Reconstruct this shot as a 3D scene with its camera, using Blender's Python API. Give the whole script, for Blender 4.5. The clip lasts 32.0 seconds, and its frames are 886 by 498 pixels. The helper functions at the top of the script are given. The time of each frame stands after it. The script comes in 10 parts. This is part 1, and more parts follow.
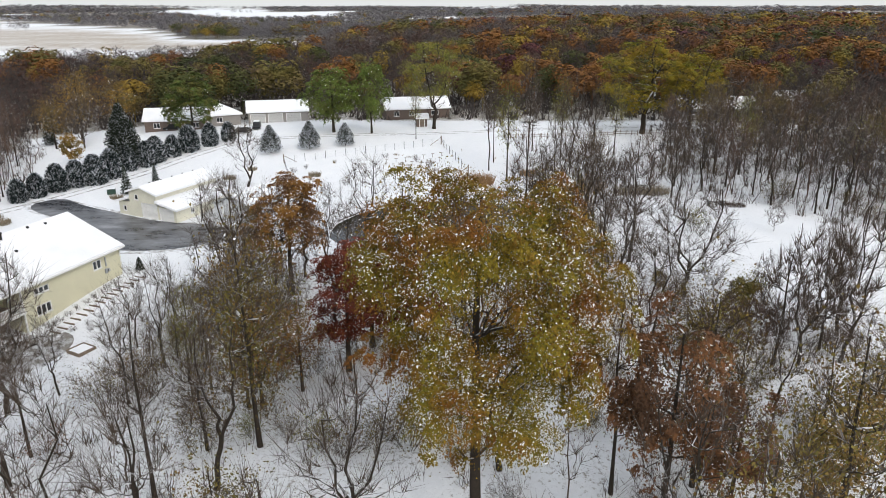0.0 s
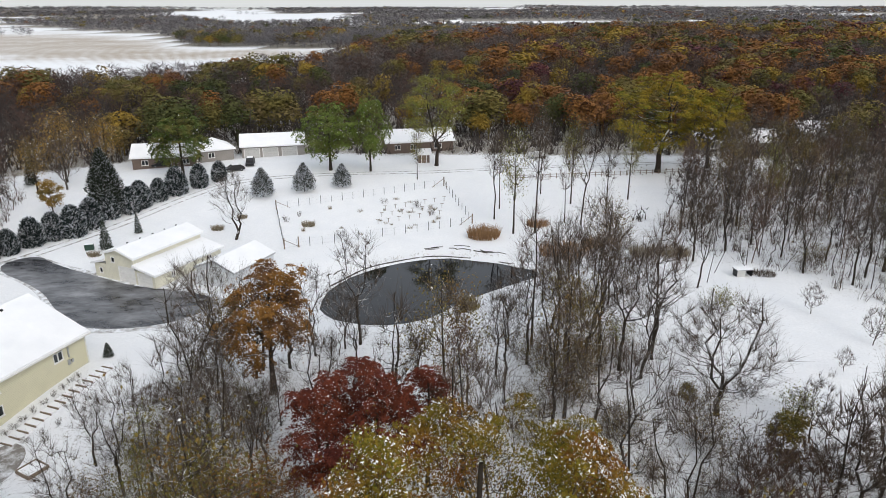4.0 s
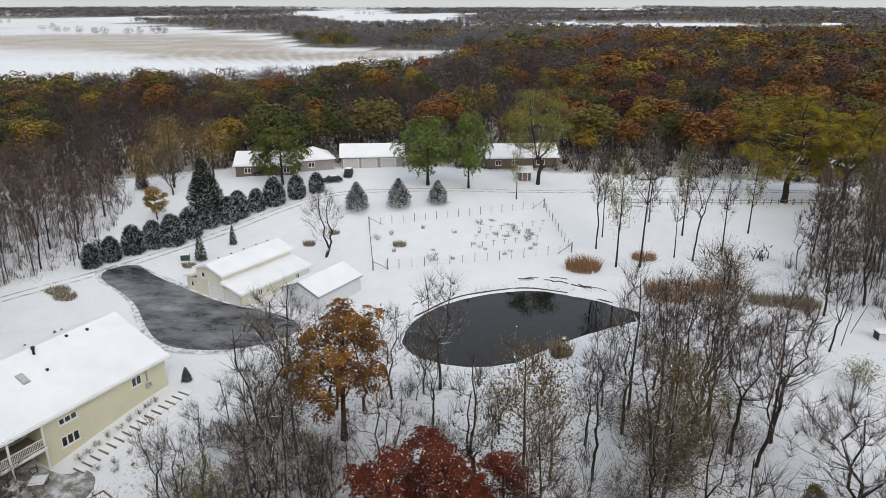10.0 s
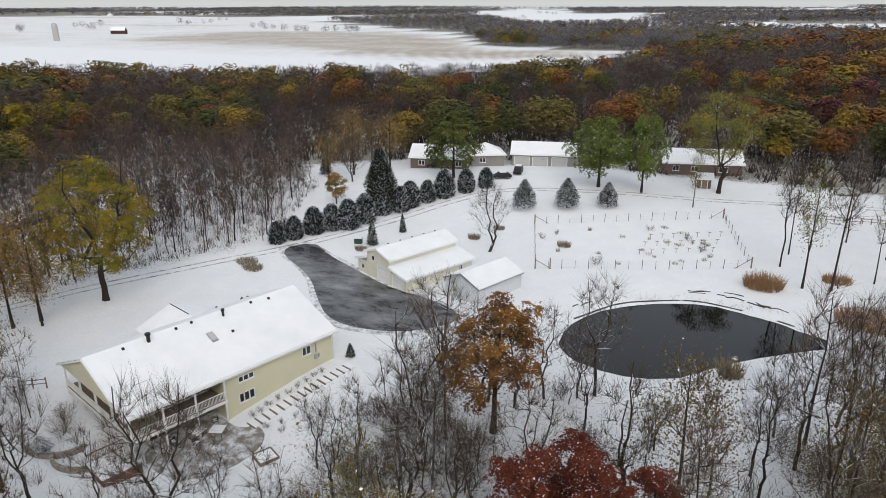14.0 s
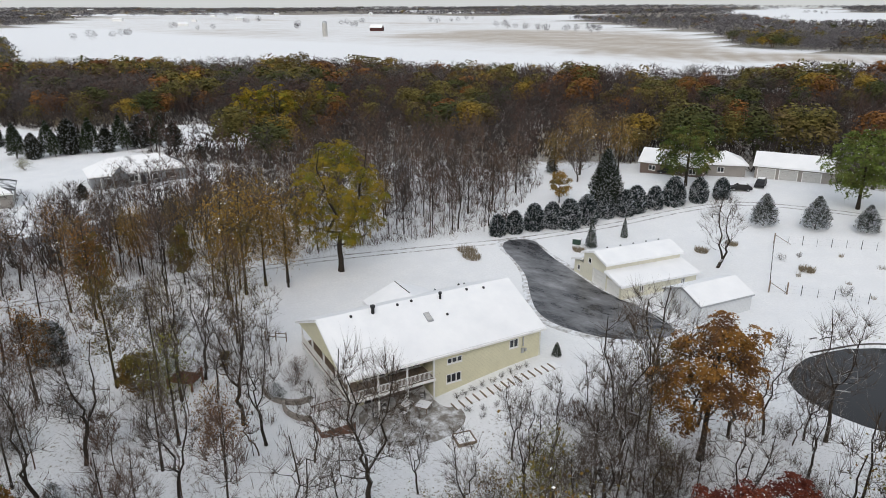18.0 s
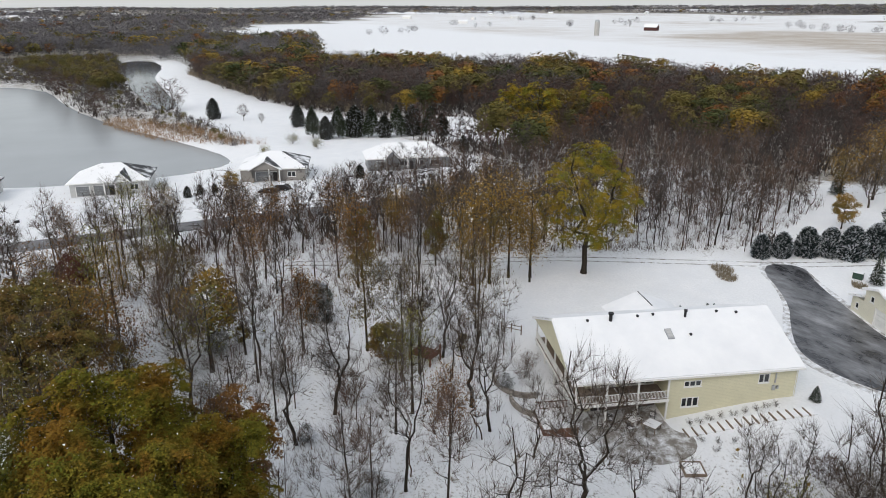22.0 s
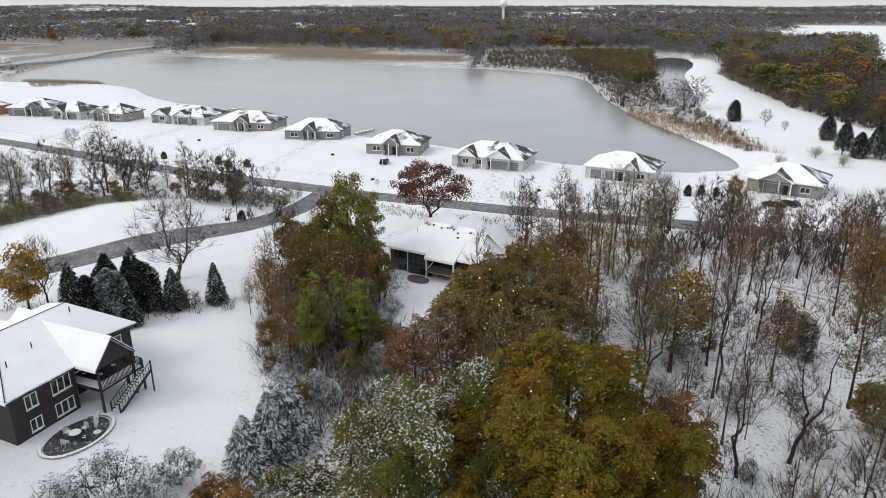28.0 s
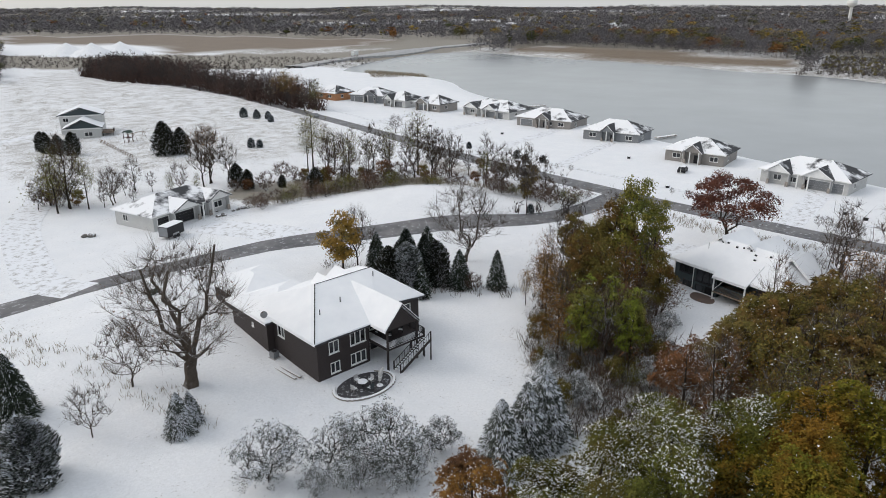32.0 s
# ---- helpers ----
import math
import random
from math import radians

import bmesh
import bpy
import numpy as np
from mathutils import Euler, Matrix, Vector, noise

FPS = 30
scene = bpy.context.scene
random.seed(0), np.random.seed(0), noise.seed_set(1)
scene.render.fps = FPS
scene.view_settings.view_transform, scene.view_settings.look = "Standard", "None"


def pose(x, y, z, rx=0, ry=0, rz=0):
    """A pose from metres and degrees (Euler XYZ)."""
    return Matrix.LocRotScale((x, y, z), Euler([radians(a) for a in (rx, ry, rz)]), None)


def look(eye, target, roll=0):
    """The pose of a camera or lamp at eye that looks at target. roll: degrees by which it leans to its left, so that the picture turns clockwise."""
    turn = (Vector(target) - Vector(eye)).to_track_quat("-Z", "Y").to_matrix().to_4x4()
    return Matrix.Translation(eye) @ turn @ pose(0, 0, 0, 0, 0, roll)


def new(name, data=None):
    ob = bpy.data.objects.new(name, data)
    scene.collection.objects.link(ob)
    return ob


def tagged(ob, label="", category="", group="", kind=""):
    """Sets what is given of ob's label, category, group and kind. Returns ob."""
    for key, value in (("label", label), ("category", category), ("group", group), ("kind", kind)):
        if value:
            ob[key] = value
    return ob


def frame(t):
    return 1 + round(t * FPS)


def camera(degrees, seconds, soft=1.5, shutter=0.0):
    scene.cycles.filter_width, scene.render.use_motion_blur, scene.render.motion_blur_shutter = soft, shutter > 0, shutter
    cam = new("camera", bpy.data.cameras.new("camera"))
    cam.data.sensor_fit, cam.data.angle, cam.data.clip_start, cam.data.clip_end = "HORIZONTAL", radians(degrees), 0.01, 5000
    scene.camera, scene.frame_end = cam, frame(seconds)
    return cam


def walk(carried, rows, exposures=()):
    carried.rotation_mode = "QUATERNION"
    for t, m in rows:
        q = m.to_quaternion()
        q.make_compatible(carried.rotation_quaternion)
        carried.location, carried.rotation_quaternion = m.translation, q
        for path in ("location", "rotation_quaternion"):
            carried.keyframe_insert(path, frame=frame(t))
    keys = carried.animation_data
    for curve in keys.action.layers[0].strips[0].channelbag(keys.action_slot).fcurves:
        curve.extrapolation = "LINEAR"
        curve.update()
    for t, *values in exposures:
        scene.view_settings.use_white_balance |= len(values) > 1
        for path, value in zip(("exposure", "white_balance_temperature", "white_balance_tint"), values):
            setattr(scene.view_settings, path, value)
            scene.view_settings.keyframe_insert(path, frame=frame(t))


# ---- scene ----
cam = camera(65.7, 32.0, soft=0.88)
METRES, EYE, TILT, LEAN, TURN = 24.0, 31.4, -19.5, 0.0, 0.0
ROWS = [
    (0.0, 0.0, 0.0, 0.0, 0.0, 0.0, -0.0),
    (0.5, 0.0037, 0.0446, 0.0532, 0.06, -0.01, 0.0),
    (1.0, 0.0074, 0.0885, 0.1067, 0.11, -0.03, -0.02),
    (1.5, 0.0108, 0.1345, 0.1606, 0.17, -0.04, -0.04),
    (2.0, 0.0137, 0.1813, 0.2145, 0.23, -0.05, -0.06),
    (2.5, 0.0165, 0.2288, 0.2667, 0.28, -0.05, -0.08),
    (3.0, 0.0207, 0.2753, 0.3198, 0.36, -0.08, -0.07),
    (3.5, 0.0248, 0.3226, 0.3724, 0.43, -0.06, -0.08),
    (5.5, 0.0462, 0.5143, 0.5582, 0.77, -0.03, -0.18),
    (6.0, 0.0482, 0.5683, 0.5797, 0.83, -0.04, -0.21),
    (6.5, 0.0518, 0.6185, 0.6039, 0.89, -0.06, -0.27),
    (7.0, 0.0589, 0.6401, 0.6152, 0.93, -0.09, -0.34),
    (7.5, 0.0644, 0.6449, 0.6195, 1.04, -0.09, -0.42),
    (8.0, 0.0659, 0.6439, 0.6222, 2.09, -0.09, -0.81),
    (8.5, 0.067, 0.6402, 0.6219, 3.9, -0.1, -1.44),
    (9.0, 0.0651, 0.6392, 0.6217, 5.68, -0.13, -2.07),
    (9.5, 0.063, 0.6389, 0.6212, 7.35, -0.21, -2.63),
    (10.0, 0.063, 0.64, 0.6192, 8.97, -0.29, -3.18),
    (10.5, 0.062, 0.6418, 0.6162, 10.59, -0.4, -3.73),
    (11.0, 0.0604, 0.6436, 0.6148, 12.22, -0.53, -4.29),
    (11.5, 0.0601, 0.6446, 0.6131, 13.88, -0.67, -4.83),
    (12.0, 0.0595, 0.6474, 0.6097, 15.55, -0.81, -5.39),
    (12.5, 0.0587, 0.6487, 0.6079, 17.23, -0.99, -5.93),
    (13.0, 0.0585, 0.6496, 0.6057, 18.95, -1.17, -6.48),
    (13.5, 0.0564, 0.6509, 0.6029, 20.71, -1.37, -7.11),
    (14.0, 0.0571, 0.6517, 0.6015, 22.64, -1.62, -7.68),
    (14.5, 0.056, 0.6525, 0.5995, 24.82, -1.92, -8.33),
    (16.5, 0.0602, 0.6505, 0.5936, 33.95, -3.48, -10.97),
    (17.0, 0.058, 0.6503, 0.5938, 36.45, -3.99, -11.67),
    (17.5, 0.0572, 0.6493, 0.5935, 38.72, -4.47, -12.27),
    (18.0, 0.0558, 0.6487, 0.5939, 41.21, -5.04, -12.91),
    (18.5, 0.055, 0.6484, 0.5942, 43.76, -5.63, -13.52),
    (19.0, 0.0554, 0.6481, 0.5947, 46.3, -6.25, -14.1),
    (19.5, 0.0533, 0.6478, 0.5948, 48.67, -6.85, -14.65),
    (20.0, 0.0522, 0.647, 0.5947, 51.31, -7.55, -15.22),
    (20.5, 0.0523, 0.6465, 0.5952, 54.05, -8.3, -15.75),
    (21.0, 0.0515, 0.6459, 0.5952, 56.94, -9.1, -16.32),
    (21.5, 0.0518, 0.6454, 0.5969, 59.9, -9.97, -16.82),
    (22.0, 0.0512, 0.6445, 0.5971, 62.9, -10.86, -17.28),
    (22.5, 0.0513, 0.6432, 0.5972, 66.09, -11.84, -17.75),
    (23.0, 0.0497, 0.6425, 0.5981, 69.54, -12.93, -18.2),
    (23.5, 0.0495, 0.6413, 0.5989, 73.17, -14.08, -18.58),
    (24.0, 0.0474, 0.6395, 0.5977, 76.8, -15.25, -18.87),
    (24.5, 0.0456, 0.6387, 0.5967, 80.46, -16.42, -19.1),
    (25.0, 0.0456, 0.6379, 0.5972, 84.13, -17.63, -19.27),
    (25.5, 0.0441, 0.6364, 0.5975, 87.77, -18.85, -19.4),
    (27.5, 0.0392, 0.6285, 0.5957, 102.55, -23.78, -19.11),
    (28.0, 0.0397, 0.6291, 0.5965, 106.25, -25.0, -18.77),
    (28.5, 0.0398, 0.6297, 0.597, 109.94, -26.19, -18.37),
    (29.0, 0.0399, 0.6303, 0.5971, 113.6, -27.34, -17.88),
    (29.5, 0.0397, 0.6307, 0.5973, 117.26, -28.45, -17.35),
    (30.0, 0.039, 0.6308, 0.5973, 121.0, -29.55, -16.69),
    (30.5, 0.0382, 0.631, 0.5973, 124.76, -30.59, -16.0),
    (31.0, 0.0377, 0.6312, 0.5976, 128.44, -31.57, -15.23),
    (31.5, 0.0369, 0.6319, 0.5981, 131.34, -32.31, -14.63),
    (32.0, 0.0366, 0.6323, 0.5982, 131.57, -32.39, -14.63),
]
walk(cam, [(t, pose(0, 0, EYE, TILT, LEAN, TURN) @ pose(METRES * x, METRES * y, METRES * z, 90 + pitch, roll, yaw)) for t, x, y, z, yaw, pitch, roll in ROWS], [(0.0, 0.33), (3.0, 0.24), (7.0, 0.12), (12.0, 0.01), (20.0, 0.0), (24.0, 0.15), (28.0, 0.17), (30.0, 0.06), (31.0, -0.02), (32.0, -0.04)])


# ---------------------------------------------------------------- light
SUN_ELEV, SUN_TURN = 38.0, 150.0
world = bpy.data.worlds.new("overcast_sky")
scene.world = world
world.use_nodes = True
wn, wl = world.node_tree.nodes, world.node_tree.links
wn.clear()
sky = wn.new("ShaderNodeTexSky")
sky.sky_type, sky.sun_disc = "NISHITA", False
sky.sun_elevation, sky.sun_rotation = radians(SUN_ELEV), radians(SUN_TURN)
sky.air_density, sky.dust_density = 1.0, 3.0
clear_sky = wn.new("ShaderNodeBackground")
clear_sky.inputs["Strength"].default_value = 0.06
cloud = wn.new("ShaderNodeBackground")
cloud.inputs["Color"].default_value = (0.832, 0.852, 0.862, 1)
cloud.inputs["Strength"].default_value = 0.70
deck = wn.new("ShaderNodeAddShader")
wout = wn.new("ShaderNodeOutputWorld")
wl.new(sky.outputs["Color"], clear_sky.inputs["Color"])
wl.new(clear_sky.outputs[0], deck.inputs[0])
wl.new(cloud.outputs[0], deck.inputs[1])
wl.new(deck.outputs[0], wout.inputs["Surface"])
sun_data = bpy.data.lights.new("sun", "SUN")
sun_data.energy, sun_data.angle, sun_data.color = 0.65, radians(25), (1.0, 0.97, 0.93)
sun = new("sun", sun_data)
sa = radians(SUN_TURN)
sun.matrix_world = look((0, 0, 300), (-math.sin(sa) * math.cos(radians(SUN_ELEV)), -math.cos(sa) * math.cos(radians(SUN_ELEV)), 300 - math.sin(radians(SUN_ELEV))))


# ---------------------------------------------------------------- materials
class Mat:
    """A node material with shortcuts for the usual nodes."""

    def __init__(self, name, rough=0.8, metal=0.0, spec=0.3):
        self.m = bpy.data.materials.new(name)
        self.m.use_nodes = True
        self.t = self.m.node_tree
        self.b = self.t.nodes["Principled BSDF"]
        self.b.inputs["Roughness"].default_value = rough
        self.b.inputs["Metallic"].default_value = metal
        self.b.inputs["Specular IOR Level"].default_value = spec

    def node(self, kind, **values):
        n = self.t.nodes.new(kind)
        for k, v in values.items():
            n.inputs[k].default_value = v
        return n

    def link(self, a, b):
        self.t.links.new(a, b)

    def coords(self, world=True):
        if world:
            return self.node("ShaderNodeNewGeometry").outputs["Position"]
        return self.node("ShaderNodeTexCoord").outputs["Object"]

    def noise(self, scale, detail=4.0, rough=0.6, vec=None, world=True):
        n = self.node("ShaderNodeTexNoise", Scale=scale, Detail=detail, Roughness=rough)
        self.link(vec if vec is not None else self.coords(world), n.inputs["Vector"])
        return n.outputs["Fac"]

    def ramp(self, fac, a, b, ca=(0, 0, 0, 1), cb=(1, 1, 1, 1)):
        r = self.node("ShaderNodeValToRGB")
        r.color_ramp.elements[0].position, r.color_ramp.elements[0].color = a, ca
        r.color_ramp.elements[1].position, r.color_ramp.elements[1].color = b, cb
        self.link(fac, r.inputs["Fac"])
        return r.outputs["Color"]

    def mix(self, fac, a, b):
        n = self.t.nodes.new("ShaderNodeMix")
        n.data_type = "RGBA"
        for socket, v in ((n.inputs[0], fac), (n.inputs[6], a), (n.inputs[7], b)):
            if isinstance(v, bpy.types.NodeSocket):
                self.link(v, socket)
            elif isinstance(v, (int, float)):
                socket.default_value = v
            else:
                socket.default_value = (*v[:3], 1)
        return n.outputs[2]

    def math(self, op, a, b=0.0, clamp=False):
        n = self.t.nodes.new("ShaderNodeMath")
        n.operation, n.use_clamp = op, clamp
        for socket, v in ((n.inputs[0], a), (n.inputs[1], b)):
            if isinstance(v, bpy.types.NodeSocket):
                self.link(v, socket)
            else:
                socket.default_value = v
        return n.outputs[0]

    def facing_up(self, lo, hi):
        """1 on faces that look up, 0 on those that don't."""
        g = self.node("ShaderNodeNewGeometry")
        s = self.t.nodes.new("ShaderNodeSeparateXYZ")
        self.link(g.outputs["Normal"], s.inputs[0])
        r = self.node("ShaderNodeMapRange")
        r.inputs[1].default_value, r.inputs[2].default_value = lo, hi
        self.link(s.outputs[2], r.inputs[0])
        return r.outputs[0]

    def island(self):
        return self.node("ShaderNodeNewGeometry").outputs["Random Per Island"]

    def each(self):
        return self.t.nodes.new("ShaderNodeObjectInfo").outputs["Random"]

    def bump(self, height, strength=0.3, dist=0.05):
        n = self.node("ShaderNodeBump", Strength=strength, Distance=dist)
        self.link(height, n.inputs["Height"])
        self.link(n.outputs[0], self.b.inputs["Normal"])

    def color(self, c):
        if isinstance(c, bpy.types.NodeSocket):
            self.link(c, self.b.inputs["Base Color"])
        else:
            self.b.inputs["Base Color"].default_value = (*c[:3], 1)
        return self


SNOW = (0.87, 0.88, 0.895)


def plain(name, c, rough=0.7, metal=0.0, var=0.12, scale=1.5, spec=0.3, world=True):
    k = Mat(name, rough, metal, spec)
    n = k.noise(scale, 5, 0.65, world=world)
    dark, light = [v * (1 - var) for v in c], [min(1, v * (1 + var)) for v in c]
    k.color(k.mix(k.ramp(n, 0.3, 0.7), dark, light))
    k.bump(k.noise(scale * 12, 2), 0.15, 0.01)
    return k.m


def bark_mat(name, c, snow=0.75):
    k = Mat(name, 0.9, spec=0.06)
    base = k.mix(k.noise(2.5, 4), [v * 0.6 for v in c], [v * 1.5 for v in c])
    up = k.math("MULTIPLY", k.facing_up(0.35, 0.75), k.ramp(k.noise(1.1, 2), 0.42, 0.58))
    k.color(k.mix(k.math("MULTIPLY", up, snow), base, SNOW))
    k.bump(k.noise(14, 3), 0.5, 0.03)
    return k.m


def leaf_mat(name, c1, c2, c3, snow=0.15):
    """Leaves in three tones, a share of them capped with snow."""
    k = Mat(name, 0.75, spec=0.08)
    r = k.island()
    a = k.mix(k.ramp(r, 0.0, 0.55), c1, c2)
    b = k.mix(k.ramp(k.noise(0.35, 3), 0.45, 0.62), a, c3)
    tone = k.mix(k.ramp(k.math("FRACT", k.math("MULTIPLY", r, 37.0)), 0.0, 1.0), (0.75, 0.75, 0.75), (1.65, 1.65, 1.65))
    mul = k.t.nodes.new("ShaderNodeMix")
    mul.data_type, mul.blend_type = "RGBA", "MULTIPLY"
    mul.inputs[0].default_value = 1.0
    k.link(b, mul.inputs[6])
    k.link(tone, mul.inputs[7])
    patch = k.math("MULTIPLY", k.ramp(k.noise(0.22, 4), 0.40, 0.60), k.facing_up(-0.2, 0.7))
    capped = k.math("LESS_THAN", k.math("FRACT", k.math("MULTIPLY", r, 71.3)), k.math("MULTIPLY", patch, snow * 1.25))
    k.color(k.mix(capped, mul.outputs[2], SNOW))
    k.b.inputs["Subsurface Weight"].default_value = 0.0
    return k.m


def crown_mat(name, c1, c2, c3):
    """Leaves of far crowns: one hue to a tree, a little shade from leaf to leaf."""
    k = Mat(name, 0.8, spec=0.06)
    hue = k.noise(0.075, 2)
    a = k.mix(k.ramp(hue, 0.36, 0.52), c1, c2)
    b = k.mix(k.ramp(hue, 0.54, 0.66), a, c3)
    tone = k.mix(k.island(), (0.75, 0.75, 0.75), (1.25, 1.25, 1.25))
    mul = k.t.nodes.new("ShaderNodeMix")
    mul.data_type, mul.blend_type = "RGBA", "MULTIPLY"
    mul.inputs[0].default_value = 1.0
    k.link(b, mul.inputs[6])
    k.link(tone, mul.inputs[7])
    k.color(mul.outputs[2])
    return k.m


def needle_mat(name, c, snow=0.35):
    k = Mat(name, 0.8, spec=0.06)
    r = k.island()
    base = k.mix(r, [v * 0.6 for v in c], [v * 1.5 for v in c])
    pick = k.math("FRACT", k.math("MULTIPLY", r, 53.3))
    k.color(k.mix(k.math("LESS_THAN", pick, k.math("MULTIPLY", k.ramp(k.noise(0.9, 2), 0.3, 0.7), snow * 2)), base, (0.74, 0.77, 0.82)))
    return k.m


M_SNOW = Mat("snow", 0.85, spec=0.2)
M_SNOW.color(M_SNOW.mix(M_SNOW.ramp(M_SNOW.noise(0.35, 5), 0.3, 0.7), (0.81, 0.825, 0.845), (0.885, 0.895, 0.905)))
M_SNOW.bump(M_SNOW.noise(3.0, 5), 0.35, 0.08)
M_SNOW = M_SNOW.m


def ground_material():
    """Thin snow over grass: litter and stubble show through by two attributes of the sheet."""
    k = Mat("snowy_ground", 0.88, spec=0.2)
    lit = k.t.nodes.new("ShaderNodeAttribute")
    lit.attribute_name = "litter"
    stub = k.t.nodes.new("ShaderNodeAttribute")
    stub.attribute_name = "stubble"
    tan_ = k.t.nodes.new("ShaderNodeAttribute")
    tan_.attribute_name = "tan"
    snow = k.mix(k.ramp(k.noise(0.25, 6), 0.3, 0.72), (0.79, 0.81, 0.835), (0.885, 0.895, 0.905))
    snow = k.mix(k.ramp(k.noise(3.2, 7, 0.8), 0.36, 0.60), (0.76, 0.775, 0.79), snow)
    grass = k.mix(k.noise(0.8, 5), (0.10, 0.085, 0.055), (0.26, 0.22, 0.16))
    # speckle of stems, denser where the litter is
    fine = k.noise(2.6, 6, 0.75)
    thresh = k.math("SUBTRACT", 0.70, k.math("MULTIPLY", lit.outputs["Fac"], 0.30))
    speck = k.math("MULTIPLY", k.math("SUBTRACT", k.math("ADD", fine, k.math("MULTIPLY", k.math("SUBTRACT", k.noise(0.22, 3), 0.5), 0.3)), thresh), 9.0, True)
    c = k.mix(k.math("MULTIPLY", speck, 0.85), snow, grass)
    # rows of cut stalks in the far field
    wave = k.node("ShaderNodeTexWave", Scale=0.055, Distortion=1.2, Detail=2.0)
    mp = k.node("ShaderNodeMapping")
    mp.inputs["Rotation"].default_value = (0, 0, 1.05)
    mp.inputs["Scale"].default_value = (1.0, 0.3, 1.0)
    k.link(k.coords(), mp.inputs["Vector"])
    k.link(mp.outputs[0], wave.inputs["Vector"])
    rows = k.math("MULTIPLY", k.math("ADD", k.math("MULTIPLY", wave.outputs["Fac"], 0.55), k.noise(0.02, 4)), stub.outputs["Fac"])
    c = k.mix(k.math("MULTIPLY", k.math("SUBTRACT", rows, 0.37), 1.25, True), c, (0.40, 0.34, 0.27))
    c = k.mix(tan_.outputs["Fac"], c, k.mix(k.noise(0.05, 5), (0.115, 0.078, 0.046), (0.19, 0.135, 0.082)))
    k.color(c)
    k.bump(k.noise(1.6, 8, 0.78), 0.8, 0.15)
    return k.m


def wet_asphalt():
    k = Mat("wet_asphalt", 0.5, spec=0.3)
    drift = k.node("ShaderNodeMapping")
    drift.inputs["Rotation"].default_value = (0, 0, -0.75)
    drift.inputs["Scale"].default_value = (0.28, 0.62, 1.0)
    k.link(k.coords(), drift.inputs["Vector"])
    n = k.ramp(k.math("ADD", k.math("MULTIPLY", k.noise(0.55, 7, 0.7, vec=drift.outputs[0]), 0.7), k.math("MULTIPLY", k.noise(0.10, 4, 0.6), 0.3)), 0.44, 0.70)
    f = k.noise(9, 3)
    c = k.mix(n, k.mix(f, (0.022, 0.023, 0.026), (0.05, 0.05, 0.055)), (0.40, 0.41, 0.43))
    k.color(c)
    k.link(k.ramp(n, 0, 1, (0.27, 0.27, 0.27, 1), (0.75, 0.75, 0.75, 1)), k.b.inputs["Roughness"])
    k.bump(k.noise(40, 2), 0.2, 0.005)
    return k.m


def road_asphalt():
    k = Mat("road_asphalt", 0.6)
    c = k.mix(k.ramp(k.noise(0.3, 5), 0.35, 0.7), (0.10, 0.10, 0.105), (0.22, 0.215, 0.215))
    k.color(k.mix(k.ramp(k.noise(1.2, 5), 0.58, 0.75), c, (0.6, 0.62, 0.65)))
    k.bump(k.noise(30, 2), 0.2, 0.005)
    return k.m


def slush_mat(name, amount):
    """Trodden snow that lets gravel through."""
    k = Mat(name, 0.8)
    c = k.mix(k.noise(2.2, 5), (0.14, 0.125, 0.11), (0.30, 0.28, 0.25))
    k.color(k.mix(k.ramp(k.noise(0.9, 6, 0.7), amount - 0.12, amount + 0.12), c, (0.80, 0.82, 0.85)))
    k.bump(k.noise(7, 3), 0.4, 0.03)
    return k.m


def water_mat(name, c, rough, wave_scale, strength):
    k = Mat(name, rough, spec=0.5)
    k.b.inputs["IOR"].default_value = 1.33
    k.color(k.mix(k.noise(0.03, 3), [v * 0.85 for v in c], [v * 1.15 for v in c]))
    k.bump(k.noise(wave_scale, 3), strength, 0.03)
    return k.m


def shingle_mat(name, c, snow):
    """Shingle courses with the snow that has not slid off."""
    k = Mat(name, 0.85)
    base = k.mix(k.noise(4, 4), [v * 0.7 for v in c], [v * 1.4 for v in c])
    g = k.node("ShaderNodeNewGeometry")
    dot = k.t.nodes.new("ShaderNodeVectorMath")
    dot.operation = "DOT_PRODUCT"
    dot.inputs[1].default_value = (-0.3, 0.95, 0.0)
    k.link(g.outputs["Normal"], dot.inputs[0])
    # the slopes that face the wind are swept clean
    swept = k.math("SUBTRACT", k.noise(0.28, 5, 0.6, world=True), k.math("MULTIPLY", dot.outputs["Value"], 0.32))
    mask = k.ramp(swept, 1 - snow - 0.09, 1 - snow + 0.05)
    k.color(k.mix(mask, base, SNOW))
    return k.m


def siding_mat(name, c, dirt=0.12):
    """Painted lap boards: the laps are a fine relief."""
    k = Mat(name, 0.6)
    s = k.t.nodes.new("ShaderNodeSeparateXYZ")
    k.link(k.coords(), s.inputs[0])
    saw = k.math("FRACT", k.math("MULTIPLY", s.outputs[2], 5.5))
    tone = k.mix(k.ramp(k.noise(0.5, 5), 0.3, 0.75), [v * (1 - dirt) for v in c], c)
    k.color(k.mix(k.math("LESS_THAN", saw, 0.10), tone, [v * 0.72 for v in c]))
    k.bump(saw, 0.5, 0.02)
    return k.m


def glass_mat():
    k = Mat("window_glass", 0.06, spec=0.6)
    k.color(k.mix(k.each(), (0.008, 0.009, 0.011), (0.04, 0.045, 0.05)))
    return k.m


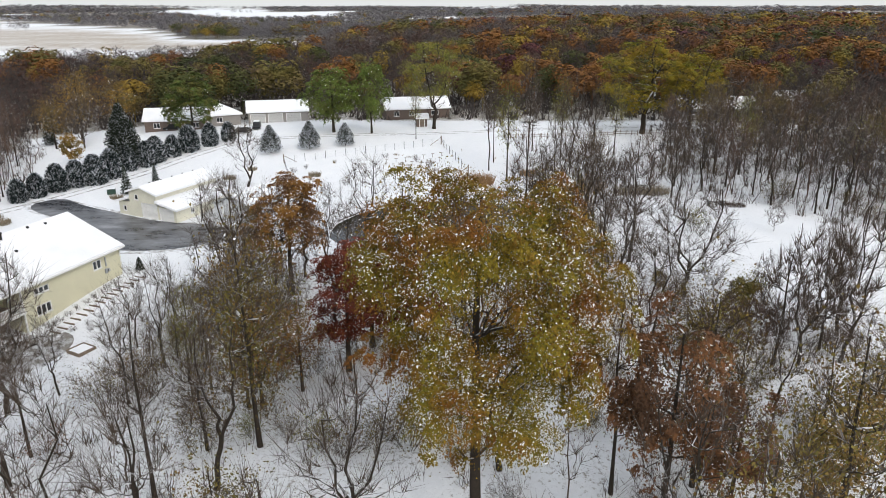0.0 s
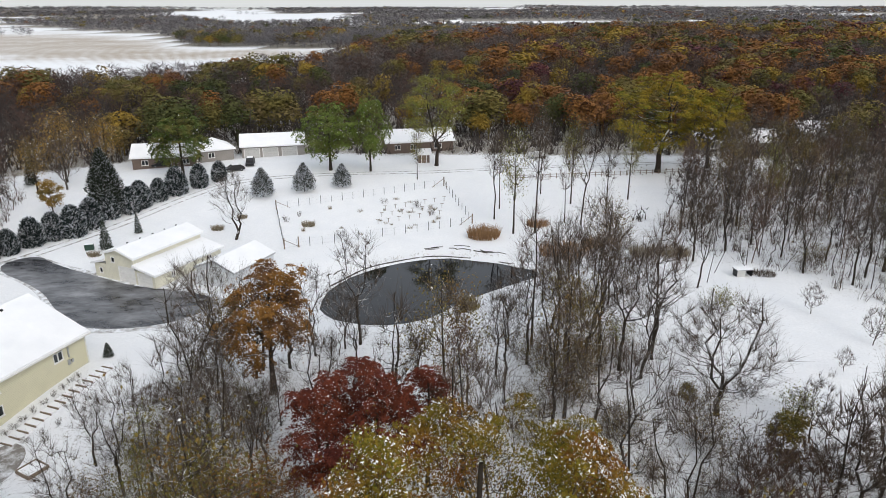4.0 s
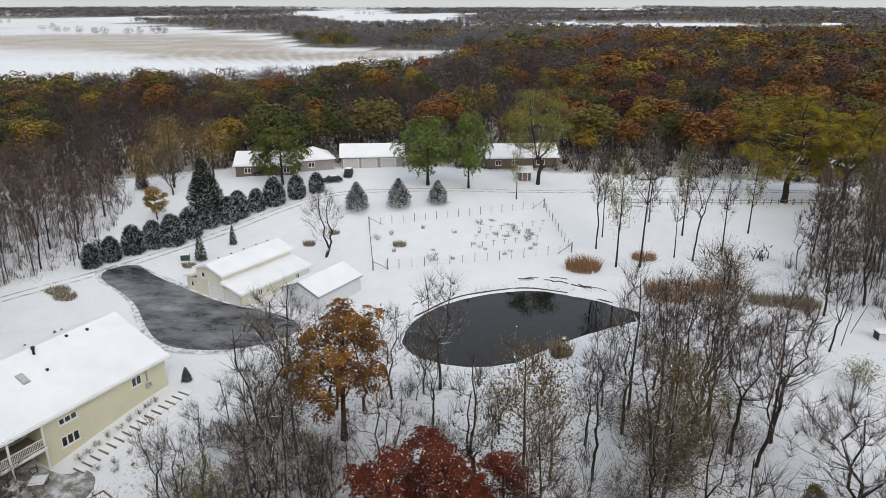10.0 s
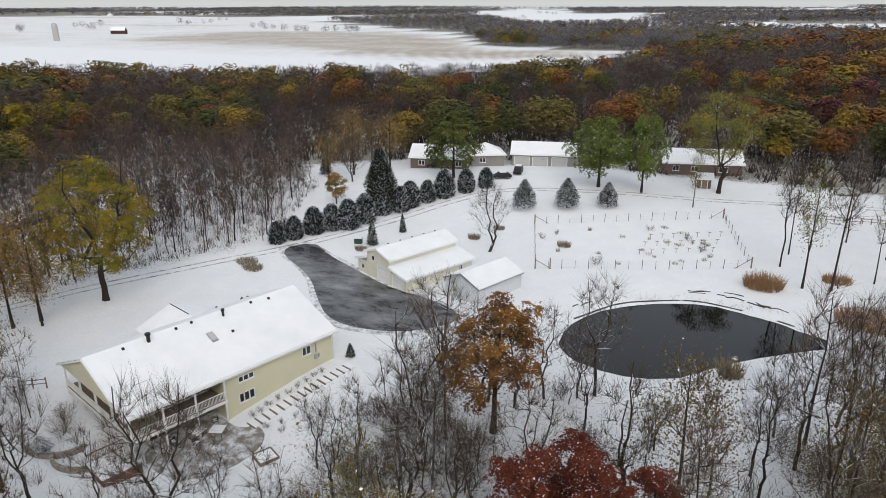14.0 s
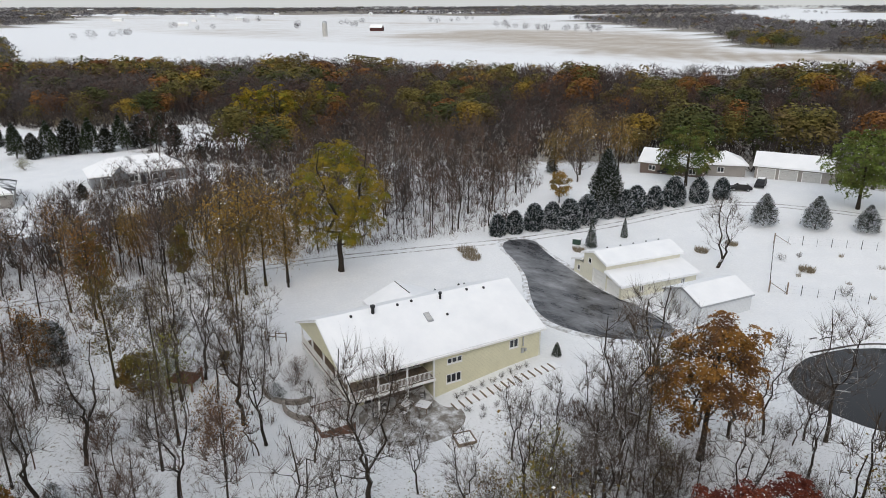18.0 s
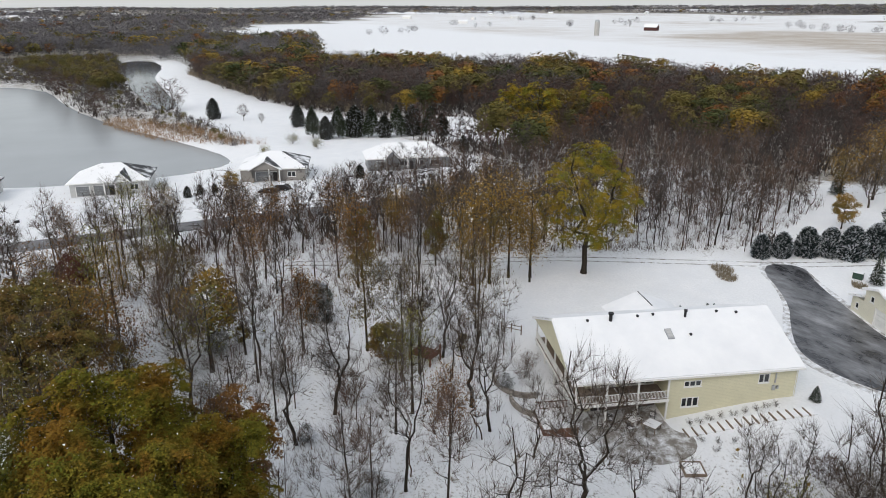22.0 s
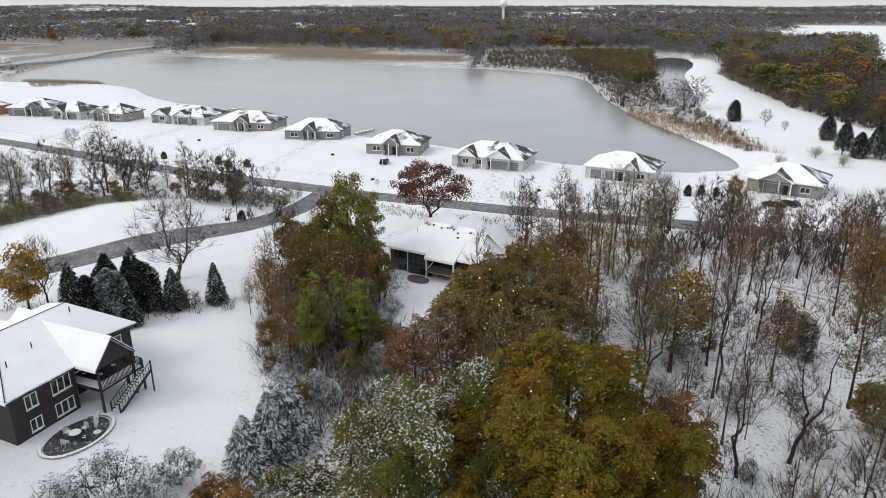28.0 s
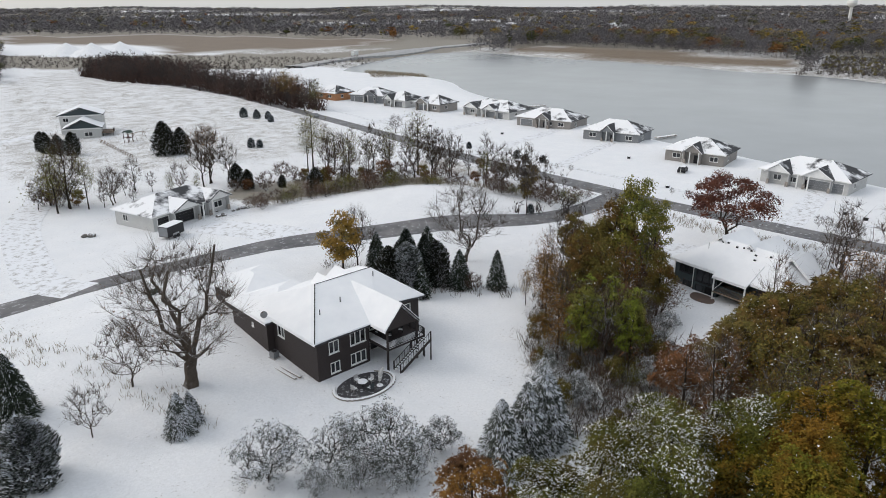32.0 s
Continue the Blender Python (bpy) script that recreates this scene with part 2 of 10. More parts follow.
M_GROUND = ground_material()
M_WET = wet_asphalt()
M_ROAD = road_asphalt()
M_PALEROAD = plain("pale_salted_road", (0.40, 0.40, 0.40), 0.85, var=0.2, scale=0.3)
M_LANE = slush_mat("gravel_ruts", 0.50)
M_VERGE = slush_mat("slushy_verge", 0.46)
M_DRIVE = slush_mat("trodden_drive", 0.38)
M_POND = water_mat("pond_water", (0.006, 0.006, 0.007), 0.03, 1.2, 0.03)
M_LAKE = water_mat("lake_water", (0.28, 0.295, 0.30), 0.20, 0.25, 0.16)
M_RIVER = water_mat("river_water", (0.06, 0.07, 0.08), 0.10, 0.5, 0.08)
M_GLASS = glass_mat()
M_BARK = bark_mat("grey_brown_bark", (0.038, 0.031, 0.025), 0.85)
M_TWIG = bark_mat("fine_twigs", (0.076, 0.058, 0.044), 0.4)
M_TWIG_RED = bark_mat("reddish_twigs", (0.105, 0.070, 0.052), 0.25)
M_TWIG_SNOW = bark_mat("snowy_twigs", (0.17, 0.165, 0.16), 0.9)
# the next two wood colours are paled to carry the haze of distance
M_HAZY_FARWOOD = plain("haze_tinted_far_wood", (0.135, 0.128, 0.134), 0.95, var=0.3, scale=0.012, spec=0.04)
M_HAZY_MIDWOOD = plain("haze_tinted_mid_wood", (0.105, 0.094, 0.090), 0.95, var=0.35, scale=0.02, spec=0.04)
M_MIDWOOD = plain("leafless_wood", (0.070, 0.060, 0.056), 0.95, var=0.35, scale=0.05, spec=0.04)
M_MIDWOOD_RED = plain("russet_leafless_wood", (0.088, 0.060, 0.052), 0.95, var=0.35, scale=0.05, spec=0.04)
M_BARK_BROWN = bark_mat("ridged_brown_bark", (0.085, 0.070, 0.058), 0.8)
M_CREAM = siding_mat("cream_lap_siding", (0.72, 0.69, 0.50))
M_CREAM_PALE = siding_mat("pale_cream_siding", (0.77, 0.75, 0.62))
M_WHITE = plain("white_paint", (0.78, 0.78, 0.76), 0.5, var=0.06)
M_DARKBROWN = siding_mat("dark_brown_siding", (0.045, 0.036, 0.035))
M_TEAL = siding_mat("slate_blue_siding", (0.055, 0.072, 0.078))
M_METAL_WALL = siding_mat("pale_steel_wall", (0.66, 0.68, 0.70), 0.06)
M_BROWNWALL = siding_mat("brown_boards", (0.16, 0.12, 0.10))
M_TAUPE = siding_mat("taupe_siding", (0.30, 0.28, 0.26))
M_GREY = siding_mat("grey_siding", (0.24, 0.25, 0.26))
M_PALE = siding_mat("pale_grey_siding", (0.55, 0.55, 0.54))
M_STONE = plain("stone_veneer", (0.30, 0.27, 0.24), 0.85, var=0.4, scale=3)
M_CONCRETE = plain("concrete", (0.42, 0.41, 0.39), 0.85, var=0.2)
M_PAVER = slush_mat("paver_slush", 0.56)
M_PAVER_DARK = Mat("dark_pavers", 0.6)
M_PAVER_DARK.color(M_PAVER_DARK.mix(M_PAVER_DARK.ramp(M_PAVER_DARK.noise(2.4, 5, 0.7), 0.56, 0.68), M_PAVER_DARK.mix(M_PAVER_DARK.noise(5.0, 3), (0.035, 0.035, 0.04), (0.085, 0.083, 0.085)), (0.62, 0.64, 0.67)))
M_PAVER_DARK.bump(M_PAVER_DARK.noise(7, 3), 0.3, 0.02)
M_PAVER_DARK = M_PAVER_DARK.m
M_BLACK = plain("black_paint", (0.018, 0.018, 0.02), 0.45, var=0.2)
M_STEEL = plain("galvanised_steel", (0.45, 0.46, 0.47), 0.4, 0.9)
M_WOOD = plain("weathered_wood", (0.22, 0.17, 0.13), 0.85, var=0.35, scale=4)
M_REDWOOD = plain("red_brown_deck_wood", (0.15, 0.075, 0.05), 0.8, var=0.3, scale=4)
M_SHINGLE = shingle_mat("patchy_snow_shingle", (0.055, 0.056, 0.06), 0.56)
M_ROOFSNOW = M_SNOW
M_GREENPAINT = plain("dark_green_paint", (0.03, 0.06, 0.045), 0.5)
M_REDBARN = plain("barn_red_boards", (0.07, 0.03, 0.026), 0.8)
M_ORANGEWALL = plain("osb_sheathing", (0.40, 0.20, 0.10), 0.8, var=0.2)

L_OAK = leaf_mat("oak_leaves_olive", (0.088, 0.088, 0.013), (0.165, 0.118, 0.016), (0.165, 0.070, 0.016), 0.14)
L_RUST = leaf_mat("oak_leaves_rust", (0.16, 0.072, 0.022), (0.22, 0.115, 0.030), (0.10, 0.052, 0.028), 0.04)
L_RED = leaf_mat("maple_leaves_red", (0.105, 0.026, 0.017), (0.14, 0.038, 0.020), (0.075, 0.020, 0.016), 0.06)
L_BROWN = leaf_mat("oak_leaves_brown", (0.11, 0.055, 0.028), (0.17, 0.080, 0.035), (0.09, 0.05, 0.03), 0.10)
L_WINE = leaf_mat("oak_leaves_wine", (0.10, 0.040, 0.030), (0.14, 0.058, 0.038), (0.08, 0.035, 0.03), 0.06)
L_YELLOW = leaf_mat("yellow_leaves", (0.165, 0.130, 0.014), (0.235, 0.160, 0.018), (0.125, 0.125, 0.018), 0.0)
L_YGREEN = leaf_mat("yellow_green_leaves", (0.13, 0.135, 0.028), (0.19, 0.17, 0.035), (0.10, 0.115, 0.03), 0.01)
L_GREEN = leaf_mat("green_leaves", (0.06, 0.10, 0.022), (0.12, 0.155, 0.035), (0.09, 0.10, 0.03), 0.02)
L_DKGREEN = leaf_mat("dark_green_leaves", (0.035, 0.06, 0.018), (0.08, 0.11, 0.028), (0.11, 0.10, 0.03), 0.02)
L_GOLD = leaf_mat("golden_brown_leaves", (0.20, 0.125, 0.03), (0.28, 0.17, 0.04), (0.13, 0.10, 0.035), 0.05)
L_CANOPY = leaf_mat("green_orange_leaves", (0.070, 0.080, 0.010), (0.125, 0.105, 0.013), (0.150, 0.080, 0.012), 0.008)
L_OLIVE = leaf_mat("olive_brown_leaves", (0.085, 0.085, 0.025), (0.14, 0.11, 0.030), (0.13, 0.075, 0.025), 0.025)
L_LIME = leaf_mat("lime_green_leaves", (0.10, 0.14, 0.020), (0.16, 0.18, 0.026), (0.13, 0.12, 0.03), 0.0)
W_RUST = crown_mat("far_rust_leaves", (0.125, 0.062, 0.030), (0.21, 0.10, 0.032), (0.11, 0.058, 0.042))
W_OLIVE = crown_mat("far_olive_leaves", (0.10, 0.095, 0.036), (0.15, 0.125, 0.040), (0.12, 0.088, 0.042))
W_GOLD = crown_mat("far_golden_leaves", (0.18, 0.135, 0.034), (0.27, 0.18, 0.036), (0.14, 0.105, 0.040))
W_GREEN = crown_mat("far_green_leaves", (0.042, 0.054, 0.024), (0.075, 0.080, 0.030), (0.060, 0.056, 0.028))
L_FROST = leaf_mat("snow_dusted_leaves", (0.060, 0.072, 0.015), (0.095, 0.095, 0.021), (0.085, 0.070, 0.02), 0.27)
L_PURPLE = leaf_mat("dull_purple_leaves", (0.065, 0.026, 0.03), (0.09, 0.035, 0.038), (0.055, 0.025, 0.03), 0.0)
N_DARK = needle_mat("dark_needles", (0.040, 0.050, 0.036), 0.14)
N_CEDAR = needle_mat("cedar_scales", (0.034, 0.036, 0.026), 0.10)
N_PINE = needle_mat("pine_needles", (0.045, 0.058, 0.032), 0.08)
N_SNOWY = needle_mat("snowy_needles", (0.040, 0.054, 0.054), 0.30)
N_FROSTED = needle_mat("frosted_needles", (0.090, 0.100, 0.088), 0.40)
M_STRAW = plain("dry_reeds", (0.30, 0.18, 0.09), 0.9, var=0.4, scale=2)
M_STRAW_GREY = plain("grey_dry_grass", (0.24, 0.20, 0.14), 0.9, var=0.4, scale=2)



# ---------------------------------------------------------------- meshes and parts
def link_mesh(name, verts, faces, mat, parent=None, label="", smooth=False):
    """One mesh object. verts: rows of 3; faces: an array of equal polygons, or a list of loops."""
    me = bpy.data.meshes.new(name)
    verts = np.asarray(verts, dtype=np.float32)
    if isinstance(faces, np.ndarray):
        m, k = faces.shape
        me.vertices.add(len(verts))
        me.vertices.foreach_set("co", verts.ravel())
        me.loops.add(m * k)
        me.loops.foreach_set("vertex_index", faces.astype(np.int32).ravel())
        me.polygons.add(m)
        me.polygons.foreach_set("loop_start", np.arange(0, m * k, k, dtype=np.int32))
        me.update(calc_edges=True)
    else:
        me.from_pydata(verts.tolist(), [], [list(f) for f in faces])
        me.update()
    if smooth:
        me.polygons.foreach_set("use_smooth", np.ones(len(me.polygons), dtype=bool))
    me.materials.append(mat)
    ob = new(name, me)
    if parent is not None:
        ob.parent = parent
    if label:
        ob["label"] = label
    return ob


def part(name, geo, mat, parent, label=""):
    return link_mesh(name, geo[0], geo[1], mat, parent, label)


def join(*geos):
    V, F, n = [], [], 0
    for v, f in geos:
        V += [tuple(p) for p in v]
        F += [tuple(i + n for i in q) for q in f]
        n += len(v)
    return V, F


def moved(geo, m):
    return [tuple(m @ Vector(p)) for p in geo[0]], geo[1]


def gbox(x0, x1, y0, y1, z0, z1):
    v = [(x, y, z) for z in (z0, z1) for y in (y0, y1) for x in (x0, x1)]
    return v, [(0, 2, 3, 1), (4, 5, 7, 6), (0, 1, 5, 4), (1, 3, 7, 5), (3, 2, 6, 7), (2, 0, 4, 6)]


def gtube(p, q, r0, r1, n=8):
    """A capped round bar from p to q."""
    p, q = Vector(p), Vector(q)
    d = (q - p).normalized()
    a = d.orthogonal().normalized()
    b = d.cross(a)
    v = [tuple(c + (a * math.cos(6.2832 * i / n) + b * math.sin(6.2832 * i / n)) * r) for c, r in ((p, r0), (q, r1)) for i in range(n)]
    f = [(i, (i + 1) % n, n + (i + 1) % n, n + i) for i in range(n)]
    return v, f + [tuple(range(n))[::-1], tuple(range(n, 2 * n))]


def gwall(length, z0, z1, t, holes=()):
    """A wall along x, t thick towards +y, with rectangular holes (x, width, sill, height) cut through."""
    xs = sorted({0, length, *[h[0] for h in holes], *[h[0] + h[1] for h in holes]})
    zs = sorted({z0, z1, *[h[2] for h in holes], *[h[2] + h[3] for h in holes]})
    nx, nz = len(xs), len(zs)
    V = [(x, y, z) for y in (0, t) for z in zs for x in xs]
    at = lambda i, j, k: k * nx * nz + j * nx + i

    def solid(i, j):
        if not (0 <= i < nx - 1 and 0 <= j < nz - 1):
            return False
        mx, mz = (xs[i] + xs[i + 1]) / 2, (zs[j] + zs[j + 1]) / 2
        return not any(h[0] < mx < h[0] + h[1] and h[2] < mz < h[2] + h[3] for h in holes)

    F = []
    for i in range(nx - 1):
        for j in range(nz - 1):
            if not solid(i, j):
                continue
            F.append((at(i, j, 0), at(i + 1, j, 0), at(i + 1, j + 1, 0), at(i, j + 1, 0)))
            F.append((at(i, j, 1), at(i, j + 1, 1), at(i + 1, j + 1, 1), at(i + 1, j, 1)))
            if not solid(i - 1, j):
                F.append((at(i, j, 0), at(i, j + 1, 0), at(i, j + 1, 1), at(i, j, 1)))
            if not solid(i + 1, j):
                F.append((at(i + 1, j, 0), at(i + 1, j, 1), at(i + 1, j + 1, 1), at(i + 1, j + 1, 0)))
            if not solid(i, j - 1):
                F.append((at(i, j, 0), at(i, j, 1), at(i + 1, j, 1), at(i + 1, j, 0)))
            if not solid(i, j + 1):
                F.append((at(i, j + 1, 0), at(i + 1, j + 1, 0), at(i + 1, j + 1, 1), at(i, j + 1, 1)))
    return V, F


def gslab(polys, down):
    """Roof planes as a solid: the loops given from above, with their copies `down` below and walls along the open edges."""
    V, index, tops = [], {}, []
    for loop in polys:
        ids = []
        for p in loop:
            key = tuple(round(c, 3) for c in p)
            if key not in index:
                index[key] = len(V)
                V.append(key)
            ids.append(index[key])
        tops.append(ids)
    n = len(V)
    V2 = V + [(x, y, z - down) for x, y, z in V]
    F = [tuple(t) for t in tops] + [tuple(i + n for i in t[::-1]) for t in tops]
    edges = {}
    for t in tops:
        for a, b in zip(t, t[1:] + t[:1]):
            edges[(a, b)] = 1
    for a, b in edges:
        if (b, a) not in edges:
            F.append((b, a, a + n, b + n))
    return V2, F


def root(name, m, label, category, group="", kind=""):
    ob = new(name)
    ob.empty_display_size = 0.5
    ob.matrix_world = m
    return tagged(ob, label, category, group, kind)


# ---------------------------------------------------------------- the lie of the land
LAKE = [(-193.6, -2.6), (-191, 14), (-190.0, 32.1), (-195.0, 46), (-207.5, 51.3), (-249.3, 36), (-284.4, 21.3), (-353.2, 1.9), (-452.7, -10.8), (-486, -88), (-508, -200), (-540, -370), (-532, -422), (-480, -425), (-327.6, -358), (-323, -322), (-330, -269), (-318, -240), (-290, -211.5), (-262, -160), (-247, -145), (-236.4, -110), (-219.3, -76), (-213, -48)]
POND = [(-17.9, 100.1), (-17.1, 107.0), (-12.7, 113.8), (-2.3, 120.2), (6.2, 118.4), (12.1, 115.5), (17.6, 112.6), (9.0, 107.2), (2.2, 100.8), (-2.6, 94.9), (-7.1, 93.4), (-12.7, 93.9), (-16.5, 96.4)]
RIVER = [(-660.1, 33.8), (-620.3, 61.8), (-537.3, 59.2), (-477.1, 47.1), (-369.9, 48.4), (-322.8, 47.9), (-318.9, 37.7), (-375.6, 33.3), (-491.7, 31.0)]
SNOWBAND = [(-614.7, 58.6), (-563.8, 76.3), (-437.7, 69.5), (-311.1, 84.4), (-253.0, 103.1), (-237.8, 144.2), (-203.8, 148.4), (-178.1, 130.0), (-192.2, 116.8), (-218.7, 95.8), (-241.1, 73.5), (-254.0, 59.4), (-298.0, 45.5), (-484.6, 49.4)]
POND_Z, LAKE_Z, RIVER_Z = -1.75, -3.0, -2.9


def outline_distance(px, py, poly):
    """Distance to a closed outline, below zero inside it."""
    best = np.full(px.shape, 1e18)
    inside = np.zeros(px.shape, dtype=bool)
    for (ax, ay), (bx, by) in zip(poly, poly[1:] + poly[:1]):
        dx, dy = bx - ax, by - ay
        t = np.clip(((px - ax) * dx + (py - ay) * dy) / (dx * dx + dy * dy), 0, 1)
        best = np.minimum(best, (px - ax - t * dx) ** 2 + (py - ay - t * dy) ** 2)
        if ay != by:
            inside ^= ((ay > py) != (by > py)) & (px < dx * (py - ay) / dy + ax)
    d = np.sqrt(best)
    return np.where(inside, -d, d)


def rounded_outline(poly, times=2):
    """The outline with its corners cut, so that a shore runs smoothly."""
    for _ in range(times):
        out = []
        for (ax, ay), (bx, by) in zip(poly, poly[1:] + poly[:1]):
            out += [(0.75 * ax + 0.25 * bx, 0.75 * ay + 0.25 * by), (0.25 * ax + 0.75 * bx, 0.25 * ay + 0.75 * by)]
        poly = out
    return poly


LAKE, POND, RIVER = rounded_outline(LAKE), rounded_outline(POND), rounded_outline(RIVER)


def smooth(a, b, v):
    t = np.clip((v - a) / (b - a), 0, 1)
    return t * t * (3 - 2 * t)


def rolling(x, y, s, seed):
    """Smooth swells of about unit height."""
    rng = np.random.default_rng(seed)
    z = 0
    for k in range(6):
        a, p = rng.uniform(0, 6.28, 2)
        w = s * rng.uniform(0.6, 1.6)
        z = z + np.sin((x * math.cos(a) + y * math.sin(a)) / w * 6.28 + p)
    return z / 6


MOUNDS = [  # middle x, y, spread, height
    (0, 107, 24, -1.5), (-50, 102, 22, -1.5), (-46, 62, 10, -2.7), (-60, 52, 18, -0.8), (-22, 63, 11, -3.5),
    (30, 72, 24, 2.6), (42, 102, 20, 1.2), (-40, -62, 12, 2.4), (-103, -70, 11, 3.6), (-84, -82, 10, 1.6), (260, 560, 170, 10), (60, 420, 130, 5), (-150, -330, 80, 2)]


def land(x, y):
    """Height of the ground at x, y."""
    x, y = np.asarray(x, dtype=float), np.asarray(y, dtype=float)
    z = 0.12 * rolling(x, y, 30, 3) + 2.2 * smooth(128, 165, y) * smooth(-120, -60, x)
    for cx, cy, s, h in MOUNDS:
        z = z + h * np.exp(-((x - cx) ** 2 + (y - cy) ** 2) / (2 * s * s))
    r = np.hypot(x, y)
    z = z + smooth(900, 2500, r) * (9 + 9 * rolling(x, y, 900, 5)) + smooth(2600, 4300, r) * (8 + 10 * rolling(x, y, 1500, 8))
    z = z - 1.5 * smooth(-140, -230, x) * smooth(900, 500, r)
    for poly, level, reach in ((POND, POND_Z, 9), (LAKE, LAKE_Z, 26), (RIVER, RIVER_Z, 12)):
        sd = outline_distance(x, y, poly)
        bank = level + 0.16 * np.clip(sd, -12, 0) + 0.22 * np.clip(sd, 0, 30)
        k = smooth(reach, 0.5, sd)
        z = z * (1 - k) + bank * k
    return z


def zt(x, y):
    return float(land(np.array([x]), np.array([y]))[0])


def graded(lo, hi, fine_lo, fine_hi, step, grow):
    mid = list(np.arange(fine_lo, fine_hi + step / 2, step))
    s, v, up = step, mid[-1], []
    while v < hi:
        s *= grow
        v += s
        up.append(v)
    s, v, dn = step, mid[0], []
    while v > lo:
        s *= grow
        v -= s
        dn.append(v)
    return np.array(dn[::-1] + mid + up)


FIELD = [(-1199.3, 353.9), (-481.5, 160.1), (-398.2, 212.4), (-336.2, 285.0), (-259.4, 302.7), (-201.1, 323.5), (-137.8, 325.2)] + [(-200.5, 324.0), (-151.8, 328.1), (-103.4, 336.3), (-72.3, 362.8), (-55.6, 451.5), (-52.8, 618.2), (-104.2, 671.2), (-256.3, 716.2), (-319.5, 836.7), (-424.2, 1025.3), (-678.2, 1238.2)] + [(-1274.7, 1790.6), (-2283.5, 1825.3), (-2362.8, 944.1)]
STUBBLE_1 = [(-696.6, 634.9), (-487.7, 625.4), (-306.4, 572.6), (-185.1, 509.5), (-324.4, 861.1), (-548.5, 1014.2), (-779.6, 984.2), (-770.5, 778.4)]
STUBBLE_2 = [(-345.0, 553.4), (-253.9, 544.2), (-166.4, 535.4), (-74.5, 594.5), (-120.3, 641.7), (-255.0, 695.5), (-301.8, 772.7), (-578.6, 1069.5), (-495.3, 791.1)]
FIELD_2 = [(-1037.6, 2557.7), (-1365.4, 3705.8), (-1077.5, 4290.0), (-593.1, 2522.4), (-461.1, 2792.8), (-221.1, 2075.9), (-283.8, 1511.1), (-412.4, 1389.6)]
YARDS = [
    # the lawns round the drive, the garden and the neighbours
    [(-98, 50), (-60, 45), (-45, 52), (-38, 78), (-25, 92), (20, 92), (24, 110), (22, 128), (60, 150), (95, 168), (60, 176), (-60, 182), (-100, 165), (-72, 118)],
    [(26.3, 86.7), (23.9, 79.5), (19.7, 63.9), (36.7, 64.2), (50.1, 87.0), (50.8, 99.0), (40.3, 105.9), (32.6, 106.2)],
    [(-30, -18), (-48, -16), (-80, -30), (-120, -40), (-60, -90), (-70, -180), (-120, -230), (-60, -260), (20, -120), (0, -30)],
    [(-84, -36), (-90, -26), (-106, -8), (-120, 0), (-124, -40), (-100, -44)],
]
LAKESIDE = [(-120, -45), (-124, 30), (-150, 112), (-190, 105), (-235, 100), (-262, 72), (-290, 50), (-270, 20), (-235, 36), (-225, 20), (-235, -40), (-280, -140), (-340, -240), (-370, -330), (-250, -420), (-190, -300), (-150, -110)]
OPEN_WEST = [(-150, -108), (-60, -88), (60, -80), (300, -420), (-60, -560), (-420, -640), (-200, -320)]
TAN_1 = [(-556.2, -373.6), (-523.9, -230.9), (-517.2, -103.1), (-586.6, -124.5), (-632.6, -282.2), (-642.7, -387.4)]
MOUND_LAWN = [(-72.4, -93.6), (-104.1, -82.6), (-112.3, -64.0), (-123.6, -46.1), (-119.6, -40.1), (-99.7, -54.6), (-72.7, -66.0), (-53.8, -74.3)]
SLATE_LAWN = [(-116.8, -29.6), (-94.6, -22.6), (-79.1, -11.0), (-75.6, -3.5), (-89.5, -4.0), (-111.3, -3.5), (-129.7, -2.6), (-131.3, -15.0)]
WEST_LAWN = [(-55.5, -186.1), (-56.5, -103.0), (-46.5, -68.9), (-32.2, -63.5), (-19.0, -70.2)]
HILL = [(-52.5, -161.8), (-136.3, -409.0), (-213.2, -498.6), (-193.7, -335.7), (-171.0, -188.3), (-138.1, -129.0), (-102.2, -139.2), (-83.4, -151.7)]
TAN_2 = [(-327.7, -572.9), (-531.7, -523.8), (-633.4, -597.5), (-545.8, -958.9), (-365.8, -1085.9), (-297.4, -884.1), (-393.7, -712.9)]
FLATS = [(-130, -590), (-214, -482), (-225, -440), (-298, -385), (-440, -398), (-640, -425), (-640, -452), (-430, -470), (-350, -540), (-290, -600), (-170, -700)]
HEDGE_GRASS = [(-79, -114), (-83, -103), (-93, -96), (-108, -88), (-117, -80), (-122, -86), (-116, -97), (-103, -110), (-90, -117)]
STRIP = [(-212.7, 55), (-248, 40), (-285, 24), (-370, 4), (-445, -6), (-483, -85), (-640, -112), (-700, 30), (-590, 36), (-480, 30), (-404, 30), (-330, 34), (-306, 44.7), (-257, 51), (-220, 58.7)]
STRIP_WOOD = [(-583, -39), (-596, 4), (-570, 30), (-470, 28), (-404, 29), (-374, 15), (-430, 4), (-500, -20)]
PITS = [(-207.8, -620.0), (-313.8, -567.0), (-390.0, -718.0), (-271.7, -808.4)]


def inside(x, y, poly):
    return outline_distance(np.asarray(x, dtype=float), np.asarray(y, dtype=float), poly) < 0


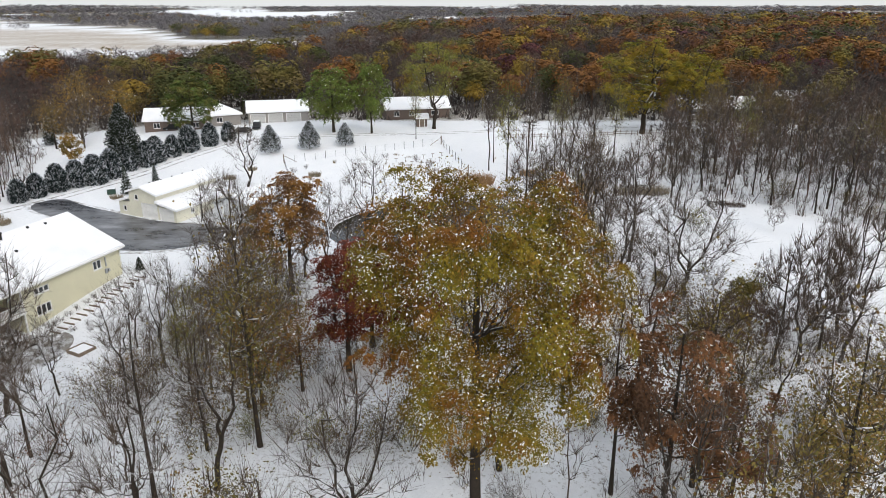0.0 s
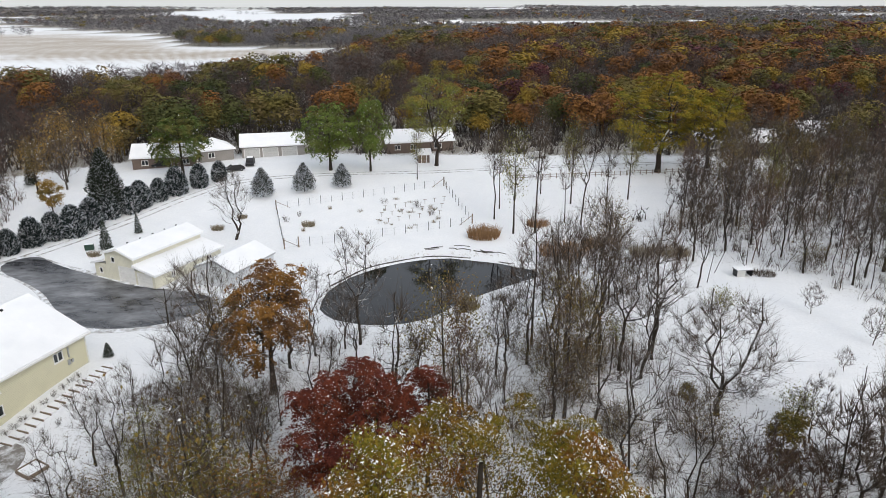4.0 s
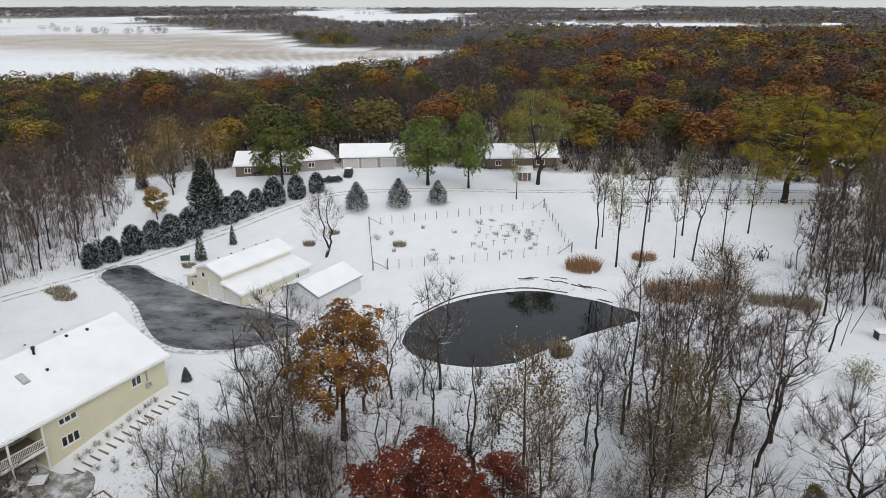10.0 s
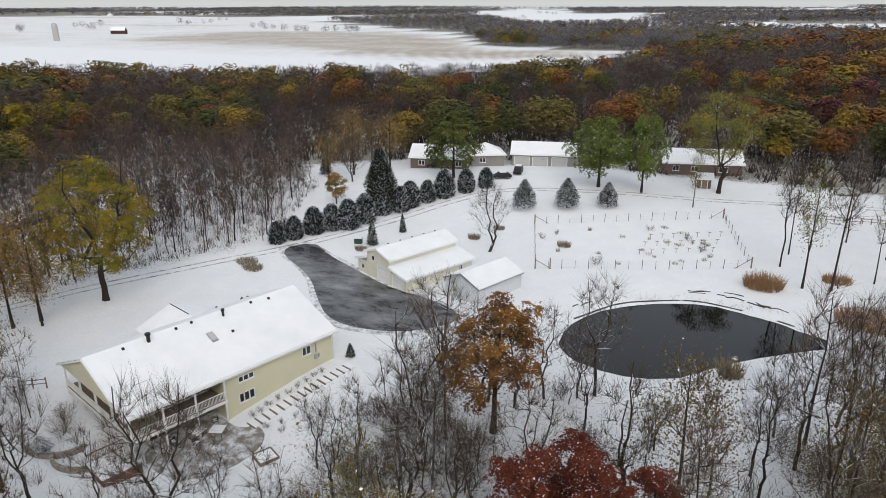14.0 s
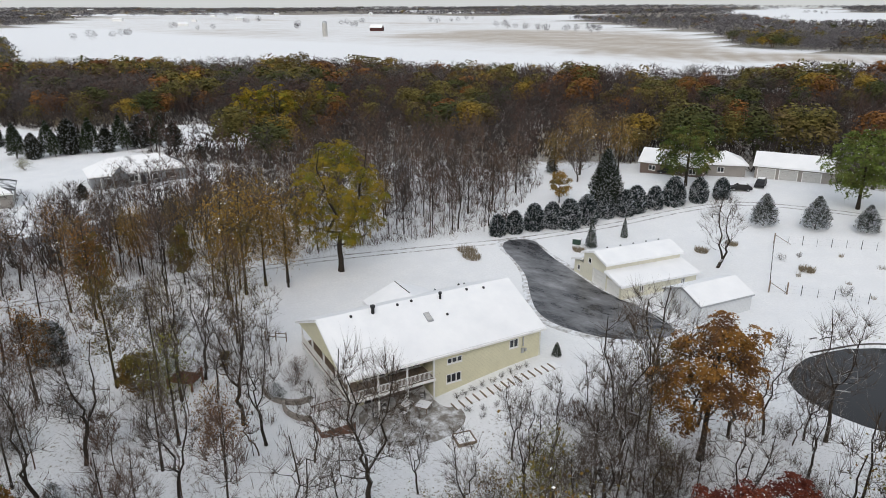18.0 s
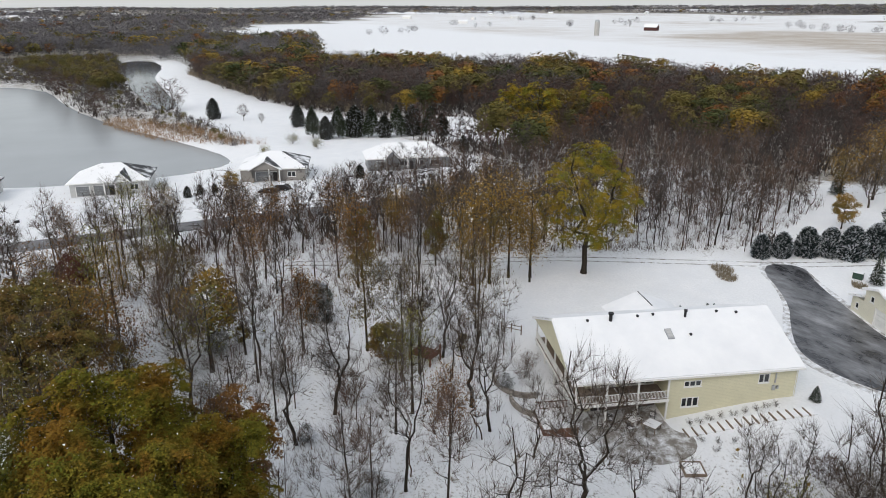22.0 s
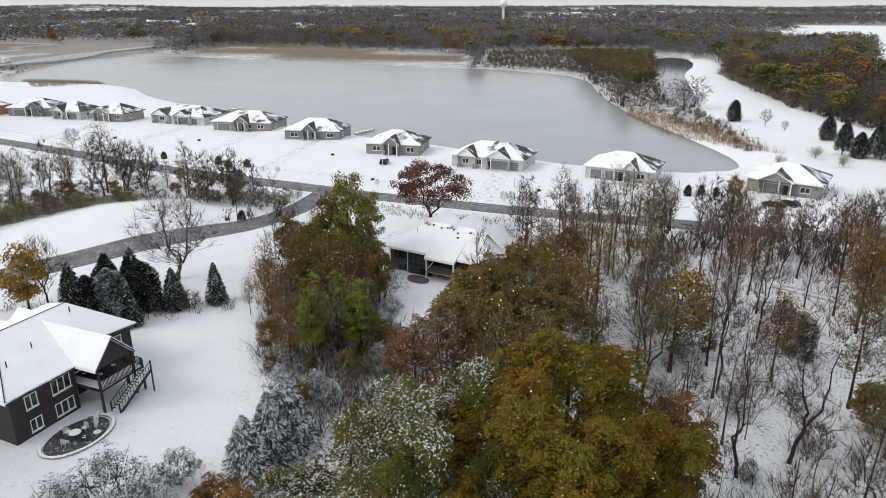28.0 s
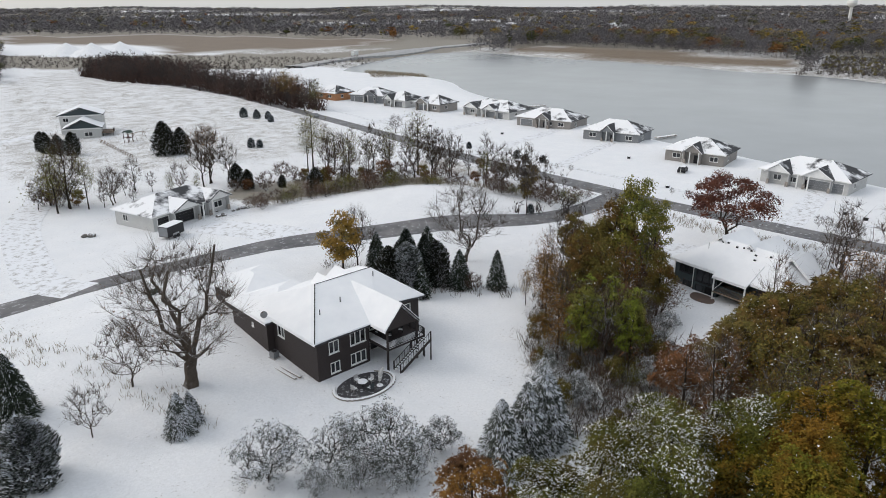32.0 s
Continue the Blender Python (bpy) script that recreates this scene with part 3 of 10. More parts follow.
def build_ground():
    xs = graded(-4700, 4700, -260, 120, 3.0, 1.12)
    ys = graded(-4700, 4700, -240, 190, 3.0, 1.12)
    X, Y = np.meshgrid(xs, ys)
    Z = land(X, Y)
    n, m = X.shape
    V = np.stack([X, Y, Z], -1).reshape(-1, 3)
    i = np.arange(n * m).reshape(n, m)
    F = np.stack([i[:-1, :-1], i[:-1, 1:], i[1:, 1:], i[1:, :-1]], -1).reshape(-1, 4)
    ob = link_mesh("ground", V, F, M_GROUND, smooth=True)
    x, y = V[:, 0], V[:, 1]
    r = np.hypot(x, y)
    litter = np.where(np.hypot(V[:, 0] + 10, V[:, 1] - 40) < 70, 0.50, np.where(V[:, 1] > 150, 1.1, np.where(V[:, 0] > -130, 0.52, 0.9)))
    for poly, a in ((YARDS[0], 0.06), (YARDS[1], 0.06), (YARDS[2], 0.22), (YARDS[3], 0.12), (LAKESIDE, 0.12), (FIELD, 0.1), (OPEN_WEST, 0.45), (HILL, 0.72), (WEST_LAWN, 0.3), (SLATE_LAWN, 0.1), (MOUND_LAWN, 0.12), (SNOWBAND, 0.05), (STRIP, 0.95), (HEDGE_GRASS, 1.7)):
        sd = outline_distance(x, y, poly)
        k = smooth(3, -3, sd)
        litter = litter * (1 - k) + a * k
    far_wood = rolling(x, y, 900, 21) + 0.3 * rolling(x, y, 330, 22) < np.where(r > 2000, 0.30, 0.26)
    for poly in (FIELD, FIELD_2, TAN_1, TAN_2, PITS, OPEN_WEST):
        far_wood &= outline_distance(x, y, poly) > 0
    litter = np.where(r > 700, np.where(far_wood, 1.7, 0.12), litter)
    flats = smooth(6, -12, outline_distance(x, y, FLATS))
    litter = litter * (1 - flats) + 1.6 * flats
    stub = 0.75 * np.maximum(smooth(15, -40, outline_distance(x, y, STUBBLE_1)), smooth(15, -40, outline_distance(x, y, STUBBLE_2))) + 0.62 * smooth(6, -30, outline_distance(x, y, FIELD)) * smooth(440, 560, y) + 0.5 * smooth(900, 1400, r) * smooth(0.1, 0.5, rolling(x, y, 500, 11))
    tan_ = smooth(4, -4, outline_distance(x, y, TAN_1)) + smooth(6, -6, outline_distance(x, y, TAN_2))
    for key, values in (("litter", litter), ("stubble", stub), ("tan", np.clip(tan_, 0, 1) * 0.9)):
        at = ob.data.attributes.new(key, "FLOAT", "POINT")
        at.data.foreach_set("value", values.astype(np.float32))
    return tagged(ob, "thin fresh snow over grass, stubble and leaf litter", "ground", kind="structure")


build_ground()


def water(name, poly, level, mat, label):
    """A sheet of water over its basin, its edge hidden in the bank."""
    cx, cy = sum(p[0] for p in poly) / len(poly), sum(p[1] for p in poly) / len(poly)
    wide = []
    for (ax, ay), (bx, by), (cx2, cy2) in zip(poly[-1:] + poly[:-1], poly, poly[1:] + poly[:1]):
        tx, ty = cx2 - ax, cy2 - ay
        s = math.hypot(tx, ty) or 1
        wide.append((bx + ty / s * 1.5, by - tx / s * 1.5))
    area = sum(a[0] * b[1] - b[0] * a[1] for a, b in zip(poly, poly[1:] + poly[:1]))
    if area < 0:
        wide = [(2 * b[0] - w[0], 2 * b[1] - w[1]) for w, b in zip(wide, poly)][::-1]
    n = len(wide)
    V = [(x, y, level) for x, y in wide] + [(x, y, level - 0.3) for x, y in wide]
    F = [tuple(range(n)), tuple(range(2 * n - 1, n - 1, -1))] + [(i, n + i, n + (i + 1) % n, (i + 1) % n) for i in range(n)]
    return tagged(link_mesh(name, V, F, mat), label, "water", kind="structure")


water("pond_water", POND, POND_Z, M_POND, "still dark pond water mirroring bare trees")
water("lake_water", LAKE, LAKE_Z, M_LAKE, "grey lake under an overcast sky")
water("river_water", RIVER, RIVER_Z, M_RIVER, "narrow dark river between snowy banks")


def strip(name, pts, width, mat, label, lift=0.07, category="road", step=4.0, thick=0.12):
    """A road or path draped over the land."""
    P = [Vector(p) for p in pts]
    line = []
    for i, (a, b) in enumerate(zip(P, P[1:])):
        p0, p3 = P[max(0, i - 1)], P[min(len(P) - 1, i + 2)]
        n = max(1, int((b - a).length / step))
        for k in range(n):
            t = k / n
            line.append(0.5 * ((2 * a) + (b - p0) * t + (2 * p0 - 5 * a + 4 * b - p3) * t * t + (3 * a - p0 - 3 * b + p3) * t ** 3))
    line.append(P[-1])
    V, F = [], []
    cuts = 5
    for i, p in enumerate(line):
        d = (line[min(i + 1, len(line) - 1)] - line[max(i - 1, 0)]).normalized()
        nrm = Vector((-d.y, d.x))
        for k in range(cuts):
            q = p + nrm * width * (k / (cuts - 1) - 0.5)
            V.append((q.x, q.y, zt(q.x, q.y) + lift))
        for k in (0, cuts - 1):
            q = V[-cuts + k] if k == 0 else V[-2]
            V.append((q[0], q[1], q[2] - thick - lift))
    w = cuts + 2
    for i in range(len(line) - 1):
        a, b = i * w, (i + 1) * w
        for k in range(cuts - 1):
            F.append((a + k, b + k, b + k + 1, a + k + 1))
        F.append((a + cuts, b + cuts, b, a))
        F.append((a + cuts - 1, b + cuts - 1, b + cuts + 1, a + cuts + 1))
    return tagged(link_mesh(name, V, F, mat), label, category, kind="structure")


LANE = [(-140, -6), (-118, 18), (-104, 42), (-94.8, 62.4), (-87.5, 81.3), (-78, 100), (-68.5, 116), (-60.8, 131.5), (-51.9, 147.2), (-42.5, 156.6), (-22.6, 161.3), (0.4, 163.0), (30, 168), (80, 172)]


def beside(pts, off):
    P = [Vector(p) for p in pts]
    out = []
    for i, p in enumerate(P):
        d = (P[min(i + 1, len(P) - 1)] - P[max(i - 1, 0)]).normalized()
        out.append((p.x - d.y * off, p.y + d.x * off))
    return out


strip("gravel_lane", beside(LANE[2:], 0.85), 0.32, M_LANE, "wheel rut of a gravel lane through the snow", 0.05, step=3)
strip("gravel_lane", beside(LANE[2:], -0.85), 0.32, M_LANE, "wheel rut of a gravel lane through the snow", 0.05, step=3)
LAKE_ROAD = [(-123, 108), (-128, 84), (-131, 60), (-132.5, 30), (-133, 6), (-133.5, -9), (-136, -34), (-139, -52), (-146, -93), (-163, -156), (-179, -228), (-187, -283), (-190, -420)]
strip("lakeside_road", LAKE_ROAD, 6.0, M_ROAD, "grey asphalt road cleared of snow along the lake lots")
strip("side_road", [(-10, -84), (-25.9, -83), (-39, -81.3), (-60.7, -78), (-70, -74.5), (-90.3, -60.7), (-107, -50), (-122, -46), (-137, -46)], 5.6, M_ROAD, "curving asphalt side road with thin slush")
strip("side_road_spur", [(-36, -81), (-34, -90), (-36, -100), (-44, -125), (-60, -150)], 6.5, M_DRIVE, "slushy turning place off the side road")
strip("footpath", beside(LAKE_ROAD[:-2], -13), 1.6, M_DRIVE, "snowy footpath beside the lake road", category="path")


def paved(name, poly, mat, label, lift=0.06, category="pavement", cell=1.5):
    """A paved patch with a smooth outline that follows the ground."""
    poly = rounded_outline(poly, 2)
    bm = bmesh.new()
    face = bm.faces.new([bm.verts.new((x, y, 0)) for x, y in poly])
    xs = [p[0] for p in poly]
    ys = [p[1] for p in poly]
    for axis, lo, hi in ((0, min(xs), max(xs)), (1, min(ys), max(ys))):
        v = lo + cell
        while v < hi:
            co, no = [0, 0, 0], [0, 0, 0]
            co[axis], no[axis] = v, 1
            bmesh.ops.bisect_plane(bm, geom=bm.verts[:] + bm.edges[:] + bm.faces[:], plane_co=co, plane_no=no)
            v += cell
    bmesh.ops.recalc_face_normals(bm, faces=bm.faces[:])
    if sum(f.normal.z for f in bm.faces) < 0:
        bmesh.ops.reverse_faces(bm, faces=bm.faces[:])
    co = np.array([v.co[:] for v in bm.verts])
    hz = land(co[:, 0], co[:, 1])
    for v, h in zip(bm.verts, hz):
        v.co.z = h + lift
    rim = bmesh.ops.extrude_edge_only(bm, edges=[e for e in bm.edges if len(e.link_faces) == 1])
    for v in rim["geom"]:
        if isinstance(v, bmesh.types.BMVert):
            v.co.z -= lift + 0.1
    me = bpy.data.meshes.new(name)
    bm.to_mesh(me)
    bm.free()
    me.materials.append(mat)
    return tagged(new(name, me), label, category, kind="structure")


DRIVE = [(-71.5, 111.5), (-67.3, 117.6), (-62, 113.5), (-53.8, 109.8), (-46, 106), (-37, 104.3), (-31, 100.5), (-33, 96.5), (-37.5, 92.5), (-44.6, 91.5), (-49, 93), (-53.5, 97.5), (-59.5, 104.6)]
DRIVE_MID = (sum(p[0] for p in DRIVE) / len(DRIVE), sum(p[1] for p in DRIVE) / len(DRIVE))
VERGE = [(x + (x - DRIVE_MID[0]) * 1.1 / math.hypot(x - DRIVE_MID[0], y - DRIVE_MID[1]) + 0.5 * math.sin(3 * x), y + (y - DRIVE_MID[1]) * 1.1 / math.hypot(x - DRIVE_MID[0], y - DRIVE_MID[1]) + 0.4 * math.sin(5 * y)) for x, y in DRIVE]
paved("drive_verge", VERGE, M_VERGE, "slushy verge of gravel and snow round the drive", 0.03, "verge")
paved("asphalt_drive", DRIVE, M_WET, "wet black asphalt drive with wind-blown snow")



# ---------------------------------------------------------------- building pieces
def sides(x0, y0, length, depth, t):
    """Where the four walls of a body start: front, back, left and right, each along its own x with the room towards its y."""
    return {"f": (pose(x0, y0, 0), length), "b": (pose(x0 + length, y0 + depth, 0, 0, 0, 180), length),
            "l": (pose(x0, y0 + depth - t, 0, 0, 0, -90), depth - 2 * t), "r": (pose(x0 + length, y0 + t, 0, 0, 0, 90), depth - 2 * t)}


def gframe(u0, u1, z0, z1, b, y0, y1):
    """A closed rectangular frame in one piece."""
    V = []
    for y in (y0, y1):
        for e in (0, b):
            V += [(u0 + e, y, z0 + e), (u1 - e, y, z0 + e), (u1 - e, y, z1 - e), (u0 + e, y, z1 - e)]
    F = []
    for k in range(4):
        n = (k + 1) % 4
        F += [(k, n, 4 + n, 4 + k), (8 + n, 8 + k, 12 + k, 12 + n), (n, k, 8 + k, 8 + n), (4 + k, 4 + n, 12 + n, 12 + k)]
    return V, F


def window(rt, m, u, w, sill, h, panes=1, trim=M_WHITE, depth=0.12):
    """A window in its opening: frame, panes, sill."""
    b = 0.09
    win = part("window", moved(gframe(u, u + w, sill, sill + h, b, -0.03, depth), m), trim, rt)
    for k in range(1, panes):
        c = u + w * k / panes
        part("mullion", moved(gbox(c - b / 2, c + b / 2, -0.02, depth, sill + b, sill + h - b), m), trim, win)
    for k in range(panes):
        a, c = u + w * k / panes + b, u + w * (k + 1) / panes - b
        part("pane", moved(gbox(a, c, 0.05, 0.075, sill + b, sill + h - b), m), M_GLASS, win)
    part("sill", moved(gbox(u - 0.06, u + w + 0.06, -0.09, -0.032, sill - 0.07, sill), m), trim, win)
    return win


def panel_door(rt, m, u, w, sill, h, mat, name="garage_door", rows=4):
    """A sectional door of horizontal panels."""
    geos = []
    step = h / rows
    for k in range(rows):
        geos.append(gbox(u + 0.06, u + w - 0.06, 0.08, 0.14, sill + k * step + 0.015, sill + (k + 1) * step - 0.015))
        cols = max(2, int(w / 1.2))
        for c in range(cols):
            a = u + 0.06 + (w - 0.12) * c / cols
            geos.append(gbox(a + 0.1, a + (w - 0.12) / cols - 0.1, 0.055, 0.079, sill + k * step + 0.1, sill + (k + 1) * step - 0.1))
    door = part(name, moved(join(*geos), m), mat, rt)
    part("door_frame", moved(join(gbox(u - 0.1, u + 0.05, -0.03, 0.2, sill, sill + h + 0.1), gbox(u + w - 0.05, u + w + 0.1, -0.03, 0.2, sill, sill + h + 0.1), gbox(u + 0.05, u + w - 0.05, -0.03, 0.2, sill + h, sill + h + 0.1)), m), M_WHITE, door)
    return door


def body(rt, x0, y0, length, depth, z0, z1, mat, wins=(), doors=(), trim=M_WHITE, t=0.25):
    """Four walls with their windows (side, u, width, sill, height, panes) and doors (side, u, width, sill, height, material)."""
    S = sides(x0, y0, length, depth, t)
    for key, (m, n) in S.items():
        holes = [w[1:5] for w in wins if w[0] == key] + [d[1:5] for d in doors if d[0] == key]
        part("wall", moved(gwall(n, z0, z1, t, holes), m), mat, rt)
    for key, u, w, sill, h, panes in wins:
        window(rt, S[key][0], u, w, sill, h, panes, trim)
    for key, u, w, sill, h, dm in doors:
        panel_door(rt, S[key][0], u, w, sill, h, dm, "garage_door" if w > 2 else "door")
    part("floor_slab", gbox(x0 + t, x0 + length - t, y0 + t, y0 + depth - t, z0, z0 + 0.15), M_CONCRETE, rt)
    part("ceiling_board", gbox(x0 + t, x0 + length - t, y0 + t, y0 + depth - t, z1 - 0.1, z1 - 0.002), M_WHITE, rt)
    return S


def roof(rt, loops, mat, snow=0.0, thick=0.22, name="roof"):
    """Roof planes as a slab, with a layer of snow on it if there is any."""
    ob = part(name, gslab(loops, thick), mat, rt)
    if snow:
        mx = sum(p[0] for lo in loops for p in lo) / sum(len(lo) for lo in loops)
        my = sum(p[1] for lo in loops for p in lo) / sum(len(lo) for lo in loops)
        lift = [[(mx + (x - mx) * 0.992, my + (y - my) * 0.992, z + snow + 0.005) for x, y, z in lo] for lo in loops]
        part("snow_cover", gslab(lift, snow), M_ROOFSNOW, ob, "smooth layer of fresh snow")
    return ob


def gable_loops(x0, x1, y0, y1, ze, zr, axis="x", front=0.5):
    if axis == "x":
        ym = y0 + (y1 - y0) * front
        return [[(x0, y0, ze), (x1, y0, ze), (x1, ym, zr), (x0, ym, zr)], [(x0, ym, zr), (x1, ym, zr), (x1, y1, ze), (x0, y1, ze)]]
    xm = x0 + (x1 - x0) * front
    return [[(x0, y1, ze), (x0, y0, ze), (xm, y0, zr), (xm, y1, zr)], [(xm, y1, zr), (xm, y0, zr), (x1, y0, ze), (x1, y1, ze)]]


def hip_loops(x0, x1, y0, y1, ze, zr, inset=None):
    if (x1 - x0) >= (y1 - y0):
        i = inset or (y1 - y0) / 2
        ym = (y0 + y1) / 2
        a, b = (x0 + i, ym, zr), (x1 - i, ym, zr)
        return [[(x0, y0, ze), (x1, y0, ze), b, a], [(x1, y0, ze), (x1, y1, ze), b], [(x1, y1, ze), (x0, y1, ze), a, b], [(x0, y1, ze), (x0, y0, ze), a]]
    i = inset or (x1 - x0) / 2
    xm = (x0 + x1) / 2
    a, b = (xm, y0 + i, zr), (xm, y1 - i, zr)
    return [[(x0, y0, ze), (x1, y0, ze), a], [(x1, y0, ze), (x1, y1, ze), b, a], [(x1, y1, ze), (x0, y1, ze), b], [(x0, y1, ze), (x0, y0, ze), a, b]]


def pediment(rt, a, b, ze, zr, mat, t=0.2, peak=0.5):
    """A triangular gable wall between two points of the plan, thick towards the left of a to b."""
    a, b = Vector((*a, 0)), Vector((*b, 0))
    d = (b - a).normalized()
    n = Vector((-d.y, d.x, 0)) * t
    p = a + (b - a) * peak
    V = [(*(q + o).xy, z) for o in (Vector((0, 0, 0)), n) for q, z in ((a, ze), (b, ze), (p, zr))]
    return part("gable", (V, [(0, 1, 2), (5, 4, 3), (0, 3, 4, 1), (1, 4, 5, 2), (2, 5, 3, 0)]), mat, rt)


def railing(rt, p, q, z, mat, h=0.95, gap=0.16):
    """Posts, top and bottom rail and balusters from p to q."""
    p, q = Vector((*p, z)), Vector((*q, z))
    L = (q - p).length
    d = (q - p) / L
    rail = part("railing", gtube(p + Vector((0, 0, h)), q + Vector((0, 0, h)), 0.05, 0.05, 6), mat, rt)
    part("bottom_rail", gtube(p + Vector((0, 0, 0.12)), q + Vector((0, 0, 0.12)), 0.04, 0.04, 6), mat, rail)
    n = max(1, int(L / gap))
    for k in range(1, n):
        c = p + d * L * k / n
        part("baluster", gbox(c.x - 0.02, c.x + 0.02, c.y - 0.02, c.y + 0.02, z + 0.12, z + h), mat, rail)
    return rail


def post(rt, x, y, z0, z1, mat, w=0.09):
    return part("post", gbox(x - w, x + w, y - w, y + w, z0, z1), mat, rt)


# ---------------------------------------------------------------- the cream house with the long roof
def cream_house():
    a = math.degrees(math.atan2(24.6, 8.1))
    rt = root("house", pose(-49.1, 58.9, 0, 0, 0, a), "long cream two-storey house under a snow-covered gable roof", "house")
    EZ, RZ, LEN, DEP = 2.4, 6.0, 25.9, 16.8
    S = body(rt, 10.6, 0.6, 14.9, 15.4, -4.2, 2.15, M_CREAM,
             wins=[("f", 1.6, 2.0, -1.75, 1.2, 3), ("f", 1.7, 2.0, 0.75, 0.75, 3), ("f", 10.3, 1.3, 0.55, 1.15, 2), ("r", 4.0, 1.4, 0.2, 1.3, 2), ("r", 9.0, 1.4, 0.2, 1.3, 2)])
    body(rt, 2.4, 3.4, 8.2, 12.6, -4.2, 2.15, M_CREAM,
         wins=[("f", 0.6, 2.0, -3.4, 2.2, 2), ("f", 3.2, 4.4, -4.0, 2.8, 4), ("f", 0.6, 2.8, -0.2, 2.15, 3), ("f", 4.0, 3.8, -0.2, 2.15, 4), ("l", 3.0, 1.5, 0.2, 1.4, 2), ("l", 7.0, 1.5, 0.2, 1.4, 2)])
    roof(rt, gable_loops(-0.4, LEN, 0, DEP, EZ, RZ), M_SHINGLE, 0.14)
    part("eave_board", gbox(-0.38, LEN - 0.02, -0.03, 0.0, EZ - 0.24, EZ - 0.02), M_WHITE, rt)
    pediment(rt, (0.0, DEP - 0.3), (0.0, 0.3), EZ - 0.2, RZ - 0.3, M_CREAM)
    pediment(rt, (LEN - 0.45, 0.3), (LEN - 0.45, DEP - 0.3), EZ - 0.2, RZ - 0.3, M_CREAM)
    # gallery round the low end
    part("deck_floor", join(gbox(0.1, 10.55, 0.2, 3.38, -0.5, -0.3), gbox(0.1, 2.35, 3.38, DEP - 0.6, -0.5, -0.3)), M_WOOD, rt, "weathered deck boards with slush")
    part("deck_rim", join(gbox(0.04, 10.58, 0.12, 0.19, -0.62, -0.28), gbox(0.02, 0.09, 0.19, DEP - 0.6, -0.62, -0.28)), M_WHITE, rt)
    railing(rt, (0.25, 0.3), (10.5, 0.3), -0.3, M_WHITE)
    railing(rt, (0.2, 0.45), (0.2, DEP - 0.7), -0.3, M_WHITE)
    for x in (0.22, 3.6, 7.1, 10.45):
        post(rt, x, 0.35, -4.2, EZ - 0.24, M_WHITE)
    for y in (4.2, 8.2, 12.2, DEP - 0.7):
        post(rt, 0.22, y, -4.2, EZ - 0.24, M_WHITE)
    # dark panel added before the cream wall to stand for under-deck shade
    part("under_deck_shade", gbox(5.0, 10.5, 3.2, 3.36, -4.2, -0.64), M_BROWNWALL, rt, "dark boarded recess under the deck")
    # things on the roof
    up = lambda y: EZ + (RZ - EZ) * min(y, DEP - y) / (DEP / 2)
    for x, y, h, r in ((6.3, 7.6, 0.8, 0.2), (15.2, 7.5, 0.7, 0.14)):
        c = part("chimney_pipe", gtube((x, y, up(y) - 0.1), (x, y, up(y) + h), r, r, 10), M_BLACK, rt)
        part("cap", join(gtube((x, y, up(y) + h + 0.08), (x, y, up(y) + h + 0.3), r * 1.5, r * 1.5, 10), gtube((x, y, up(y) + h), (x, y, up(y) + h + 0.1), r * 0.8, r * 0.8, 8)), M_BLACK, c, "black metal cap")
    for x, y in ((3.6, 7.7), (9.6, 7.9), (11.5, 8.0), (19.2, 7.9), (14.8, 5.0), (21.5, 7.6)):
        part("vent", gbox(x - 0.12, x + 0.12, y - 0.12, y + 0.12, up(y) + 0.1, up(y) + 0.34), M_BLACK, rt)
    z = up(5.2)
    sky_frame = part("skylight", gslab([[(12.0, 4.6, up(4.6) + 0.26), (12.75, 4.6, up(4.6) + 0.26), (12.75, 5.9, up(5.9) + 0.26), (12.0, 5.9, up(5.9) + 0.26)]], 0.25), M_STEEL, rt)
    part("pane", gslab([[(12.1, 4.7, up(4.7) + 0.285), (12.65, 4.7, up(4.7) + 0.285), (12.65, 5.8, up(5.8) + 0.285), (12.1, 5.8, up(5.8) + 0.285)]], 0.02), M_PALE, sky_frame)
    # garage wing behind
    body(rt, 10.9, 16.05, 8.2, 3.9, -2.0, 1.35, M_CREAM)
    roof(rt, gable_loops(10.1, 19.9, 14.2, 20.4, 1.45, 3.35, "y"), M_SHINGLE, 0.14, name="wing_roof")
    pediment(rt, (18.7, 19.9), (11.3, 19.9), 1.25, 2.9, M_CREAM)
    part("ridge_cap", gtube((15.0, 15.6, 3.5), (15.0, 20.35, 3.5), 0.06, 0.06, 6), M_BLACK, rt)
    # fittings on the long wall
    for x, z, w, h in ((22.6, -0.4, 0.35, 0.6), (23.1, -0.3, 0.25, 0.4), (22.8, 0.5, 0.12, 1.2)):
        part("meter_box", gbox(x, x + w, 0.45, 0.59, z, z + h), M_STEEL, rt)
    part("downpipe", gtube((25.3, 0.5, -2.0), (25.3, 0.5, 2.1), 0.05, 0.05, 6), M_WHITE, rt)
    return rt


cream = cream_house()


def at_house(x, y):
    """A plan point by the cream house, from its low front corner."""
    p = cream.matrix_world @ Vector((x, y, 0))
    return p.x, p.y


paved("patio", [at_house(x, y) for x, y in ((1.0, 3.3), (10.4, 3.3), (10.4, -1.5), (12.4, -2.6), (11.5, -5.5), (7.0, -6.5), (1.5, -4.5))], M_PAVER, "grey paver patio under slushy snow", 0.07, "patio")


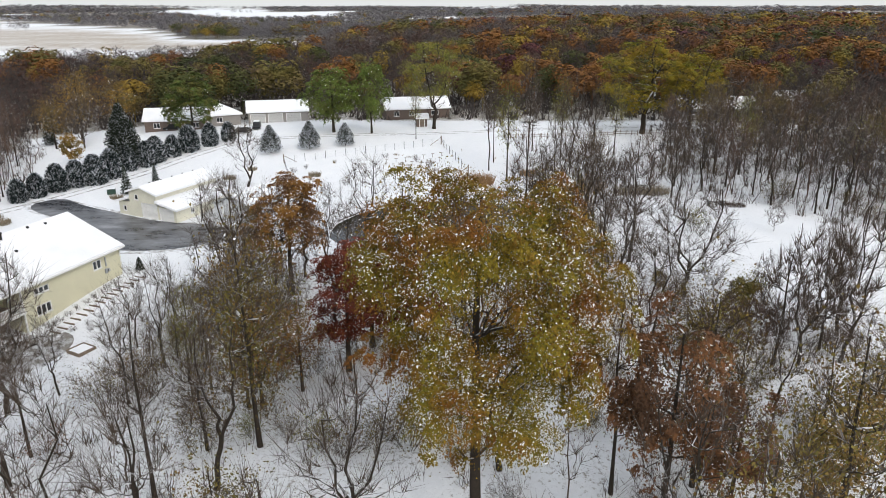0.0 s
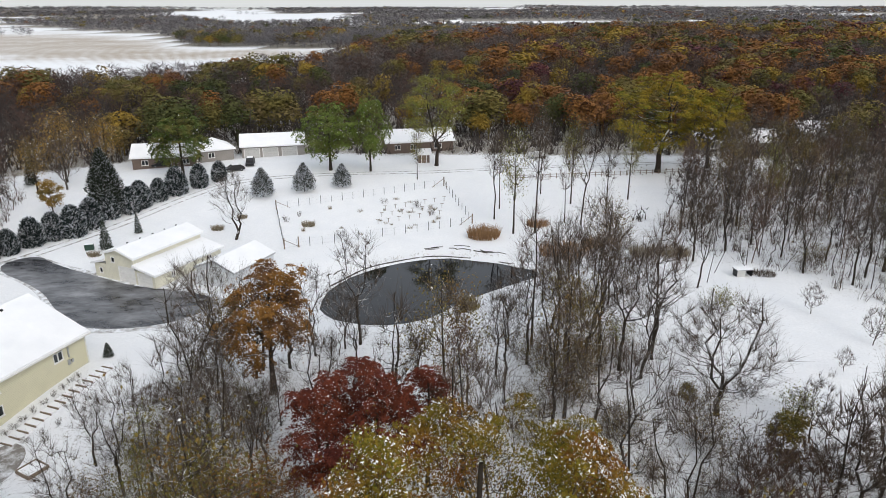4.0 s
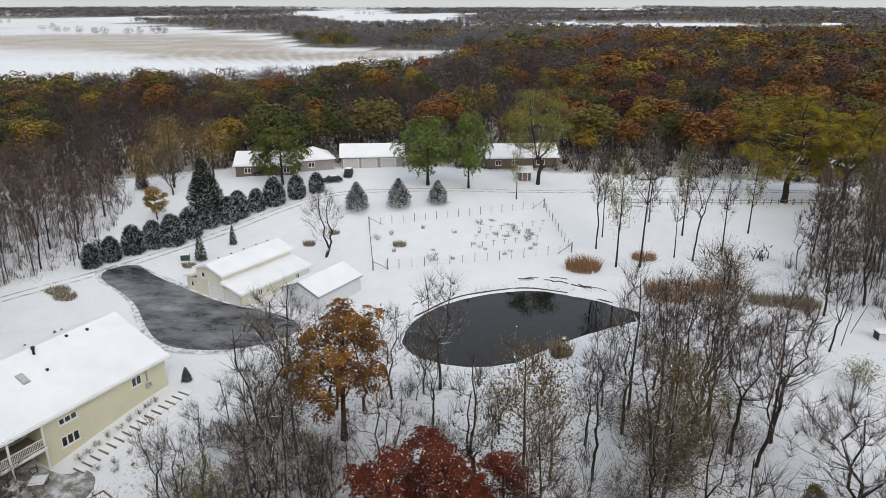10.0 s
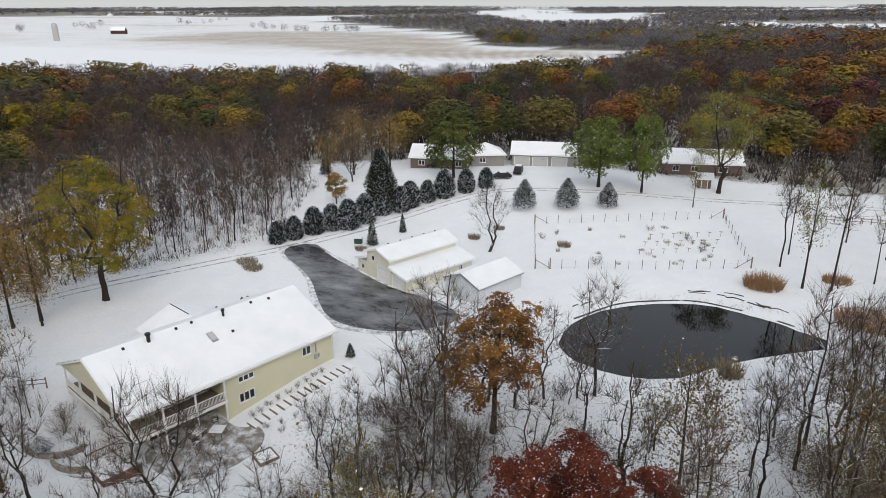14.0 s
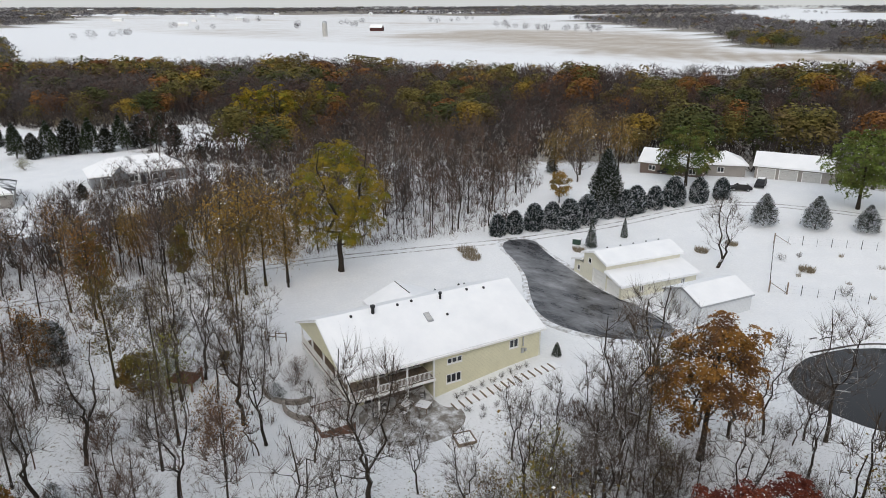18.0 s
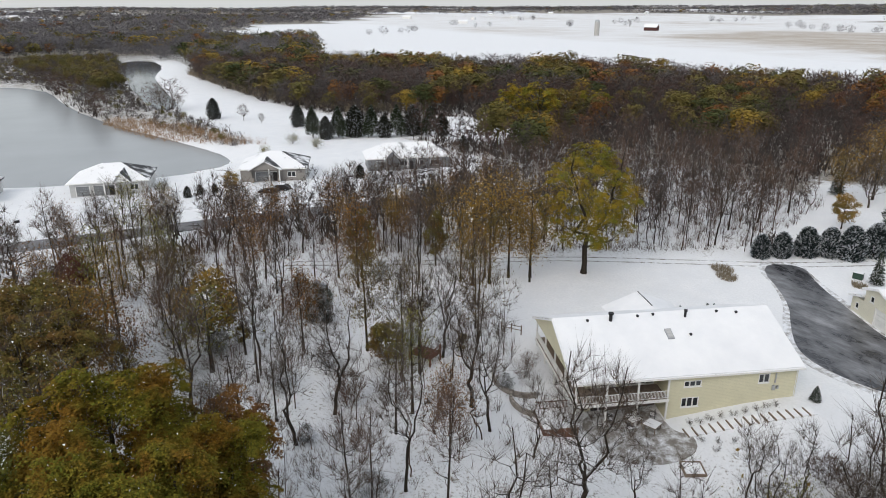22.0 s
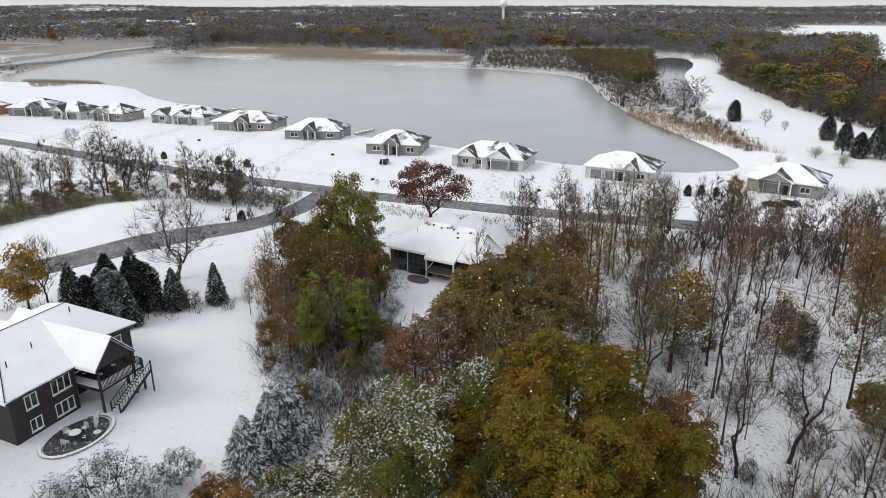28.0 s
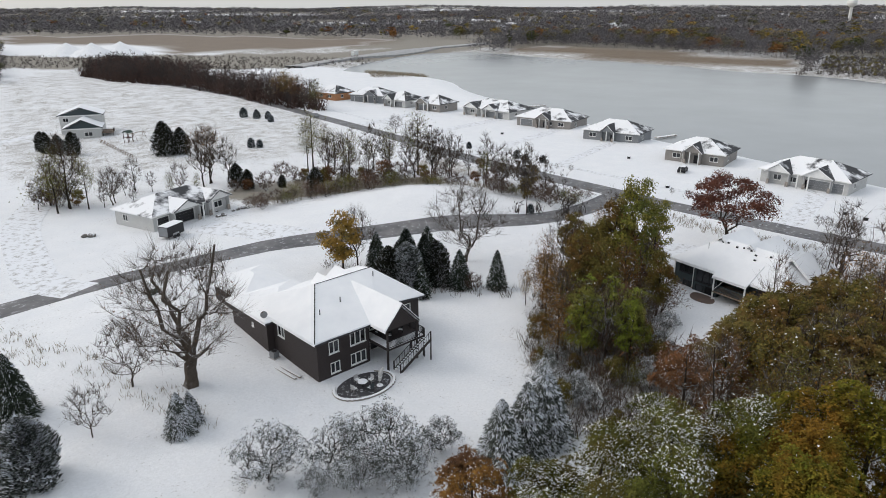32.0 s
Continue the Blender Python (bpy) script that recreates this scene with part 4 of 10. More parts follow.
def terrace_steps():
    """Timber-edged steps down the slope beside the long wall."""
    rt = root("garden_steps", Matrix.Identity(4), "timber-edged garden steps half buried in snow beside the house", "steps")
    for k in range(15):
        x = 11.6 + k * 0.95
        px, py = at_house(x, -2.2 - 0.02 * k)
        m = pose(px, py, zt(px, py), 0, 0, math.degrees(math.atan2(24.6, 8.1)))
        t = part("riser", moved(gbox(0.0, 0.11, -0.75, 0.75, -0.15, 0.17), m), M_WOOD, rt)
        part("tread_snow", moved(gbox(0.112, 0.86, -0.72, 0.72, -0.1, 0.185), m), M_SNOW, t)
    return rt


terrace_steps()


def cream_garage():
    rt = root("garage", pose(-53.6, 110.0, -1.55, 0, 0, 29.5), "cream garage with a raised middle roof under snow", "garage")
    # local x runs along the gable front
    D = 14.0
    rt.matrix_world = pose(-53.9, 110.2, -1.6, 0, 0, -24)
    body(rt, 0, 0, 2.5, D, -0.4, 2.6, M_CREAM_PALE, wins=[("f", 0.9, 0.7, 1.0, 0.9, 1)])
    body(rt, 2.5, 0, 5.8, D, -0.4, 4.5, M_CREAM_PALE, wins=[("f", 1.2, 0.8, 3.1, 0.9, 1)], doors=[("f", 2.6, 3.2, 0.05, 2.6, M_WHITE)])
    body(rt, 8.3, 0, 4.0, D, -0.4, 2.4, M_CREAM_PALE, wins=[("r", 10.8, 0.8, 0.9, 0.9, 2), ("r", 3.0, 0.8, 0.9, 0.9, 2)], doors=[("f", 0.6, 2.8, 0.05, 2.1, M_WHITE)])
    roof(rt, [[(-0.5, D + 0.4, 2.55), (-0.5, -0.4, 2.55), (2.5, -0.4, 3.4), (2.5, D + 0.4, 3.4)]], M_SHINGLE, 0.12)
    roof(rt, gable_loops(2.0, 8.8, -0.4, D + 0.4, 4.4, 5.5, "y"), M_SHINGLE, 0.12)
    pediment(rt, (2.5, 0.0), (8.3, 0.0), 4.4, 5.3, M_CREAM_PALE)
    pediment(rt, (8.3, D), (2.5, D), 4.4, 5.3, M_CREAM_PALE)
    roof(rt, [[(8.3, D + 0.4, 3.3), (8.3, -0.4, 3.3), (12.8, -0.4, 2.35), (12.8, D + 0.4, 2.35)]], M_SHINGLE, 0.12)
    for y in (3, 5.5, 8, 10.5, 13):
        part("roof_vent", gbox(4.0, 4.2, y, y + 0.2, 4.9, 5.35), M_BLACK, rt)
    return rt


cream_garage()


def steel_shed():
    rt = root("shed", pose(-37.2, 107.4, -1.6, 0, 0, -22), "pale steel shed with a snowy gable roof", "shed")
    L, D = 7.0, 9.6
    body(rt, 0, 0, L, D, -0.4, 2.9, M_METAL_WALL, doors=[("f", 1.7, 3.6, 0.05, 2.5, M_METAL_WALL)])
    roof(rt, gable_loops(-0.25, L + 0.25, -0.25, D + 0.25, 2.9, 4.4, "y"), M_STEEL, 0.12)
    pediment(rt, (0.05, 0.0), (L - 0.05, 0.0), 2.88, 4.2, M_METAL_WALL)
    pediment(rt, (L - 0.05, D), (0.05, D), 2.88, 4.2, M_METAL_WALL)
    return rt


steel_shed()


def simple_house(name, x, y, turn, L, D, H, mat, label, hip=False, wins=(), doors=(), rise=2.0, snow=0.14, axis="x", rmat=M_SHINGLE, z=None):
    rt = root(name, pose(x, y, zt(x, y) if z is None else z, 0, 0, turn), label, name.replace("_", " "))
    body(rt, 0, 0, L, D, -0.6 if math.hypot(x, y) < 400 else -24.0, H, mat, wins, doors)
    loops = hip_loops(-0.5, L + 0.5, -0.5, D + 0.5, H, H + rise) if hip else gable_loops(-0.5, L + 0.5, -0.5, D + 0.5, H, H + rise, axis)
    roof(rt, loops, rmat, snow)
    if not hip:
        if axis == "x":
            pediment(rt, (0.02, D - 0.2), (0.02, 0.2), H - 0.05, H + rise * 0.9, mat)
            pediment(rt, (L - 0.02, 0.2), (L - 0.02, D - 0.2), H - 0.05, H + rise * 0.9, mat)
        else:
            pediment(rt, (0.2, 0.02), (L - 0.2, 0.02), H - 0.05, H + rise * 0.9, mat)
            pediment(rt, (L - 0.2, D - 0.02), (0.2, D - 0.02), H - 0.05, H + rise * 0.9, mat)
    return rt


# the neighbours beyond the lawn
simple_house("neighbour_house", -72, 166, 12, 14, 8, 2.8, M_BROWNWALL, "low brown house with a snowy roof among maples", wins=[("f", 2, 1.5, 0.9, 1.2, 2), ("f", 7, 1.5, 0.9, 1.2, 2), ("f", 11, 1.5, 0.9, 1.2, 2)], rise=2.4)
simple_house("neighbour_house", -58.5, 172, 30, 8, 8, 2.8, M_TAUPE, "low taupe house wing with a hipped snowy roof", hip=True, wins=[("f", 2, 1.5, 0.9, 1.2, 2)], rise=2.2)
simple_house("triple_garage", -49.9, 177, 14, 15, 8, 2.9, M_TAUPE, "low garage with three pale doors under a snowy roof", doors=[("f", 0.6, 3.6, 0.05, 2.2, M_PALE), ("f", 5.0, 3.6, 0.05, 2.2, M_PALE), ("f", 9.6, 3.6, 0.05, 2.2, M_PALE)], rise=2.3)
simple_house("brown_house", -14.8, 181, 14, 17, 9, 2.8, M_BROWNWALL, "low brown house with a snowy roof behind the cottonwood", wins=[("f", 2, 1.4, 0.9, 1.2, 2), ("f", 6, 1.4, 0.9, 1.2, 2), ("f", 12, 2.0, 0.9, 1.2, 2)], rise=2.4)
simple_house("garden_shed", -6.5, 171, 10, 2.6, 2.4, 2.2, M_BROWNWALL, "small brown garden shed with a snowy roof", rise=0.9, doors=[("f", 0.7, 1.2, 0.05, 1.8, M_WOOD)])
simple_house("ranch_house", 62, 182, -4, 20, 9, 2.7, M_TAUPE, "low ranch house glimpsed through the willow", wins=[("f", 3, 1.6, 0.9, 1.2, 2), ("f", 12, 1.6, 0.9, 1.2, 2)], rise=2.4)
simple_house("pole_barn", 92, 190, -6, 18, 10, 3.2, M_PALE, "pale pole barn with a snowy roof among bare trees", rise=2.2)


# ---------------------------------------------------------------- the dark brown house
def dark_house():
    a = math.degrees(math.atan2(21.0, 2.5))
    rt = root("house", pose(-44.0, -54.6, 0, 0, 0, a), "dark brown walk-out house with a snow-covered hip roof", "house")
    # x runs from the drive end towards the near corner, y away from it towards the lake
    H = 5.2
    body(rt, 10.7, 0, 9.3, 7.2, -0.5, H, M_DARKBROWN,
         wins=[("f", 1.0, 1.5, 3.1, 1.5, 2), ("r", 1.4, 1.3, 0.6, 1.35, 2), ("r", 1.3, 1.35, 3.1, 1.5, 2), ("r", 4.2, 2.2, 3.1, 1.6, 3), ("r", 4.2, 2.2, 0.6, 1.45, 3)])
    body(rt, 10.7, 7.2, 7.3, 9.4, -0.5, H, M_DARKBROWN, wins=[("r", 1.2, 2.6, 0.2, 2.1, 2), ("r", 1.2, 2.8, 2.95, 2.1, 2), ("r", 6.6, 1.2, 3.3, 1.3, 1), ("b", 1.5, 1.2, 3.2, 1.4, 1)])
    body(rt, 2.2, -0.9, 8.5, 8.6, 0.5, H - 0.3, M_DARKBROWN, wins=[("f", 4.9, 0.5, 3.0, 0.5, 1)])
    body(rt, -5.5, 0.5, 7.7, 7.0, 1.2, H - 0.3, M_DARKBROWN)
    C, L, A, E, K = (20.6, -0.6, H), (4.4, -0.6, H), (12.5, 5.0, H + 3.0), (12.5, 13.4, H + 3.0), (18.6, 17.2, H)
    roof(rt, [[L, C, A], [C, (20.6, 8.3, H), A], [(20.6, 8.3, H), E, A], [(20.6, 8.3, H), (18.6, 9.0, H + 0.74), E], [(18.6, 9.0, H + 0.74), K, E], [K, (4.4, 17.2, H), E], [(4.4, 17.2, H), L, A, E]], M_SHINGLE, 0.13)
    # gable over the deck
    roof(rt, [[(23.4, 6.95, H), (23.4, 9.5, H + 2.7), (13.4, 9.5, H + 2.7), (20.6, 6.95, H + 0.02)], [(23.4, 9.5, H + 2.7), (23.4, 12.05, H), (18.4, 12.05, H + 0.02), (13.4, 9.5, H + 2.7)]], M_SHINGLE, 0.13, name="cross_roof")
    pediment(rt, (23.0, 7.1), (23.0, 11.9), H - 0.22, H + 2.35, M_DARKBROWN)
    part("soffit", gbox(18.02, 22.78, 7.3, 11.8, H - 0.3, H - 0.21), M_DARKBROWN, rt)
    roof(rt, hip_loops(1.6, 11.6, -1.5, 8.4, H - 0.3, H + 1.35), M_SHINGLE, 0.13, name="low_roof")
    roof(rt, hip_loops(-6.1, 3.5, -0.1, 8.1, H - 0.32, H + 1.0), M_SHINGLE, 0.13, name="low_roof")
    roof(rt, gable_loops(8.5, 12.4, 8.3, 13.1, H + 1.1, H + 2.9), M_SHINGLE, 0.13, name="rear_roof")
    roof(rt, gable_loops(8.4, 12.2, 6.4, 9.6, H + 1.0, H + 2.6), M_SHINGLE, 0.13, name="rear_roof")
    pediment(rt, (8.75, 12.7), (8.75, 8.7), H + 1.0, H + 2.7, M_DARKBROWN)
    pediment(rt, (8.65, 9.3), (8.65, 6.7), H + 0.9, H + 2.4, M_DARKBROWN)
    part("hip_line", gtube((20.55, -0.55, H + 0.16), (12.55, 4.95, H + 3.16), 0.06, 0.06, 6), M_BLACK, rt)
    part("ridge_cap", gtube((12.5, 5.0, H + 3.16), (12.5, 13.4, H + 3.16), 0.045, 0.045, 6), M_BLACK, rt)
    # raised deck under the gable
    deck = part("deck_floor", gbox(18.02, 23.3, 7.3, 13.0, 2.62, 2.82), M_DARKBROWN, rt, "dark deck boards with snow")
    part("snow_cover", join(gbox(18.3, 23.2, 7.5, 8.6, 2.822, 2.88), gbox(21.8, 23.2, 8.6, 12.9, 2.822, 2.88)), M_SNOW, deck)
    for x, y in ((23.15, 7.4), (23.15, 11.8)):
        post(rt, x, y, -0.4, H - 0.25, M_DARKBROWN, 0.1)
    for x, y in ((23.2, 12.85), (18.4, 12.85), (20.8, 12.85)):
        post(rt, x, y, -0.4, 3.75, M_DARKBROWN)
    railing(rt, (23.2, 7.5), (23.2, 11.7), 2.82, M_BLACK)
    railing(rt, (18.4, 12.9), (23.1, 12.9), 2.82, M_BLACK)
    for k in range(15):
        part("tread", gbox(23.45, 24.5, 12.7 - 0.31 * (k + 1), 12.7 - 0.31 * k - 0.03, 2.64 - 0.175 * k, 2.7 - 0.175 * k), M_SNOW, rt)
    for x in (23.4, 24.56):
        part("stringer", gslab([[(x - 0.04, 8.0, 0.2), (x + 0.04, 8.0, 0.2), (x + 0.04, 12.8, 2.9), (x - 0.04, 12.8, 2.9)]], 0.35), M_DARKBROWN, rt)
        rail = part("handrail", gtube((x, 8.1, 1.15), (x, 12.8, 3.8), 0.04, 0.04, 6), M_BLACK, rt)
        for k in range(1, 12):
            y = 8.1 + 4.7 * k / 12
            part("baluster", gbox(x - 0.02, x + 0.02, y - 0.02, y + 0.02, 0.25 + 2.65 * k / 12, 1.12 + 2.65 * k / 12), M_BLACK, rail)
        post(rt, x, 8.05, -0.3, 1.2, M_DARKBROWN, 0.06)
        post(rt, x, 12.75, -0.3, 3.8, M_DARKBROWN, 0.06)
    for x, y in ((14.0, 12.6), (16.2, 6.0), (17.0, 2.6)):
        part("roof_vent", gtube((x, y, H + 0.9), (x, y, H + (20.6 - x) * 0.37 + 0.75), 0.06, 0.06, 6), M_BLACK, rt)
    return rt


dark = dark_house()


def at_dark(x, y, z=0.0):
    return dark.matrix_world @ Vector((x, y, z))


_c = [at_dark(23.8 + 2.3 * math.cos(k / 10 * 6.283), 3.4 + 3.5 * math.sin(k / 10 * 6.283)) for k in range(10)]
paved("patio", [(p.x, p.y) for p in _c], M_PAVER_DARK, "curved grey paver patio with snow between the pavers", 0.08, "patio", 1.0)


# ---------------------------------------------------------------- slate house by the belt
def slate_house():
    rt = root("house", pose(-96.0, -16.4, -0.8, 0, 0, 75), "slate-blue walk-out house with a white roof and screened porch", "house")
    H = 4.6
    body(rt, 0, 0, 3.6, 10, -0.6, H, M_TEAL, wins=[("f", 0.9, 2.4, 2.9, 1.3, 3), ("f", 1.7, 1.4, 0.4, 1.4, 2)], trim=M_BLACK)
    body(rt, 3.6, -0.35, 3.9, 10.35, -0.6, H, M_TEAL, wins=[("f", 0.4, 3.3, 2.35, 2.05, 3), ("f", 0.5, 1.4, 0.1, 1.8, 1), ("f", 2.1, 1.5, 0.1, 1.9, 1)], trim=M_BLACK)
    body(rt, 7.5, 2.0, 10.6, 8.0, -0.6, H, M_TEAL, wins=[("f", 0.8, 2.2, 2.5, 1.7, 2), ("f", 5.0, 2.2, 2.5, 1.6, 2)], trim=M_BLACK)
    Z = H + 3.2
    roof(rt, [[(-0.6, -0.7, H), (18.7, -0.7, H), (14.0, 5.0, Z), (4.4, 5.0, Z)], [(-0.6, 10.6, H), (-0.6, -0.7, H), (4.4, 5.0, Z)], [(18.7, 10.6, H), (-0.6, 10.6, H), (4.4, 5.0, Z), (14.0, 5.0, Z)], [(18.7, -0.7, H), (18.7, 10.6, H), (14.0, 5.0, Z)]], M_SHINGLE, 0.14)
    for x, z in ((4.4, 0.5), (9.0, 0.45), (15.2, 0.2)):
        roof(rt, gable_loops(x - 3.0, x + 3.0, 4.2, 11.6, H + 1.0, Z + z, "y"), M_SHINGLE, 0.14, name="rear_roof")
        pediment(rt, (x + 2.6, 11.2), (x - 2.6, 11.2), H - 0.4, Z + z - 0.4, M_TEAL)
    roof(rt, [[(7.3, -1.5, H - 0.32), (12.6, -1.5, H - 0.32), (12.6, 2.4, H + 1.84), (7.3, 2.4, H + 1.84)]], M_SHINGLE, 0.14, name="porch_roof")
    for x in (7.6, 12.35):
        post(rt, x, -1.3, -0.6, H - 0.45, M_WHITE)
    part("porch_floor", gbox(7.52, 12.5, -1.4, 1.98, 2.0, 2.2), M_WOOD, rt)
    railing(rt, (7.7, -1.3), (12.3, -1.3), 2.2, M_TEAL)
    part("brace", gtube((7.6, -1.3, 2.3), (8.9, -1.3, 3.9), 0.05, 0.05, 6), M_WHITE, rt)
    part("corner_board", gbox(-0.03, 0.15, -0.06, -0.005, -0.4, H - 0.25), M_WHITE, rt)
    part("downpipe", gtube((3.62, -0.44, -0.4), (3.62, -0.44, H - 0.25), 0.06, 0.06, 6), M_WHITE, rt)
    for x, y in ((4.6, 4.2), (5.4, 4.3), (7.0, 4.0), (8.0, 4.2), (9.2, 4.1), (10.2, 3.6), (10.6, 2.8), (12.2, 4.0)):
        part("roof_vent", gbox(x, x + 0.3, y, y + 0.22, H + (y + 0.7) * 0.56, H + (y + 0.7) * 0.56 + 0.35), M_BLACK, rt)
    part("roof_pipe", gtube((3.6, 2.6, H + 1.6), (3.6, 2.6, H + 2.9), 0.05, 0.05, 6), M_STEEL, rt)
    return rt


slate_house()


# ---------------------------------------------------------------- houses across the side road
def ranch(x, y, turn, L, D, H, mat, label, doors, wins, gables, rmat=M_SHINGLE, rise=2.4, entry=None, dm=M_GREY, name="lake_house"):
    """A one-storey house: hipped roof, front gables and sectional doors."""
    rt = root(name, pose(x, y, zt(x, y) + 0.1, 0, 0, turn), label, "house", "houses along the lake" if name == "lake_house" else "")
    body(rt, 0, 0, L, D, -0.8, H, mat, wins=[("f", u, w, 0.9, 1.3, 2) for u, w in wins] + [("l", 2.0, 1.4, 0.9, 1.3, 2), ("r", 3.0, 1.4, 0.9, 1.3, 2)],
         doors=[("f", u, w, 0.05, 2.2, dm) for u, w in doors])
    roof(rt, hip_loops(-0.6, L + 0.6, -0.6, D + 0.6, H, H + rise), rmat)
    part("eave_board", gbox(-0.62, L + 0.62, -0.63, -0.602, H - 0.24, H), M_WHITE, rt)
    for u, w, out in gables:
        body_depth = out + 0.3
        for a in (u, u + w - 0.22):
            part("wall", gbox(a, a + 0.22, -out, -0.01, -0.8, H - 0.02), mat, rt)
        for a in (u, u + w - 0.6):
            part("stone_base", gbox(a, a + 0.6, -out - 0.05, -out + 0.22, -0.8, 1.1), M_STONE, rt)
        roof(rt, gable_loops(u - 0.5, u + w + 0.5, -out - 0.5, D * 0.45, H + 0.03, H + 0.03 + rise * 0.72, "y"), rmat, name="gable_roof")
        pediment(rt, (u, -out), (u + w, -out), H - 0.05, H + rise * 0.62, M_WHITE if mat is M_PALE else mat)
    if entry:
        part("entry_door", gbox(entry, entry + 1.0, -0.04, -0.005, 0.0, 2.1), M_BLACK, rt)
        for dx in (-0.7, 1.7):
            post(rt, entry + dx, -1.6, -0.6, H + 0.1, M_WHITE, 0.12)
    return rt


ranch(-57.8, -100.4, -169.8, 18.5, 11, 3.0, M_PALE, "pale ranch house with black garage doors and patchy snow roof", [(0.9, 2.6), (4.6, 4.9)], [(14.6, 2.2)], [(3.9, 6.2, 1.2), (12.6, 5.4, 0.9)], dm=M_BLACK, entry=11.2, name="ranch_house")


def hill_house():
    """Two-storey house with dark gables, a lower front wing and a side deck."""
    x, y = -86.0, -211.5
    rt = root("hill_house", pose(x, y, zt(x, y) - 0.6, 0, 0, 150), "pale two-storey house with dark gables on the snowy rise", "house")
    body(rt, 2.0, 0, 10.5, 8.0, -0.6, 3.6, M_PALE, [("f", 1.0, 2.4, 1.0, 1.3, 2), ("f", 5.6, 2.4, 1.0, 1.3, 2)])
    body(rt, 0.0, 8.0, 12.5, 8.0, -0.6, 6.7, M_PALE, [("f", 1.0, 1.6, 4.6, 1.3, 2), ("l", 3.0, 1.6, 4.4, 1.3, 2)])
    for x0, x1, y0, y1, ze, zr in ((1.4, 13.1, -0.6, 9.0, 3.6, 6.3), (-0.6, 13.1, 7.4, 16.6, 6.7, 9.2)):
        roof(rt, gable_loops(x0, x1, y0, y1, ze, zr, "y"), M_SHINGLE, 0.1)
        pediment(rt, (x0 + 0.6, y0 + 0.62), (x1 - 0.6, y0 + 0.62), ze - 0.05, zr - 0.35, M_TEAL)
        part("eave_board", gbox(x0, x1, y0 + 0.02, y0 + 0.2, ze - 0.3, ze - 0.06), M_WHITE, rt)
    part("deck_floor", gbox(12.52, 16.0, 1.0, 7.0, 1.6, 1.8), M_WOOD, rt)
    railing(rt, (15.9, 1.1), (15.9, 6.9), 1.8, M_BLACK, gap=0.4)
    railing(rt, (12.7, 1.1), (15.8, 1.1), 1.8, M_BLACK, gap=0.4)
    for px, py in ((15.8, 1.2), (15.8, 6.8), (12.8, 1.2)):
        post(rt, px, py, -0.6, 1.6, M_BLACK)


hill_house()

LAKE_HOUSES = [  # start of the front, its end, depth, wall, doors, windows, gables
    (-161.2, 76.6, -155.8, 97.1, 9.5, M_GREY, [(2.0, 2.6)], [(8.0, 2.4), (12.0, 2.4), (16.0, 2.4)], [(4.4, 3.2, 1.5)]),
    (-164.6, 45.5, -159.6, 59.9, 12, M_TAUPE, [(3.5, 5.0)], [(11, 2.0)], [(2.6, 6.8, 1.5)]),
    (-167.2, 9.0, -164.0, 24.8, 12, M_PALE, [(1.2, 2.8), (4.8, 4.6)], [(12.4, 1.8)], [(9.5, 3.0, 1.2)]),
    (-171.6, -26.0, -169.0, -6.8, 12, M_PALE, [(10.5, 5.0), (16.0, 2.4)], [(3.0, 1.8), (6.5, 1.8)], [(2.0, 5.0, 1.5), (10.0, 6.0, 1.0)]),
    (-181.5, -54.0, -182.2, -38.3, 12, M_TAUPE, [], [(2.0, 2.2), (12.0, 2.2)], [(5.5, 4.5, 1.5)]),
    (-197.4, -88.1, -199.0, -70.0, 12, M_GREY, [], [(2.0, 2.4), (14.0, 2.2)], [(6.5, 4.0, 1.5)]),
    (-207.7, -120.8, -209.0, -99.5, 13, M_TAUPE, [(1.5, 4.8)], [(12, 2.2), (16.5, 2.2)], [(8.5, 5.0, 1.5)]),
    (-217.0, -153.0, -214.5, -129.0, 14, M_PALE, [(13.0, 4.8), (18.5, 2.6)], [(4, 2.2)], [(2.0, 7.0, 1.8), (12.0, 6.5, 1.5)]),
    (-213.5, -175.5, -213, -162.0, 11, M_TAUPE, [(2.0, 4.8)], [(9.5, 2.2)], [(1.2, 6.4, 1.2)]),
    (-212.5, -193.0, -212.5, -180.5, 11, M_PALE, [(7.0, 4.0)], [(2.5, 2.2)], [(1.5, 4.5, 1.5)]),
    (-212.5, -214.0, -216.5, -197.5, 12, M_GREY, [(2.0, 4.8)], [(12, 2.2)], [(8.0, 6.0, 1.5)]),
    (-208.2, -233.0, -208.0, -219.0, 11, M_ORANGEWALL, [], [(3.0, 2.2), (9, 2.2)], []),
]
for ax, ay, bx, by, dep, mat, doors, wins, gables in LAKE_HOUSES:
    tone = {M_TAUPE: "taupe", M_PALE: "pale grey", M_GREY: "grey", M_ORANGEWALL: "unfinished sheathed"}[mat]
    big = math.hypot(bx - ax, by - ay)
    ranch(ax, ay, math.degrees(math.atan2(by - ay, bx - ax)), big, dep, 3.1, mat, "%s lakeside ranch house with snow patches on its hip roof" % tone, doors, wins, gables, rise=3.0, entry=None if mat is M_ORANGEWALL else big * 0.5)




# ---------------------------------------------------------------- trees
def unit(v):
    return v / (np.linalg.norm(v) + 1e-9)


